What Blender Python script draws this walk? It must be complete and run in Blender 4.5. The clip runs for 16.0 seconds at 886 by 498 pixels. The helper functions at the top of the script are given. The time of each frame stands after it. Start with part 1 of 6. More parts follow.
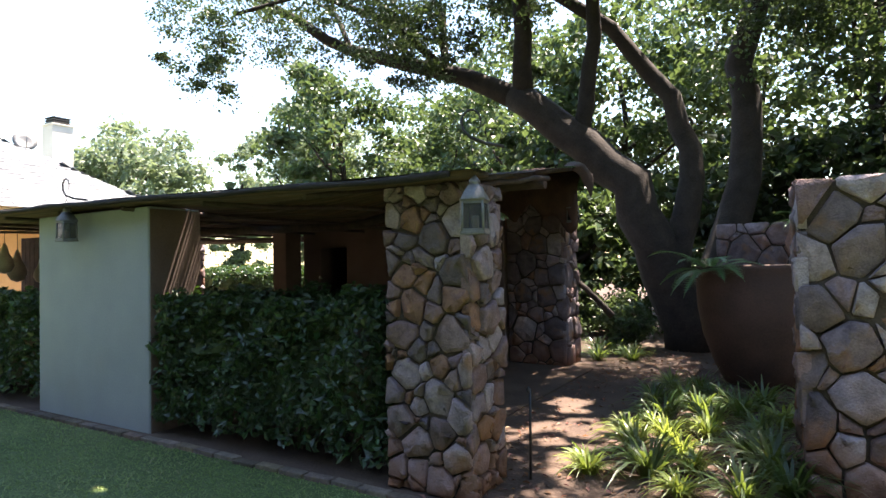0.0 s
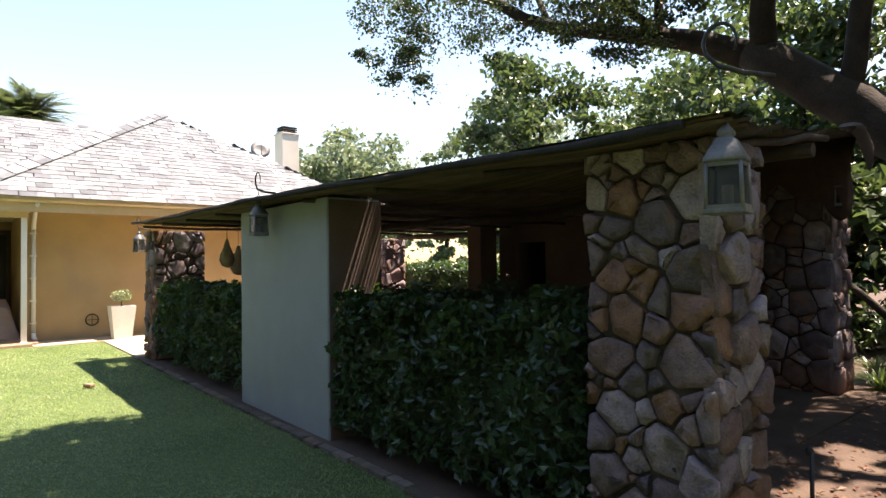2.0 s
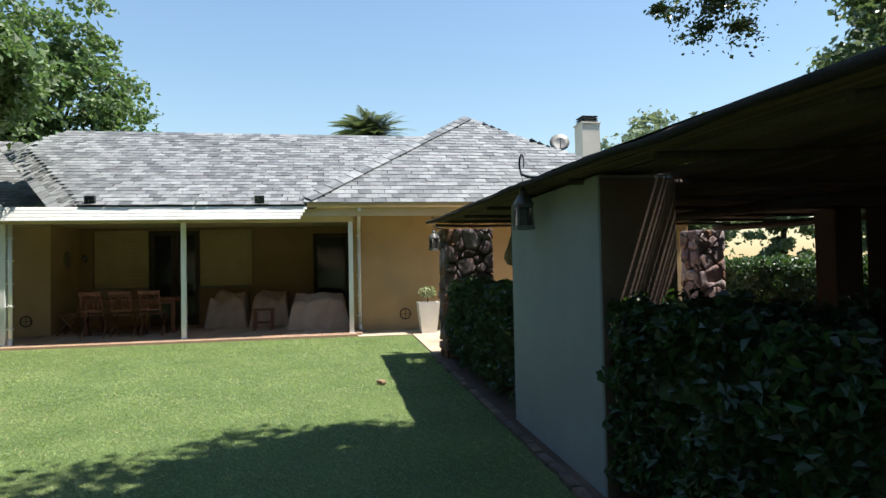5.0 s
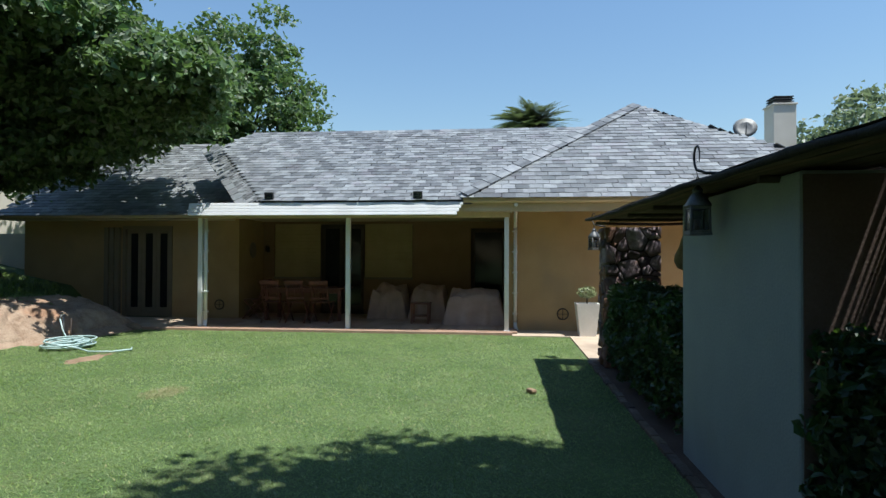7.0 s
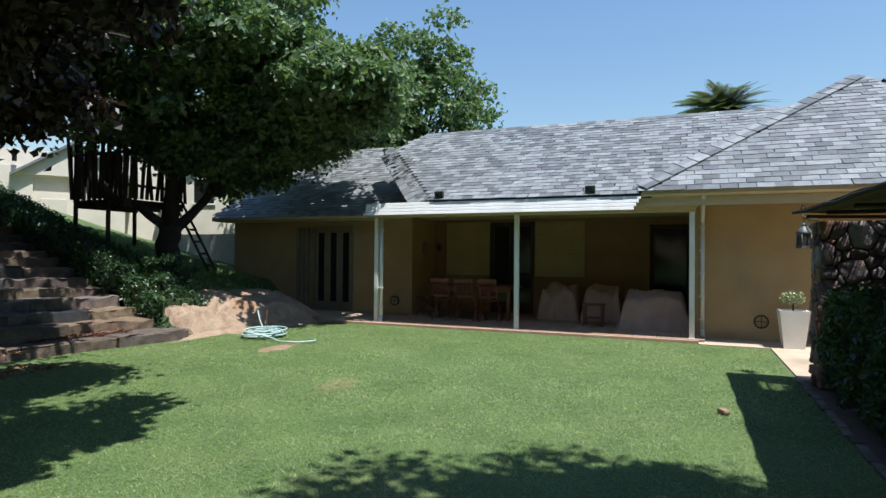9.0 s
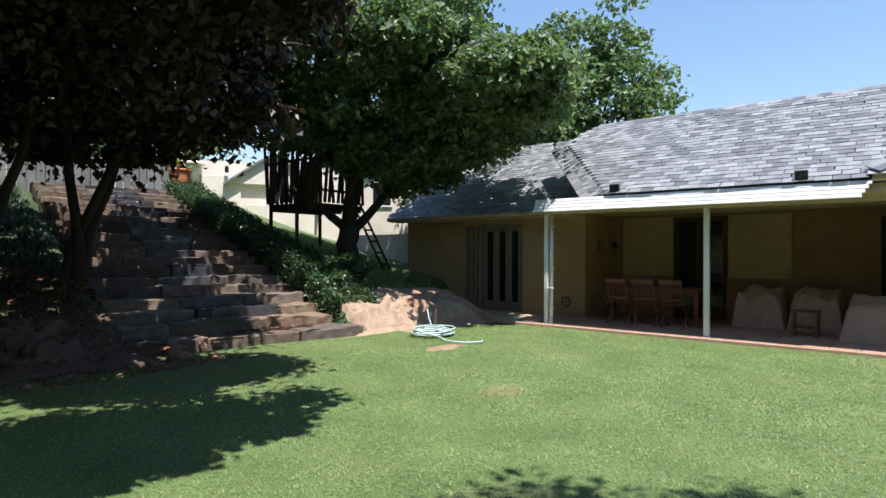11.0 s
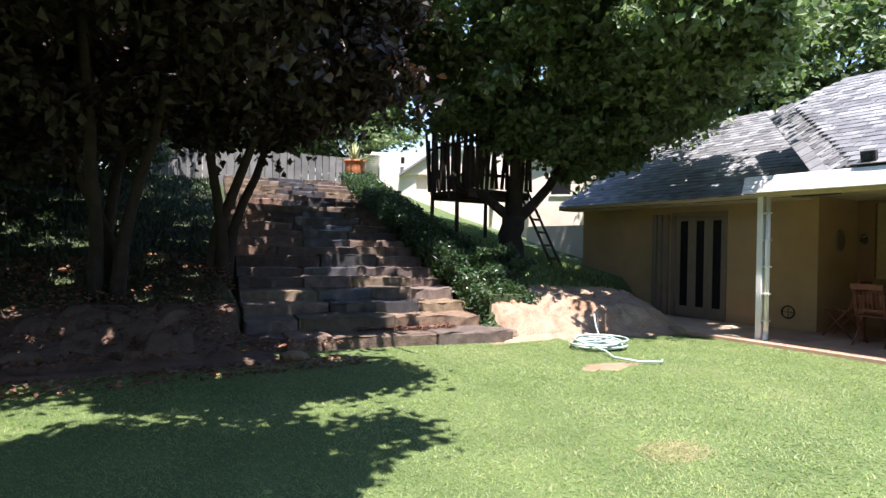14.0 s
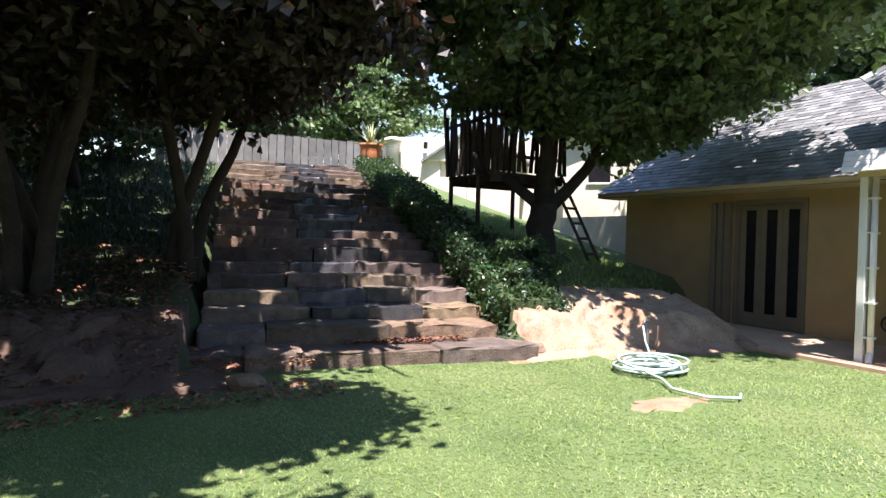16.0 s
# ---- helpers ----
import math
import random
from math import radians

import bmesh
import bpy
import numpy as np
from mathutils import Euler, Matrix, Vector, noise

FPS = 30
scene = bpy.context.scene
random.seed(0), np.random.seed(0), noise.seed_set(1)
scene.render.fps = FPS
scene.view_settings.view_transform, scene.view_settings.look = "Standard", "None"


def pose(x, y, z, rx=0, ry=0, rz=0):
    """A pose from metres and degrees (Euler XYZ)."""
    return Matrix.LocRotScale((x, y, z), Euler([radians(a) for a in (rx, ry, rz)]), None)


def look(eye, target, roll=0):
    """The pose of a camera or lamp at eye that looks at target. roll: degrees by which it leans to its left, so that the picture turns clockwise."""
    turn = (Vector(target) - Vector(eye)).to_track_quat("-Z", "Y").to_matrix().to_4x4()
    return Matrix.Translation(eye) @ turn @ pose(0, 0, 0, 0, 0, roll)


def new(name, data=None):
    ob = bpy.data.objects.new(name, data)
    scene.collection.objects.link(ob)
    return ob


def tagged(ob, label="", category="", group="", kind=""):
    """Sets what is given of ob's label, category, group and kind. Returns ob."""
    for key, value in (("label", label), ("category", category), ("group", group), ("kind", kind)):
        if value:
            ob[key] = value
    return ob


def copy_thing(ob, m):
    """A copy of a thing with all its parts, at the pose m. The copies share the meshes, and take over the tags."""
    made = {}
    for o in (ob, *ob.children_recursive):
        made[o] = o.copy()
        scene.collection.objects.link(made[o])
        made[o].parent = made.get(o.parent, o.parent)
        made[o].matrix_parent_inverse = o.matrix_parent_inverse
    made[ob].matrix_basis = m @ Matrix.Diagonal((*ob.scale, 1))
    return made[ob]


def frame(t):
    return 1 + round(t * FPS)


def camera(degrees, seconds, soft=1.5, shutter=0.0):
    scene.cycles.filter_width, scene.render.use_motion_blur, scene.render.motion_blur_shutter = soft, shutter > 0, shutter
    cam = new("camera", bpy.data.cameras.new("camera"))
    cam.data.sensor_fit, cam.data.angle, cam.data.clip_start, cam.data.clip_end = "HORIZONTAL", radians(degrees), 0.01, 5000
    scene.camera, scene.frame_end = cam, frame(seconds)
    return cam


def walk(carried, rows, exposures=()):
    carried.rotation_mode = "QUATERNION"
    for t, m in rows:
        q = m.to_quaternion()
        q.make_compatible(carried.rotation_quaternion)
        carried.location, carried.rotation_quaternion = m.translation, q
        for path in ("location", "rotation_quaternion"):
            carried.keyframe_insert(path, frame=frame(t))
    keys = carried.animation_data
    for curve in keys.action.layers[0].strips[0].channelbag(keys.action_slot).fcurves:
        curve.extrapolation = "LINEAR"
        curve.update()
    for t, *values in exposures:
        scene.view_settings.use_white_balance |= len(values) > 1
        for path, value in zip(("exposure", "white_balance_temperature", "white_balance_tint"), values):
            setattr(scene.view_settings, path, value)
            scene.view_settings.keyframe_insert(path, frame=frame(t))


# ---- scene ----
cam = camera(73.7, 16.0)
PATH = [
    (0, (0.366, 0.59, 1.384), (-0.661, 2.306, 1.433), -1.1),
    (0.5, (0.23, 0.77, 1.371), (-0.949, 2.385, 1.426), -0.8),
    (1, (0.058, 0.954, 1.366), (-1.229, 2.484, 1.423), -0.7),
    (1.5, (-0.072, 1.168, 1.374), (-1.474, 2.593, 1.425), -0.8),
    (2, (-0.167, 1.337, 1.379), (-1.709, 2.61, 1.427), -0.8),
    (2.5, (-0.311, 1.473, 1.395), (-1.951, 2.616, 1.439), -0.8),
    (3, (-0.462, 1.611, 1.404), (-2.177, 2.638, 1.446), -0.8),
    (3.5, (-0.613, 1.797, 1.413), (-2.413, 2.667, 1.453), -0.8),
    (4, (-0.748, 1.93, 1.405), (-2.632, 2.601, 1.447), -0.7),
    (4.2, (-0.8, 1.984, 1.396), (-2.709, 2.579, 1.442), -0.9),
    (6.3, (-1.265, 2.195, 1.45), (-3.264, 2.186, 1.486), -0.2),
    (6.5, (-1.28, 2.238, 1.472), (-3.279, 2.168, 1.506), -0.0),
    (7, (-1.405, 2.207, 1.501), (-3.395, 2.007, 1.53), 0.2),
    (7.5, (-1.532, 2.172, 1.512), (-3.505, 1.843, 1.536), 0.2),
    (8, (-1.539, 2.07, 1.509), (-3.488, 1.625, 1.531), 0.4),
    (8.5, (-1.622, 2.074, 1.514), (-3.53, 1.473, 1.535), 0.5),
    (9, (-1.775, 2.194, 1.506), (-3.625, 1.433, 1.526), 0.4),
    (9.5, (-1.879, 2.21, 1.491), (-3.655, 1.29, 1.51), 0.6),
    (10, (-1.965, 2.138, 1.476), (-3.663, 1.08, 1.494), 0.6),
    (10.2, (-1.992, 2.11, 1.473), (-3.665, 1.015, 1.493), 0.4),
    (12.3, (-2.895, 1.729, 1.487), (-4.239, 0.247, 1.479), 1.0),
    (12.5, (-2.993, 1.68, 1.492), (-4.311, 0.176, 1.482), 1.0),
    (13, (-3.348, 1.563, 1.479), (-4.577, -0.014, 1.47), 1.0),
    (13.5, (-3.661, 1.375, 1.428), (-4.805, -0.265, 1.424), 1.0),
    (14, (-3.937, 1.127, 1.418), (-5.011, -0.561, 1.411), 1.1),
    (14.5, (-4.26, 0.819, 1.447), (-5.298, -0.89, 1.43), 1.2),
    (15, (-4.572, 0.574, 1.453), (-5.566, -1.161, 1.429), 1.2),
    (15.5, (-4.87, 0.171, 1.423), (-5.848, -1.573, 1.397), 1.4),
    (16, (-5.202, -0.256, 1.415), (-6.175, -2.003, 1.382), 1.5),
]

EXPOSURES = [(0.0, 2.55, 7100, 20), (2.0, 1.88, 7600, 22), (4.0, 1.42, 7200, 14), (6.5, 0.57, 5900, 8), (10.0, 0.77, 6000, 13), (12.5, 1.35, 6300, 22), (16.0, 1.72, 6350, 25)]
walk(cam, [(t, look(eye, target, roll)) for t, eye, target, roll in PATH], EXPOSURES)

# ---- world, sun ----
SUN = Vector((0.13, 0.35, 1.0)).normalized()
SUN_ELEV = math.asin(SUN.z)
SUN_AZ = math.atan2(SUN.x, SUN.y)
world = bpy.data.worlds.new("sky")
scene.world = world
world.use_nodes = True
wn = world.node_tree.nodes
sky = wn.new("ShaderNodeTexSky")
sky.sky_type, sky.sun_disc = "NISHITA", False
sky.sun_elevation, sky.sun_rotation = SUN_ELEV, SUN_AZ
sky.altitude, sky.dust_density, sky.air_density, sky.ozone_density = 0, 0.3, 1.7, 5.5
world.node_tree.links.new(sky.outputs[0], wn["Background"].inputs[0])
wn["Background"].inputs[1].default_value = 0.088
sun_data = bpy.data.lights.new("sun", "SUN")
sun_data.energy, sun_data.angle, sun_data.color = 5.0, radians(0.53), (1.0, 0.95, 0.86)
sun = new("sun", sun_data)
sun.matrix_world = look(SUN * 60, (0, 0, 0))

# ---- materials ----
def mat(name, c1, c2, scale=6.0, rough=0.8, bump=0.3, fine=60.0, metal=0.0, vary="", spread=0.25, c3=None, spec=0.5):
    """Two scales of noise between c1 and c2, optional c3 stains, bump, and a change of tone from piece to piece."""
    m = bpy.data.materials.new(name)
    m.use_nodes = True
    n, l = m.node_tree.nodes, m.node_tree.links
    b = n["Principled BSDF"]
    b.inputs["Roughness"].default_value, b.inputs["Metallic"].default_value = rough, metal
    b.inputs["Specular IOR Level"].default_value = spec
    co = n.new("ShaderNodeTexCoord")
    big, small = n.new("ShaderNodeTexNoise"), n.new("ShaderNodeTexNoise")
    big.inputs["Scale"].default_value, small.inputs["Scale"].default_value = scale, fine
    big.inputs["Detail"].default_value, small.inputs["Detail"].default_value = 5, 3
    geo = n.new("ShaderNodeNewGeometry")
    l.new(geo.outputs["Position"], big.inputs["Vector"])
    l.new(geo.outputs["Position"], small.inputs["Vector"])
    mix = n.new("ShaderNodeMix"); mix.data_type = "RGBA"
    ramp = n.new("ShaderNodeMapRange")
    ramp.inputs[1].default_value, ramp.inputs[2].default_value = 0.35, 0.65
    add = n.new("ShaderNodeMath"); add.operation = "MULTIPLY_ADD"
    add.inputs[1].default_value = 0.4
    l.new(small.outputs[0], add.inputs[0])
    sc = n.new("ShaderNodeMath"); sc.operation = "MULTIPLY"; sc.inputs[1].default_value = 0.6
    l.new(big.outputs[0], sc.inputs[0]); l.new(sc.outputs[0], add.inputs[2])
    l.new(add.outputs[0], ramp.inputs[0])
    l.new(ramp.outputs[0], mix.inputs[0])
    mix.inputs[6].default_value, mix.inputs[7].default_value = (*c1, 1), (*c2, 1)
    out = mix.outputs[2]
    if c3:
        st = n.new("ShaderNodeTexNoise"); st.inputs["Scale"].default_value = scale * 0.31; st.inputs["Detail"].default_value = 6
        l.new(geo.outputs["Position"], st.inputs["Vector"])
        sr = n.new("ShaderNodeMapRange"); sr.inputs[1].default_value, sr.inputs[2].default_value = 0.55, 0.72
        l.new(st.outputs[0], sr.inputs[0])
        m3 = n.new("ShaderNodeMix"); m3.data_type = "RGBA"
        l.new(sr.outputs[0], m3.inputs[0]); l.new(out, m3.inputs[6]); m3.inputs[7].default_value = (*c3, 1)
        out = m3.outputs[2]
    if vary:
        if vary == "object":
            rnd = n.new("ShaderNodeObjectInfo").outputs["Random"]
        else:
            rnd = geo.outputs["Random Per Island"]
        hs = n.new("ShaderNodeHueSaturation")
        mr = n.new("ShaderNodeMapRange"); mr.inputs[3].default_value, mr.inputs[4].default_value = 1 - spread, 1 + spread
        l.new(rnd, mr.inputs[0]); l.new(mr.outputs[0], hs.inputs["Value"])
        w = n.new("ShaderNodeTexWhiteNoise"); w.noise_dimensions = "1D"; l.new(rnd, w.inputs["W"])
        mh = n.new("ShaderNodeMapRange"); mh.inputs[3].default_value, mh.inputs[4].default_value = 0.5 - spread * 0.06, 0.5 + spread * 0.06
        l.new(w.outputs[0], mh.inputs[0]); l.new(mh.outputs[0], hs.inputs["Hue"])
        ms = n.new("ShaderNodeMapRange"); ms.inputs[3].default_value, ms.inputs[4].default_value = 1 - spread, 1 + spread * 0.7
        l.new(w.outputs[1], ms.inputs[0]); l.new(ms.outputs[0], hs.inputs["Saturation"])
        l.new(out, hs.inputs["Color"]); out = hs.outputs[0]
    l.new(out, b.inputs["Base Color"])
    if bump:
        bp = n.new("ShaderNodeBump"); bp.inputs["Strength"].default_value = bump; bp.inputs["Distance"].default_value = 0.02
        l.new(add.outputs[0], bp.inputs["Height"]); l.new(bp.outputs[0], b.inputs["Normal"])
    return m


def leaf_mat(name, c1, c2, glow, rough=0.45, trans=0.35, spread=0.35):
    """Leaves: a tone for each leaf, gloss above and light let through from behind."""
    m = mat(name, c1, c2, 1.2, rough, 0, 30, vary="island", spread=spread)
    n, l = m.node_tree.nodes, m.node_tree.links
    b = n["Principled BSDF"]
    t = n.new("ShaderNodeBsdfTranslucent")
    t.inputs[0].default_value = (*glow, 1)
    ms = n.new("ShaderNodeMixShader"); ms.inputs[0].default_value = trans
    l.new(b.outputs[0], ms.inputs[1]); l.new(t.outputs[0], ms.inputs[2])
    l.new(ms.outputs[0], n["Material Output"].inputs[0])
    return m


M_LAWN = mat("lawn", (0.05, 0.09, 0.024), (0.10, 0.15, 0.045), 1.5, 0.9, 0.8, 60, c3=(0.13, 0.16, 0.06))
M_BLADE = leaf_mat("grass_blade", (0.115, 0.19, 0.045), (0.305, 0.375, 0.14), (0.25, 0.38, 0.085), 0.55, 0.4, 0.36)
M_SOIL = mat("soil", (0.058, 0.036, 0.026), (0.115, 0.075, 0.052), 3, 0.95, 1.0, 45, c3=(0.15, 0.105, 0.075))
# Bank greens: far darker than the lawn, with the trees' shade in the colour.
M_BLADE_SHADE = leaf_mat("shaded_blade", (0.022, 0.04, 0.016), (0.045, 0.075, 0.028), (0.06, 0.11, 0.03), 0.5, 0.25, 0.3)
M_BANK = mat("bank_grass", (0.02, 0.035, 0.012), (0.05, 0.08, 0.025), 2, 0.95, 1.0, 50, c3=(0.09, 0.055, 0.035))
M_SAND = mat("sandy_earth", (0.19, 0.12, 0.07), (0.32, 0.22, 0.14), 5, 0.95, 0.8, 60)
M_MOUND = mat("sandy_rock", (0.21, 0.135, 0.085), (0.38, 0.29, 0.205), 4, 0.95, 1.0, 35, c3=(0.3, 0.16, 0.09))
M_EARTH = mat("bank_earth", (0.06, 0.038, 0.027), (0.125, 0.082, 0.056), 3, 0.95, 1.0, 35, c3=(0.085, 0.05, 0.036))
M_DRY = leaf_mat("dry_blade", (0.27, 0.27, 0.12), (0.35, 0.33, 0.16), (0.32, 0.32, 0.13), 0.6, 0.3, 0.2)


def stone_mat(name, tones, splash):
    """Split field stone: each stone takes one of the tones; lichen, rust veins and red soil splashed up at the foot."""
    m = mat(name, (0.5, 0.5, 0.5), (1.0, 1.0, 1.0), 14, 0.85, 1.0, 85)
    n, l = m.node_tree.nodes, m.node_tree.links
    b = n["Principled BSDF"]
    grain = b.inputs["Base Color"].links[0].from_socket
    info, geo = n.new("ShaderNodeObjectInfo"), n.new("ShaderNodeNewGeometry")
    ramp = n.new("ShaderNodeValToRGB"); ramp.color_ramp.interpolation = "CONSTANT"
    for i, c in enumerate(tones):
        e = ramp.color_ramp.elements[i] if i < 2 else ramp.color_ramp.elements.new(i / len(tones))
        e.position, e.color = i / len(tones), (*c, 1)
    l.new(info.outputs["Random"], ramp.inputs[0])
    mul = n.new("ShaderNodeMix"); mul.data_type, mul.blend_type = "RGBA", "MULTIPLY"; mul.inputs[0].default_value = 1
    l.new(ramp.outputs[0], mul.inputs[6]); l.new(grain, mul.inputs[7])
    vein = n.new("ShaderNodeTexNoise"); vein.inputs["Scale"].default_value = 5.5; vein.inputs["Detail"].default_value = 7
    l.new(geo.outputs["Position"], vein.inputs["Vector"])
    vr = n.new("ShaderNodeMapRange"); vr.inputs[1].default_value, vr.inputs[2].default_value, vr.inputs[4].default_value = 0.56, 0.7, 0.7
    l.new(vein.outputs[0], vr.inputs[0])
    rust = n.new("ShaderNodeMix"); rust.data_type = "RGBA"; rust.inputs[7].default_value = (0.24, 0.12, 0.055, 1)
    l.new(vr.outputs[0], rust.inputs[0]); l.new(mul.outputs[2], rust.inputs[6])
    sep = n.new("ShaderNodeSeparateXYZ"); l.new(geo.outputs["Position"], sep.inputs[0])
    up = n.new("ShaderNodeMath"); up.operation = "MULTIPLY_ADD"; up.inputs[1].default_value = -0.7
    l.new(vein.outputs[0], up.inputs[0]); l.new(sep.outputs[2], up.inputs[2])
    sr = n.new("ShaderNodeMapRange"); sr.inputs[1].default_value, sr.inputs[2].default_value, sr.inputs[3].default_value, sr.inputs[4].default_value = -0.3, 0.12, splash, 0.0
    l.new(up.outputs[0], sr.inputs[0])
    soil = n.new("ShaderNodeMix"); soil.data_type = "RGBA"; soil.inputs[7].default_value = (0.27, 0.115, 0.055, 1)
    l.new(sr.outputs[0], soil.inputs[0]); l.new(rust.outputs[2], soil.inputs[6])
    l.new(soil.outputs[2], b.inputs["Base Color"])
    return m


M_STONE = stone_mat("stone", ((0.32, 0.245, 0.255), (0.235, 0.15, 0.145), (0.38, 0.305, 0.315), (0.285, 0.195, 0.19), (0.145, 0.112, 0.118), (0.345, 0.27, 0.28), (0.29, 0.155, 0.105), (0.24, 0.18, 0.188), (0.42, 0.35, 0.36), (0.18, 0.135, 0.138)), 0.75)
# Darker copy of the cream render, with the veranda's shade in its colour.
M_CREAM_SHADE = mat("cream_render_shaded", (0.22, 0.135, 0.075), (0.27, 0.17, 0.098), 2.0, 0.9, 0.25, 70)
M_STEP = mat("step_stone", (0.068, 0.047, 0.034), (0.19, 0.138, 0.095), 7, 0.75, 1.0, 50, vary="object", spread=0.35, c3=(0.10, 0.08, 0.065))
# Darker, bluer and much smoother step stone for the middle of the stair.
M_STEP_BLUE = mat("bluish_step_stone", (0.04, 0.042, 0.05), (0.09, 0.088, 0.092), 7, 0.16, 0.35, 50, vary="object", spread=0.35, c3=(0.06, 0.055, 0.055))
# Core behind the stones, coloured dark for the shade in their deep joints.
M_JOINT_SHADE = mat("joint_shade", (0.045, 0.034, 0.028), (0.10, 0.075, 0.06), 12, 0.95, 0.8, 90)
M_ROCK = mat("rock", (0.11, 0.07, 0.05), (0.21, 0.145, 0.10), 3, 0.9, 1.0, 30, vary="object", spread=0.25, c3=(0.15, 0.09, 0.06))
M_PIER = mat("grey_render", (0.265, 0.30, 0.305), (0.315, 0.35, 0.35), 2.5, 0.85, 0.3, 60, c3=(0.27, 0.295, 0.265))
M_CREAM = mat("cream_render", (0.37, 0.25, 0.12), (0.44, 0.31, 0.155), 2.0, 0.9, 0.25, 70, c3=(0.31, 0.23, 0.14))
M_UPPER = mat("pale_render", (0.62, 0.56, 0.47), (0.72, 0.66, 0.56), 1.5, 0.9, 0.2, 50, c3=(0.52, 0.46, 0.38))
M_FENCE = mat("grey_board", (0.12, 0.12, 0.112), (0.2, 0.197, 0.185), 3, 0.85, 0.3, 50, vary="object", spread=0.2)
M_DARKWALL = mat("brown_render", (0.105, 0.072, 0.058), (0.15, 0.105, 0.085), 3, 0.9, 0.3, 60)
M_WHITE = mat("white_paint", (0.72, 0.72, 0.70), (0.82, 0.82, 0.80), 3, 0.5, 0.08, 40, c3=(0.62, 0.61, 0.57))
M_GUTTER = mat("cream_paint", (0.5, 0.4, 0.25), (0.6, 0.48, 0.3), 3, 0.5, 0.08, 40)
M_CEIL = mat("ceiling_board", (0.5, 0.42, 0.28), (0.58, 0.5, 0.34), 3, 0.8, 0.1, 40)
M_SLATE = mat("slate", (0.136, 0.144, 0.146), (0.22, 0.231, 0.232), 7, 0.42, 0.35, 60, vary="object", spread=0.46, c3=(0.175, 0.17, 0.18))
M_SLATE_I = mat("slate_far", (0.136, 0.144, 0.146), (0.22, 0.231, 0.232), 7, 0.42, 0.35, 60, vary="island", spread=0.46, c3=(0.175, 0.17, 0.18))
M_UNDER = mat("roof_felt", (0.04, 0.04, 0.045), (0.07, 0.07, 0.075), 5, 0.9, 0.2, 50)
M_TILE = mat("terracotta_floor", (0.33, 0.215, 0.15), (0.43, 0.29, 0.205), 5, 0.6, 0.15, 50, vary="object", spread=0.15)
M_CONC = mat("concrete", (0.42, 0.325, 0.23), (0.53, 0.42, 0.31), 3, 0.9, 0.35, 60, c3=(0.34, 0.26, 0.19))
M_GLASS = mat("dark_glass", (0.012, 0.012, 0.014), (0.02, 0.02, 0.022), 3, 0.08, 0.0, 30, spec=0.25)
M_FRAME = mat("door_frame_paint", (0.17, 0.138, 0.095), (0.22, 0.18, 0.125), 4, 0.55, 0.1, 40)
M_BLIND = mat("blind_slat", (0.42, 0.33, 0.17), (0.5, 0.4, 0.22), 3, 0.7, 0.1, 40)
M_REDWOOD = mat("red_hardwood", (0.11, 0.034, 0.02), (0.2, 0.066, 0.036), 9, 0.5, 0.3, 70)
M_SHEET = mat("dust_sheet", (0.36, 0.245, 0.195), (0.48, 0.34, 0.275), 4, 0.95, 0.5, 60)
M_TIMBER = mat("dark_timber", (0.035, 0.025, 0.02), (0.075, 0.052, 0.04), 9, 0.85, 0.5, 60)
M_REED = mat("reed", (0.055, 0.033, 0.023), (0.105, 0.066, 0.046), 4, 0.8, 0.2, 60, vary="island", spread=0.4)
M_IRON = mat("wrought_iron", (0.012, 0.012, 0.012), (0.03, 0.028, 0.026), 12, 0.5, 0.3, 60)
M_ZINC = mat("weathered_zinc", (0.11, 0.112, 0.108), (0.2, 0.2, 0.192), 12, 0.55, 0.3, 70, metal=0.3)
M_PANE = mat("lantern_glass", (0.05, 0.055, 0.055), (0.09, 0.1, 0.1), 12, 0.12, 0.0, 70)
M_PANE.node_tree.nodes["Principled BSDF"].inputs["Alpha"].default_value = 0.45
M_CANDLE = mat("candle_wax", (0.6, 0.5, 0.4), (0.7, 0.58, 0.46), 12, 0.6, 0.0, 70)
M_URN = mat("rusted_urn", (0.065, 0.034, 0.024), (0.115, 0.06, 0.042), 3, 0.75, 0.4, 50, c3=(0.07, 0.04, 0.03))
M_POT = mat("terracotta_pot", (0.45, 0.15, 0.05), (0.58, 0.22, 0.09), 5, 0.8, 0.2, 50)
M_MATTING = mat("black_matting", (0.012, 0.01, 0.009), (0.03, 0.025, 0.022), 8, 0.95, 0.6, 80)
M_BARK = mat("bark", (0.02, 0.015, 0.012), (0.05, 0.038, 0.03), 5, 0.95, 1.0, 35)
M_HOSE = mat("hose_rubber", (0.33, 0.45, 0.43), (0.45, 0.57, 0.54), 8, 0.45, 0.1, 60)
M_GOURD = mat("gourd", (0.3, 0.26, 0.2), (0.42, 0.37, 0.3), 10, 0.6, 0.2, 60)
M_OAK = leaf_mat("oak_leaf", (0.024, 0.046, 0.019), (0.048, 0.082, 0.032), (0.095, 0.15, 0.038), 0.36, 0.28)
M_WOODS = leaf_mat("woodland_leaf", (0.036, 0.068, 0.03), (0.075, 0.125, 0.048), (0.12, 0.18, 0.05), 0.4, 0.34)
# Far foliage: the haze over it is put into this pale, greyish green.
M_HAZY = leaf_mat("hazy_leaf", (0.11, 0.15, 0.095), (0.17, 0.22, 0.135), (0.25, 0.32, 0.15), 0.45, 0.35)
M_MAPLE = leaf_mat("maple_leaf", (0.062, 0.11, 0.042), (0.15, 0.215, 0.086), (0.19, 0.32, 0.075), 0.55, 0.27, 0.42)
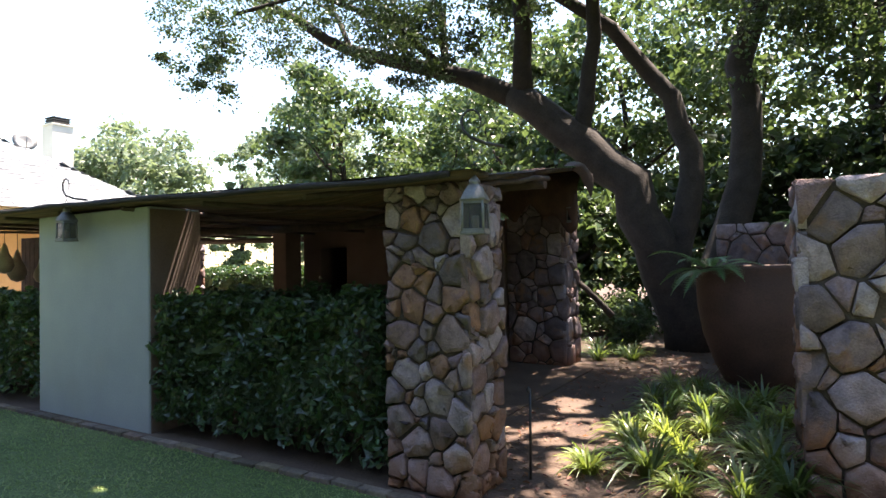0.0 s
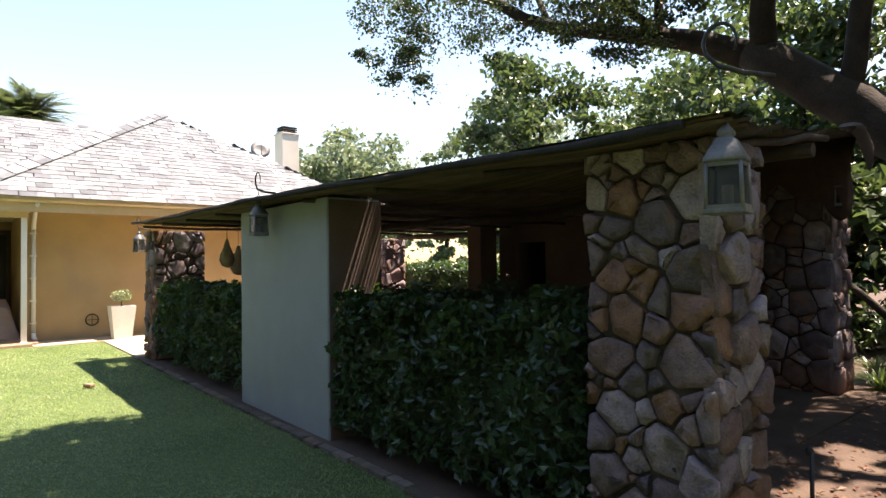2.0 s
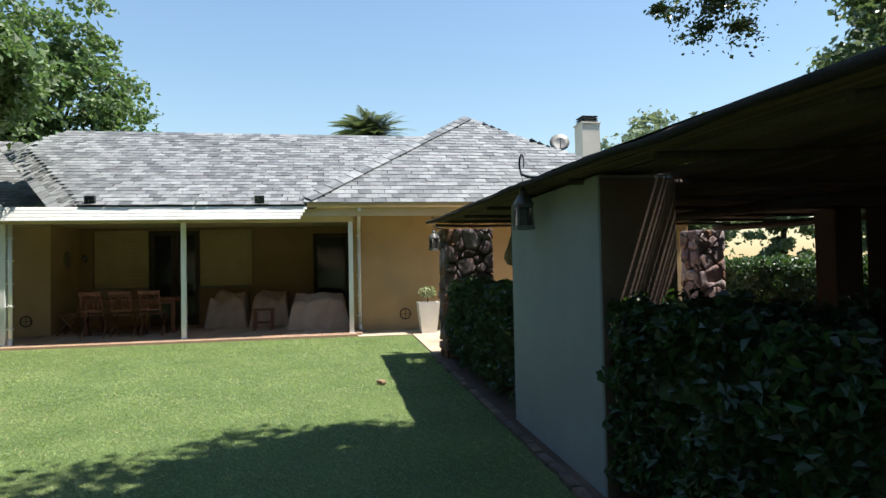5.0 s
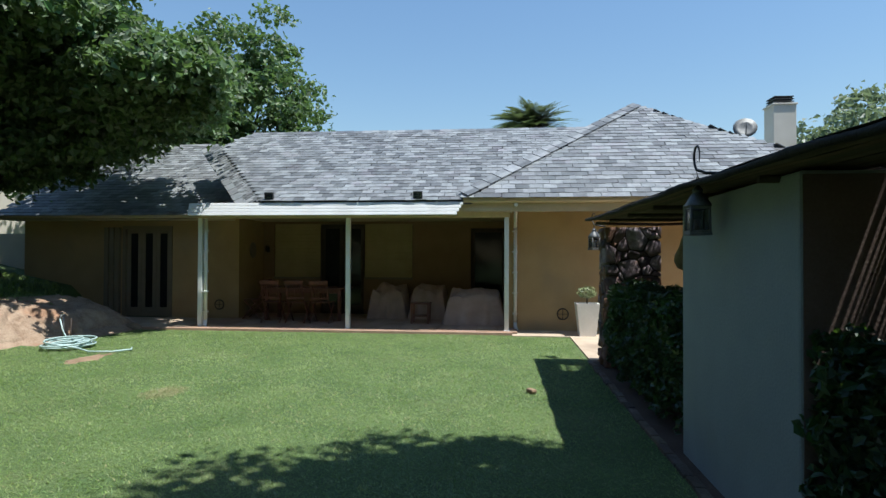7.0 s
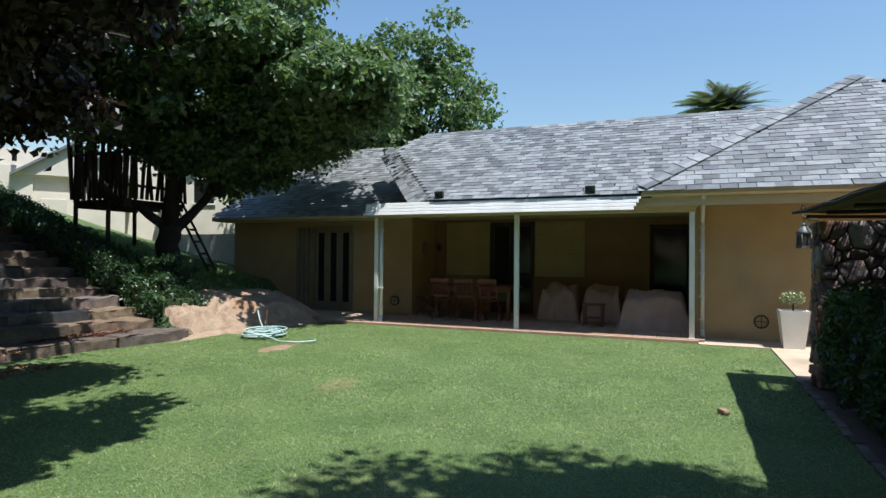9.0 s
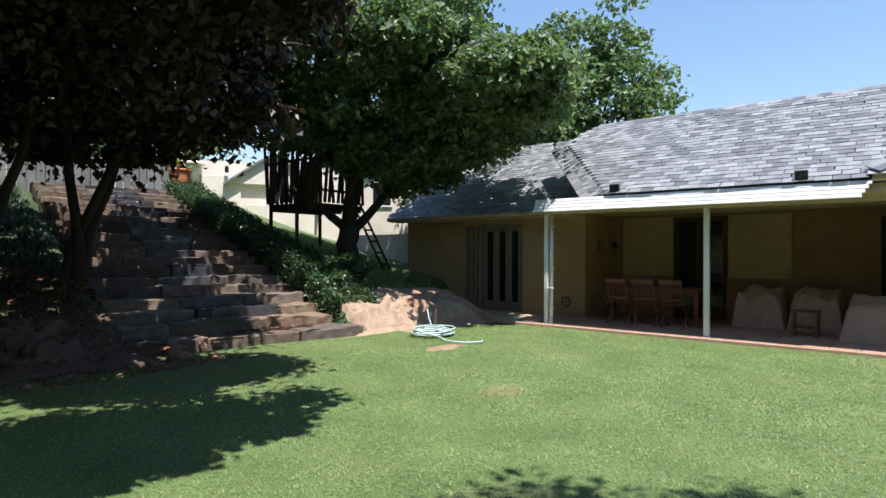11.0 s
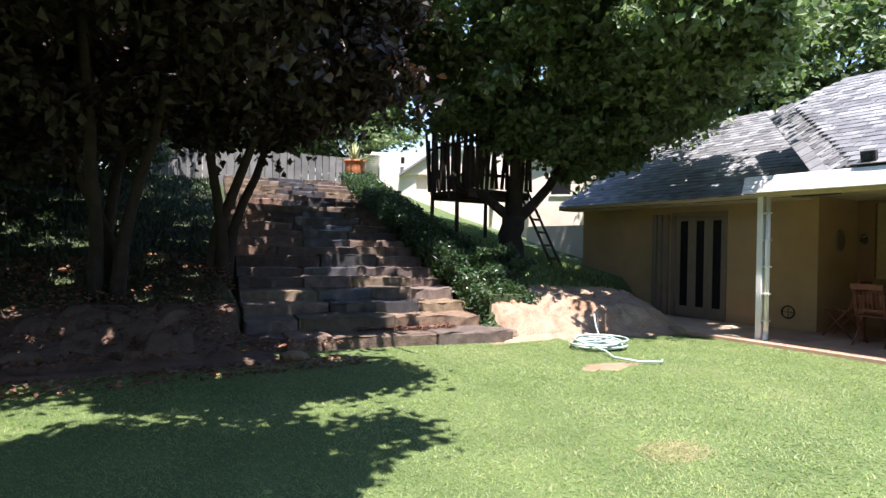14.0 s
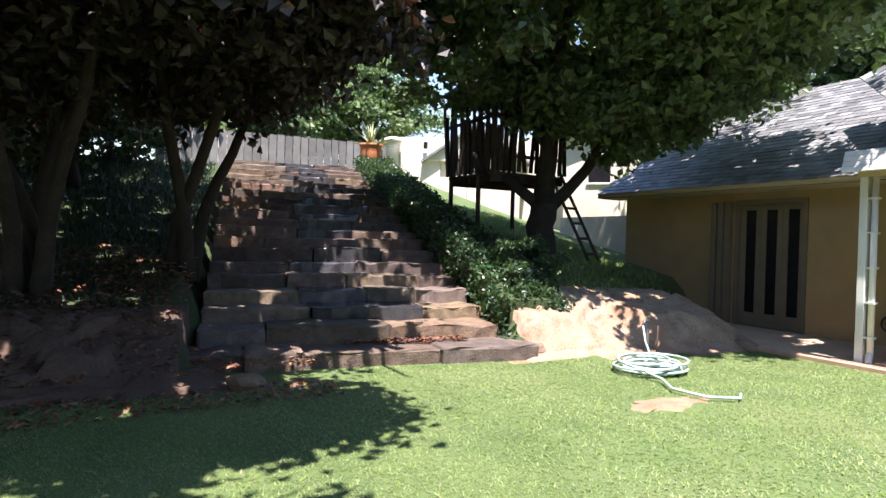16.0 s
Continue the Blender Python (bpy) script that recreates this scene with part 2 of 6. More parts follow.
M_PURPLE = leaf_mat("plum_leaf", (0.022, 0.019, 0.015), (0.046, 0.038, 0.028), (0.12, 0.045, 0.02), 0.5, 0.13)
M_HEDGE = leaf_mat("hedge_leaf", (0.018, 0.045, 0.02), (0.04, 0.085, 0.032), (0.12, 0.24, 0.03), 0.36, 0.18)
M_STRAP = leaf_mat("strap_leaf", (0.035, 0.07, 0.028), (0.08, 0.125, 0.045), (0.28, 0.38, 0.06), 0.35, 0.35)
# Yellow copy of the strap leaf, with sunlight in its colour.
M_STRAP_SUN = leaf_mat("strap_leaf_sunlit", (0.14, 0.2, 0.04), (0.24, 0.3, 0.07), (0.4, 0.48, 0.08), 0.35, 0.35)
M_FERN = leaf_mat("fern_leaf", (0.06, 0.13, 0.05), (0.1, 0.2, 0.07), (0.18, 0.34, 0.08), 0.35, 0.3)
M_PALM = leaf_mat("palm_leaf", (0.09, 0.115, 0.055), (0.15, 0.18, 0.09), (0.2, 0.26, 0.09), 0.45, 0.2)
M_AGAVE = leaf_mat("agave_leaf", (0.22, 0.26, 0.12), (0.36, 0.4, 0.2), (0.3, 0.36, 0.12), 0.4, 0.1)
M_LITTER = leaf_mat("fallen_leaf", (0.12, 0.04, 0.025), (0.25, 0.12, 0.06), (0.2, 0.08, 0.03), 0.7, 0.1, 0.5)

# ---- mesh helpers ----
rng = np.random.default_rng(7)


def box(bm, x0, x1, y0, y1, z0, z1, bevel=0.0):
    vs = [bm.verts.new((x, y, z)) for z in (z0, z1) for y in (y0, y1) for x in (x0, x1)]
    fs = [bm.faces.new([vs[i] for i in q]) for q in ((0, 2, 3, 1), (4, 5, 7, 6), (0, 1, 5, 4), (2, 6, 7, 3), (0, 4, 6, 2), (1, 3, 7, 5))]
    if bevel:
        es = list({e for f in fs for e in f.edges})
        bmesh.ops.bevel(bm, geom=es, offset=bevel, segments=2, profile=0.6, affect="EDGES")


def boxm(*a):
    bm = bmesh.new()
    box(bm, *a)
    return bm


def tube(bm, pts, radii, sides=8, cap=True):
    pts = [Vector(p) for p in pts]
    if not hasattr(radii, "__len__"):
        radii = [radii] * len(pts)
    rings, side = [], None
    for i, p in enumerate(pts):
        d = (pts[min(i + 1, len(pts) - 1)] - pts[max(i - 1, 0)]).normalized()
        if side is None:
            side = d.orthogonal().normalized()
        side = (side - d * side.dot(d)).normalized()
        up = d.cross(side)
        rings.append([bm.verts.new(p + (side * math.cos(a) + up * math.sin(a)) * radii[i]) for a in (2 * math.pi * k / sides for k in range(sides))])
    for a, b in zip(rings, rings[1:]):
        for k in range(sides):
            f = bm.faces.new((a[k], a[(k + 1) % sides], b[(k + 1) % sides], b[k]))
            f.smooth = True
    if cap:
        bm.faces.new(rings[0][::-1]); bm.faces.new(rings[-1])
    return bm


def lathe(bm, prof, sides=24, centre=(0, 0)):
    rings = [[bm.verts.new((centre[0] + r * math.cos(2 * math.pi * k / sides), centre[1] + r * math.sin(2 * math.pi * k / sides), z)) for k in range(sides)] for r, z in prof]
    for a, b in zip(rings, rings[1:]):
        for k in range(sides):
            f = bm.faces.new((a[k], a[(k + 1) % sides], b[(k + 1) % sides], b[k]))
            f.smooth = True
    bm.faces.new(rings[0][::-1]); bm.faces.new(rings[-1])
    return bm


def mesh_of(name, bm, material):
    me = bpy.data.meshes.new(name)
    bmesh.ops.recalc_face_normals(bm, faces=bm.faces)
    bm.to_mesh(me)
    bm.free()
    me.materials.append(material)
    return me


def part(name, bm, material, parent=None, label="", at=None):
    ob = new(name, mesh_of(name, bm, material))
    if parent:
        ob.parent = parent
    if at is not None:
        ob.matrix_basis = at
    return tagged(ob, label) if label else ob


def thing(name, label, category, at=None, group="", kind=""):
    ob = new(name)
    if at is not None:
        ob.matrix_basis = at
    return tagged(ob, label, category, group, kind)


def solid(name, bm, material, label="", category="", kind="structure", group=""):
    return tagged(part(name, bm, material), label, category, group, kind)


def raw_mesh(name, verts, faces, material, smooth=False):
    """A mesh from arrays of triangles or quads."""
    me = bpy.data.meshes.new(name)
    verts, faces = np.asarray(verts, np.float32), np.asarray(faces, np.int32)
    k = faces.shape[1]
    me.vertices.add(len(verts)); me.vertices.foreach_set("co", verts.ravel())
    me.loops.add(faces.size); me.loops.foreach_set("vertex_index", faces.ravel())
    me.polygons.add(len(faces)); me.polygons.foreach_set("loop_start", np.arange(0, faces.size, k, dtype=np.int32))
    me.polygons.foreach_set("use_smooth", np.full(len(faces), smooth))
    me.update(calc_edges=True)
    me.materials.append(material)
    return me


def unit(v):
    return v / np.maximum(np.linalg.norm(v, axis=1, keepdims=True), 1e-9)


def leaves(name, pos, size, material, parent=None, up=0.35, slim=0.5, label="", out=None):
    """Leaves of two folded halves each, at the places pos."""
    pos = np.asarray(pos, float)
    if pos.shape[1] == 6:
        pos, out = pos[:, :3], pos[:, 3:]
    n = len(pos)
    size = np.broadcast_to(size, n) * rng.uniform(0.65, 1.25, n)
    nor = rng.normal(size=(n, 3)); nor = unit(nor) + np.array((0, 0, up))
    if out is not None:
        nor = nor + out
    nor = unit(nor)
    ax = unit(np.cross(nor, rng.normal(size=(n, 3))))
    side = np.cross(nor, ax)
    L, W = (size * 0.5)[:, None], (size * 0.5 * slim)[:, None]
    fold = nor * W * 0.45
    v = np.stack([pos - ax * L, pos + side * W + fold - ax * L * 0.1, pos + ax * L - nor * L * 0.15, pos - side * W + fold - ax * L * 0.1], 1).reshape(-1, 3)
    i = np.arange(n)[:, None] * 4
    f = np.concatenate([i + (0, 1, 2), i + (0, 2, 3)], 1).reshape(-1, 3)
    ob = new(name, raw_mesh(name, v, f, material))
    if parent:
        ob.parent = parent
    if label:
        ob["label"] = label
    return ob


DENSE = 1.6


def crown_points(centre, radii, clumps, per, clump_r, hollow=0.55, lo=-1.0):
    """Clumps of leaf places within an ellipsoid, denser towards its outside, with gaps between."""
    out = []
    while len(out) < clumps:
        d = rng.normal(size=3); d /= np.linalg.norm(d)
        if d[2] < lo:
            continue
        r = hollow + (1 - hollow) * rng.random() ** 0.6
        c = np.array(centre) + d * r * np.array(radii) * rng.uniform(0.85, 1.1)
        k = clump_r * rng.uniform(0.6, 1.35)
        n = int(per * DENSE * rng.uniform(0.6, 1.4))
        # each clump is a spray: a leafy dome over a thin inside
        q = unit(rng.normal(size=(n, 3)))
        q[:, 2] = np.where(rng.random(n) < 0.8, np.abs(q[:, 2]), q[:, 2])
        rad = (rng.uniform(0.25, 1.0, n) ** 0.45)[:, None] * (1 + 0.22 * rng.normal(size=(n, 1)))
        p = c + q * rad * np.array((k, k, k * 0.72)) * 1.75 - (0, 0, 0.45 * k)
        out.append(np.concatenate([p, q * 0.75], 1))
    return np.concatenate(out)


def wiggle(a, b, n, amount, sag=0.0):
    a, b = Vector(a), Vector(b)
    return [a.lerp(b, i / n) + Vector(rng.normal(size=3) * amount * (0 < i < n)) + Vector((0, 0, sag * math.sin(math.pi * i / n))) for i in range(n + 1)]


# ---- the lie of the land ----
STAIR = Vector((-6.0, -6.6, 0))
UP, ACROSS = Vector((-0.18, -0.984, 0)), Vector((-0.984, 0.18, 0))
RISE, RUN, STEPS, STAIR_W = 0.172, 0.57, 20, 3.5


def sw(x, y):
    dx, dy = x - STAIR.x, y - STAIR.y
    return dx * UP.x + dy * UP.y, dx * ACROSS.x + dy * ACROSS.y


def smooth(v):
    v = np.clip(v, 0, 1)
    return v * v * (3 - 2 * v)


def terrain(x, y):
    s, w = sw(x, y)
    lump = 0.05 * noise.noise(Vector((x * 0.7, y * 0.7, 0)))
    left = 0.5 * smooth((s + 0.9) / 1.5) + 0.26 * max(0.0, s - 0.6)
    right = 0.37 * smooth((s + 0.1) / 0.6) + 0.25 * max(0.0, s - 0.45)
    right *= float(np.clip(1 - 0.085 * (w - 5.5), 0.5, 1))
    stair = RISE / RUN * s - 0.3
    if w < -0.2:
        z = left
    elif w < STAIR_W + 0.2:
        z = min(stair, 3.1) if s > 0 else 0.0
        z = max(z, 0.0) if s < 0.4 else z
    else:
        z = right
    if x < -12.8:
        z *= 1 - float(smooth((-12.8 - x) / 0.6) * smooth((y + 8.3) / 0.9))
    z = min(z, 3.35)
    if z > 0.03 and not (-0.2 <= w < STAIR_W + 0.2):
        z += lump
    return max(z, 0.0)


# ---- ground ----
gx = np.unique(np.concatenate([np.linspace(-600, -60, 7), np.linspace(-60, -22, 12), np.arange(-22, 6.01, 0.25), np.linspace(6, 40, 12), np.linspace(40, 600, 7)]))
gy = np.unique(np.concatenate([np.linspace(-600, -60, 7), np.linspace(-60, -24, 12), np.arange(-24, 3.3, 0.25), np.arange(3.47, 14, 0.25), np.linspace(14, 60, 14), np.linspace(60, 600, 7)]))
gv = np.array([(x, y, terrain(x, y)) for y in gy for x in gx])
nx = len(gx)
gf = np.array([(j * nx + i, j * nx + i + 1, (j + 1) * nx + i + 1, (j + 1) * nx + i) for j in range(len(gy) - 1) for i in range(nx - 1)])
ground = tagged(new("ground", raw_mesh("ground", gv, gf, M_LAWN, True)), "green lawn rising to a shaded bank, bare soil under the trees", "ground", kind="structure")
for m in (M_SOIL, M_BANK, M_MOUND):
    ground.data.materials.append(m)
slots = []
for j in range(len(gy) - 1):
    for i in range(nx - 1):
        x, y = (gx[i] + gx[i + 1]) / 2, (gy[j] + gy[j + 1]) / 2
        s, w = sw(x, y)
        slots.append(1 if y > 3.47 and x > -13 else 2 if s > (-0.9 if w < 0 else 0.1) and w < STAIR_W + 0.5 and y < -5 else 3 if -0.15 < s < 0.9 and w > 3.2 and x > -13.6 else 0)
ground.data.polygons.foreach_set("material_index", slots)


def grass(name, n, area, height, wide, label, keep, material=None):
    """Blades of grass, each one bent triangle pair, over an area of the lawn."""
    x = rng.uniform(area[0], area[1], n); y = rng.uniform(area[2], area[3], n)
    ok = np.array([keep(a, b) for a, b in zip(x, y)])
    x, y = x[ok], y[ok]
    n = len(x)
    z = np.array([terrain(a, b) for a, b in zip(x, y)])
    h = height * rng.uniform(0.5, 1.3, n)
    a = rng.uniform(0, 2 * math.pi, n)
    lean = (rng.uniform(1.6, 3.4, n) if height < 0.03 else rng.uniform(0.4, 1.5, n)) * h
    p = np.stack([x, y, z - 0.004], 1)
    side = np.stack([np.cos(a), np.sin(a), 0 * a], 1) * (wide * rng.uniform(0.6, 1.3, n))[:, None]
    fwd = np.stack([-np.sin(a), np.cos(a), 0 * a], 1) * lean[:, None]
    mid = p + fwd * 0.35 + np.stack([0 * h, 0 * h, h * 0.65], 1)
    tip = p + fwd + np.stack([0 * h, 0 * h, h], 1)
    v = np.stack([p - side, p + side, mid + side * 0.7, mid - side * 0.7, tip], 1).reshape(-1, 3)
    k = np.arange(n)[:, None] * 5
    f = np.concatenate([k + (0, 1, 2), k + (0, 2, 3), k + (3, 2, 4)], 1).reshape(-1, 3)
    return tagged(new(name, raw_mesh(name, v, f, material or M_BLADE)), label, "grass", kind="stuff")


def on_lawn(x, y):
    s, w = sw(x, y)
    bald = (x + 9.55) ** 2 / 0.42 + (y + 3.85) ** 2 / 0.06
    dry = (x + 7.6) ** 2 + (y + 1.5) ** 2
    front = -0.95 if w < -0.6 else -0.45 if w < 0.3 else -0.08
    return s < front and bald > rng.uniform(0.1, 1.6) and dry > rng.uniform(-0.1, 0.1) and not (x < -12.9 and y > -5.2)


grass("lawn_grass", 270000, (-7.5, 0.8, -5.9, 3.44), 0.0155, 0.0034, "short mown green lawn grass", on_lawn)
grass("lawn_grass", 110000, (-13.0, -7.5, -6.6, 3.44), 0.017, 0.005, "short mown green lawn grass in front of the house", on_lawn)
grass("dry_grass", 5200, (-8.0, -7.2, -1.8, -1.2), 0.015, 0.004, "dry yellowed grass in a worn spot of the lawn", lambda x, y: ((x + 7.6) / 0.35) ** 2 + ((y + 1.5) / 0.25) ** 2 < rng.uniform(0.1, 1.0), M_DRY)
grass("dry_grass", 16000, (-13.0, 0.8, -5.9, 3.4), 0.019, 0.0045, "scattered dry straw-coloured blades in the lawn", lambda x, y: on_lawn(x, y) and noise.noise(Vector((x * 0.8, y * 0.8, 4))) > rng.uniform(-0.5, 0.5), M_DRY)
grass("slope_grass", 16000, (-14.4, -9.6, -13.5, -6.6), 0.09, 0.009, "rough shaded grass on the slope under the tree", lambda x, y: sw(x, y)[0] > 0.7 and sw(x, y)[1] > STAIR_W + 0.5)
grass("bank_grass", 22000, (-8.2, 1.0, -20, -7.6), 0.12, 0.012, "sparse grass on the bank, with its shade put into the colour", lambda x, y: sw(x, y)[1] < -0.4 and sw(x, y)[0] > 0.9, M_BLADE_SHADE)

# ---- rubble stonework ----
def cells(w, h, scale):
    """A rectangle packed with large stones first and smaller ones between; each cell is bounded by its neighbours' power lines."""
    pts, rad = [], []
    for r, tries in ((0.125, 16), (0.095, 60), (0.07, 90), (0.035, 110)):
        r *= scale
        for _ in range(int(tries * max(1.0, w * h / scale ** 2))):
            p = (rng.uniform(0, w), rng.uniform(0, h))
            if all(math.dist(p, q) > 0.8 * (r + k) for q, k in zip(pts, rad)):
                pts.append(p); rad.append(r * rng.uniform(0.88, 1.08))
    wt = [r * r for r in rad]
    out = []
    for i, p in enumerate(pts):
        poly = [(0, 0), (w, 0), (w, h), (0, h)]
        for j, q in enumerate(pts):
            if i == j or not poly:
                continue
            dx, dy = q[0] - p[0], q[1] - p[1]
            c = (q[0] ** 2 + q[1] ** 2 - p[0] ** 2 - p[1] ** 2 + wt[i] - wt[j]) / 2
            cut = []
            for a, b in zip(poly, poly[1:] + poly[:1]):
                fa, fb = a[0] * dx + a[1] * dy - c, b[0] * dx + b[1] * dy - c
                if fa <= 0:
                    cut.append(a)
                if fa * fb < 0:
                    k = fa / (fa - fb)
                    cut.append((a[0] + (b[0] - a[0]) * k, a[1] + (b[1] - a[1]) * k))
            poly = cut
        if len(poly) > 2:
            bend = []
            for a in poly:
                if 1e-6 < a[0] < w - 1e-6 and 1e-6 < a[1] < h - 1e-6:
                    q = Vector((a[0] * 7 / scale + w, a[1] * 7 / scale, h))
                    a = (a[0] + 0.045 * scale * noise.noise(q), a[1] + 0.045 * scale * noise.noise(q + Vector((9, 5, 3))))
                bend.append((min(max(a[0], 0), w), min(max(a[1], 0), h)))
            out.append(bend)
    return out


def rubble(parent, m, w, h, n, gap=0.009, proud=0.042, name="stone", material=None):
    """Irregular stones set proud on a wall face; m takes (across, up, out) into the parent's space."""
    for poly in cells(w, h, n):
        cx, cy = sum(p[0] for p in poly) / len(poly), sum(p[1] for p in poly) / len(poly)
        r = max(math.dist((cx, cy), p) for p in poly)
        if r < 0.025:
            continue
        # short sides run together, so that the stones stay angular
        corners = []
        for a, b in zip(poly, poly[1:] + poly[:1]):
            if math.dist(a, b) < 0.34 * r and len(poly) > 4:
                a = ((a[0] + b[0]) / 2, (a[1] + b[1]) / 2)
            if not corners or math.dist(a, corners[-1]) > 0.2 * r:
                corners.append(a)
        poly = corners if len(corners) > 2 else poly
        ring = []
        for a, b in zip(poly, poly[1:] + poly[:1]):
            e = math.dist(a, b)
            if e < 0.012:
                continue
            k = rng.uniform(0.04, 0.13)
            ring += [(a[0] + (b[0] - a[0]) * k, a[1] + (b[1] - a[1]) * k), (a[0] + (b[0] - a[0]) * (1 - k), a[1] + (b[1] - a[1]) * (1 - k))]
        if len(ring) < 5:
            continue
        bm = bmesh.new()
        d = proud * rng.uniform(0.5, 1.3)
        tilt = rng.normal(size=2) * 0.07
        rings = []
        for shrink, z, rough in ((gap, -0.03, 0.0), (gap * 1.15, d * 0.62, 0.003), (gap + 0.007, d * 0.9, 0.003), (gap + 0.3 * r, d * 1.02, 0.007)):
            k = 1 - shrink / max(r * 0.8, 0.03)
            rings.append([bm.verts.new(((p[0] - cx) * k + rng.normal() * rough, (p[1] - cy) * k + rng.normal() * rough, z + (tilt[0] * (p[0] - cx) + tilt[1] * (p[1] - cy)) * (z > 0) + rng.normal() * rough)) for p in ring])
        top = bm.verts.new((0, 0, d * rng.uniform(0.95, 1.2)))
        q = len(ring)
        for a, b in zip(rings, rings[1:]):
            for i in range(q):
                bm.faces.new((a[i], a[(i + 1) % q], b[(i + 1) % q], b[i])).smooth = a is not rings[0]
        for i in range(q):
            bm.faces.new((rings[-1][i], rings[-1][(i + 1) % q], top)).smooth = True
        part(name, bm, material or M_STONE, parent, at=m @ Matrix.Translation((cx, cy, 0)))


def face(origin, across, up, out):
    m = Matrix.Identity(4)
    for i, v in enumerate((across, up, out, origin)):
        m.col[i][:3] = v
    return m


def stone_pillar(name, x0, x1, y0, y1, top, label, faces, n):
    """A square pillar: a core in dark joint colour with stones on the faces named by the letters in faces (s, e, w, n).
    """
    root = thing(name, label, "stone pillar", group="stone pillars")
    part("core", boxm(x0 + 0.03, x1 - 0.03, y0 + 0.03, y1 - 0.03, -0.1, top - 0.02, 0.015), M_JOINT_SHADE, root)
    z = (0, 0, 1)
    if "s" in faces:
        rubble(root, face((x0, y0 + 0.03, 0), (1, 0, 0), z, (0, -1, 0)), x1 - x0, top, n)
    if "e" in faces:
        rubble(root, face((x1 - 0.03, y0, 0), (0, 1, 0), z, (1, 0, 0)), y1 - y0, top, n)
    if "w" in faces:
        rubble(root, face((x0 + 0.03, y1, 0), (0, -1, 0), z, (-1, 0, 0)), y1 - y0, top, n)
    if "n" in faces:
        rubble(root, face((x1, y1 - 0.03, 0), (-1, 0, 0), z, (0, 1, 0)), x1 - x0, top, n)
    return root


# ---- pergola ----
F = 3.6
stone_pillar("stone_pillar", -1.87, -1.26, F, 4.05, 1.87, "rubble stone pillar in grey and rust tones at the pergola corner", "se", 0.8)
stone_pillar("stone_pillar", -10.15, -9.66, F, 4.35, 1.93, "rubble stone pillar at the house end of the pergola", "se", 1.05)
stone_pillar("stone_pillar", -3.1, -2.25, 8.1, 8.6, 2.42, "dark rubble stone pillar at the back of the pergola", "se", 1.2)
stone_pillar("stone_pillar", -10.75, -10.2, 8.1, 8.6, 1.9, "sunlit rubble stone pillar beside the back hedge", "se", 1.2)
stone_pillar("stone_pillar", 0.36, 1.15, 4.6, 5.2, 1.84, "large rubble stone gate pillar with a stone cap", "sw", 1.15)
gate_wall = thing("garden_wall", "low rubble stone wall behind the urn", "stone wall")
part("core", boxm(-0.55, 3.5, 9.43, 9.7, -0.1, 1.78), M_JOINT_SHADE, gate_wall)
rubble(gate_wall, face((-0.58, 9.43, 0), (1, 0, 0), (0, 0, 1), (0, -1, 0)), 4.0, 1.85, 1.5)

bm = bmesh.new()
box(bm, -6.17, -4.34, F, 4.1, -0.1, 1.92, 0.018)
solid("wall_pier", bm, M_PIER, "broad grey-green rendered wall pier with a rust streak", "wall")

# thin sheet that makes this side browner and darker than the grey render
solid("wall_pier_side", boxm(-4.338, -4.33, F + 0.012, 4.1, 0, 1.9), M_DARKWALL, "thin brown sheet on the inner side of the pier", "wall")

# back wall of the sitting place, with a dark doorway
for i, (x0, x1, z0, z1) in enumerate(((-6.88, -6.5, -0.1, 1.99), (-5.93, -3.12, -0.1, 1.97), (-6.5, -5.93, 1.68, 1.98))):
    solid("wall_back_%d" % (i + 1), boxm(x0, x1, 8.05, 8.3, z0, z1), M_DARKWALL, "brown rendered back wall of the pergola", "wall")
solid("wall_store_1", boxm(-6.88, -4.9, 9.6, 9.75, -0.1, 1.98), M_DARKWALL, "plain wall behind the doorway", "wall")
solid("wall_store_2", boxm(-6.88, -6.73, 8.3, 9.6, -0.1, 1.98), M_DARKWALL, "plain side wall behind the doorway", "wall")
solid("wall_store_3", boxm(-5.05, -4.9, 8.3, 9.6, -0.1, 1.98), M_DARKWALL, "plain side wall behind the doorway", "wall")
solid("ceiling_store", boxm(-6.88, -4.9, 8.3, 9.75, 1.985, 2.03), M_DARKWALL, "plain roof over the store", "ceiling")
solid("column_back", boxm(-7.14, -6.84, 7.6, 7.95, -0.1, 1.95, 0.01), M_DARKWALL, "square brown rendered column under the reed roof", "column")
solid("paving_pergola", boxm(-10.1, -1.9, 4.75, 8.05, -0.1, 0.012), M_SOIL, "beaten earth floor under the reed roof", "floor")


def roof_z(x, y):
    z = 1.84 + 0.0185 * (-x - 1.5) + 0.012 * math.sin(x * 0.9) - 0.01 * math.sin(y * 1.7)
    # towards its back corner the mat is drawn up over the tall pillar
    return z + 0.7 * float(smooth((x + 4.2) / 1.9)) * max(0.0, y - 3.6) / 4.5


def east_end(y):
    return -1.12 - 0.2 * (y - 3.42)


pergola = thing("reed_pergola", "sagging dark reed mat roof laid on rough timber poles", "pergola")
v, f = [], []
y = 3.42
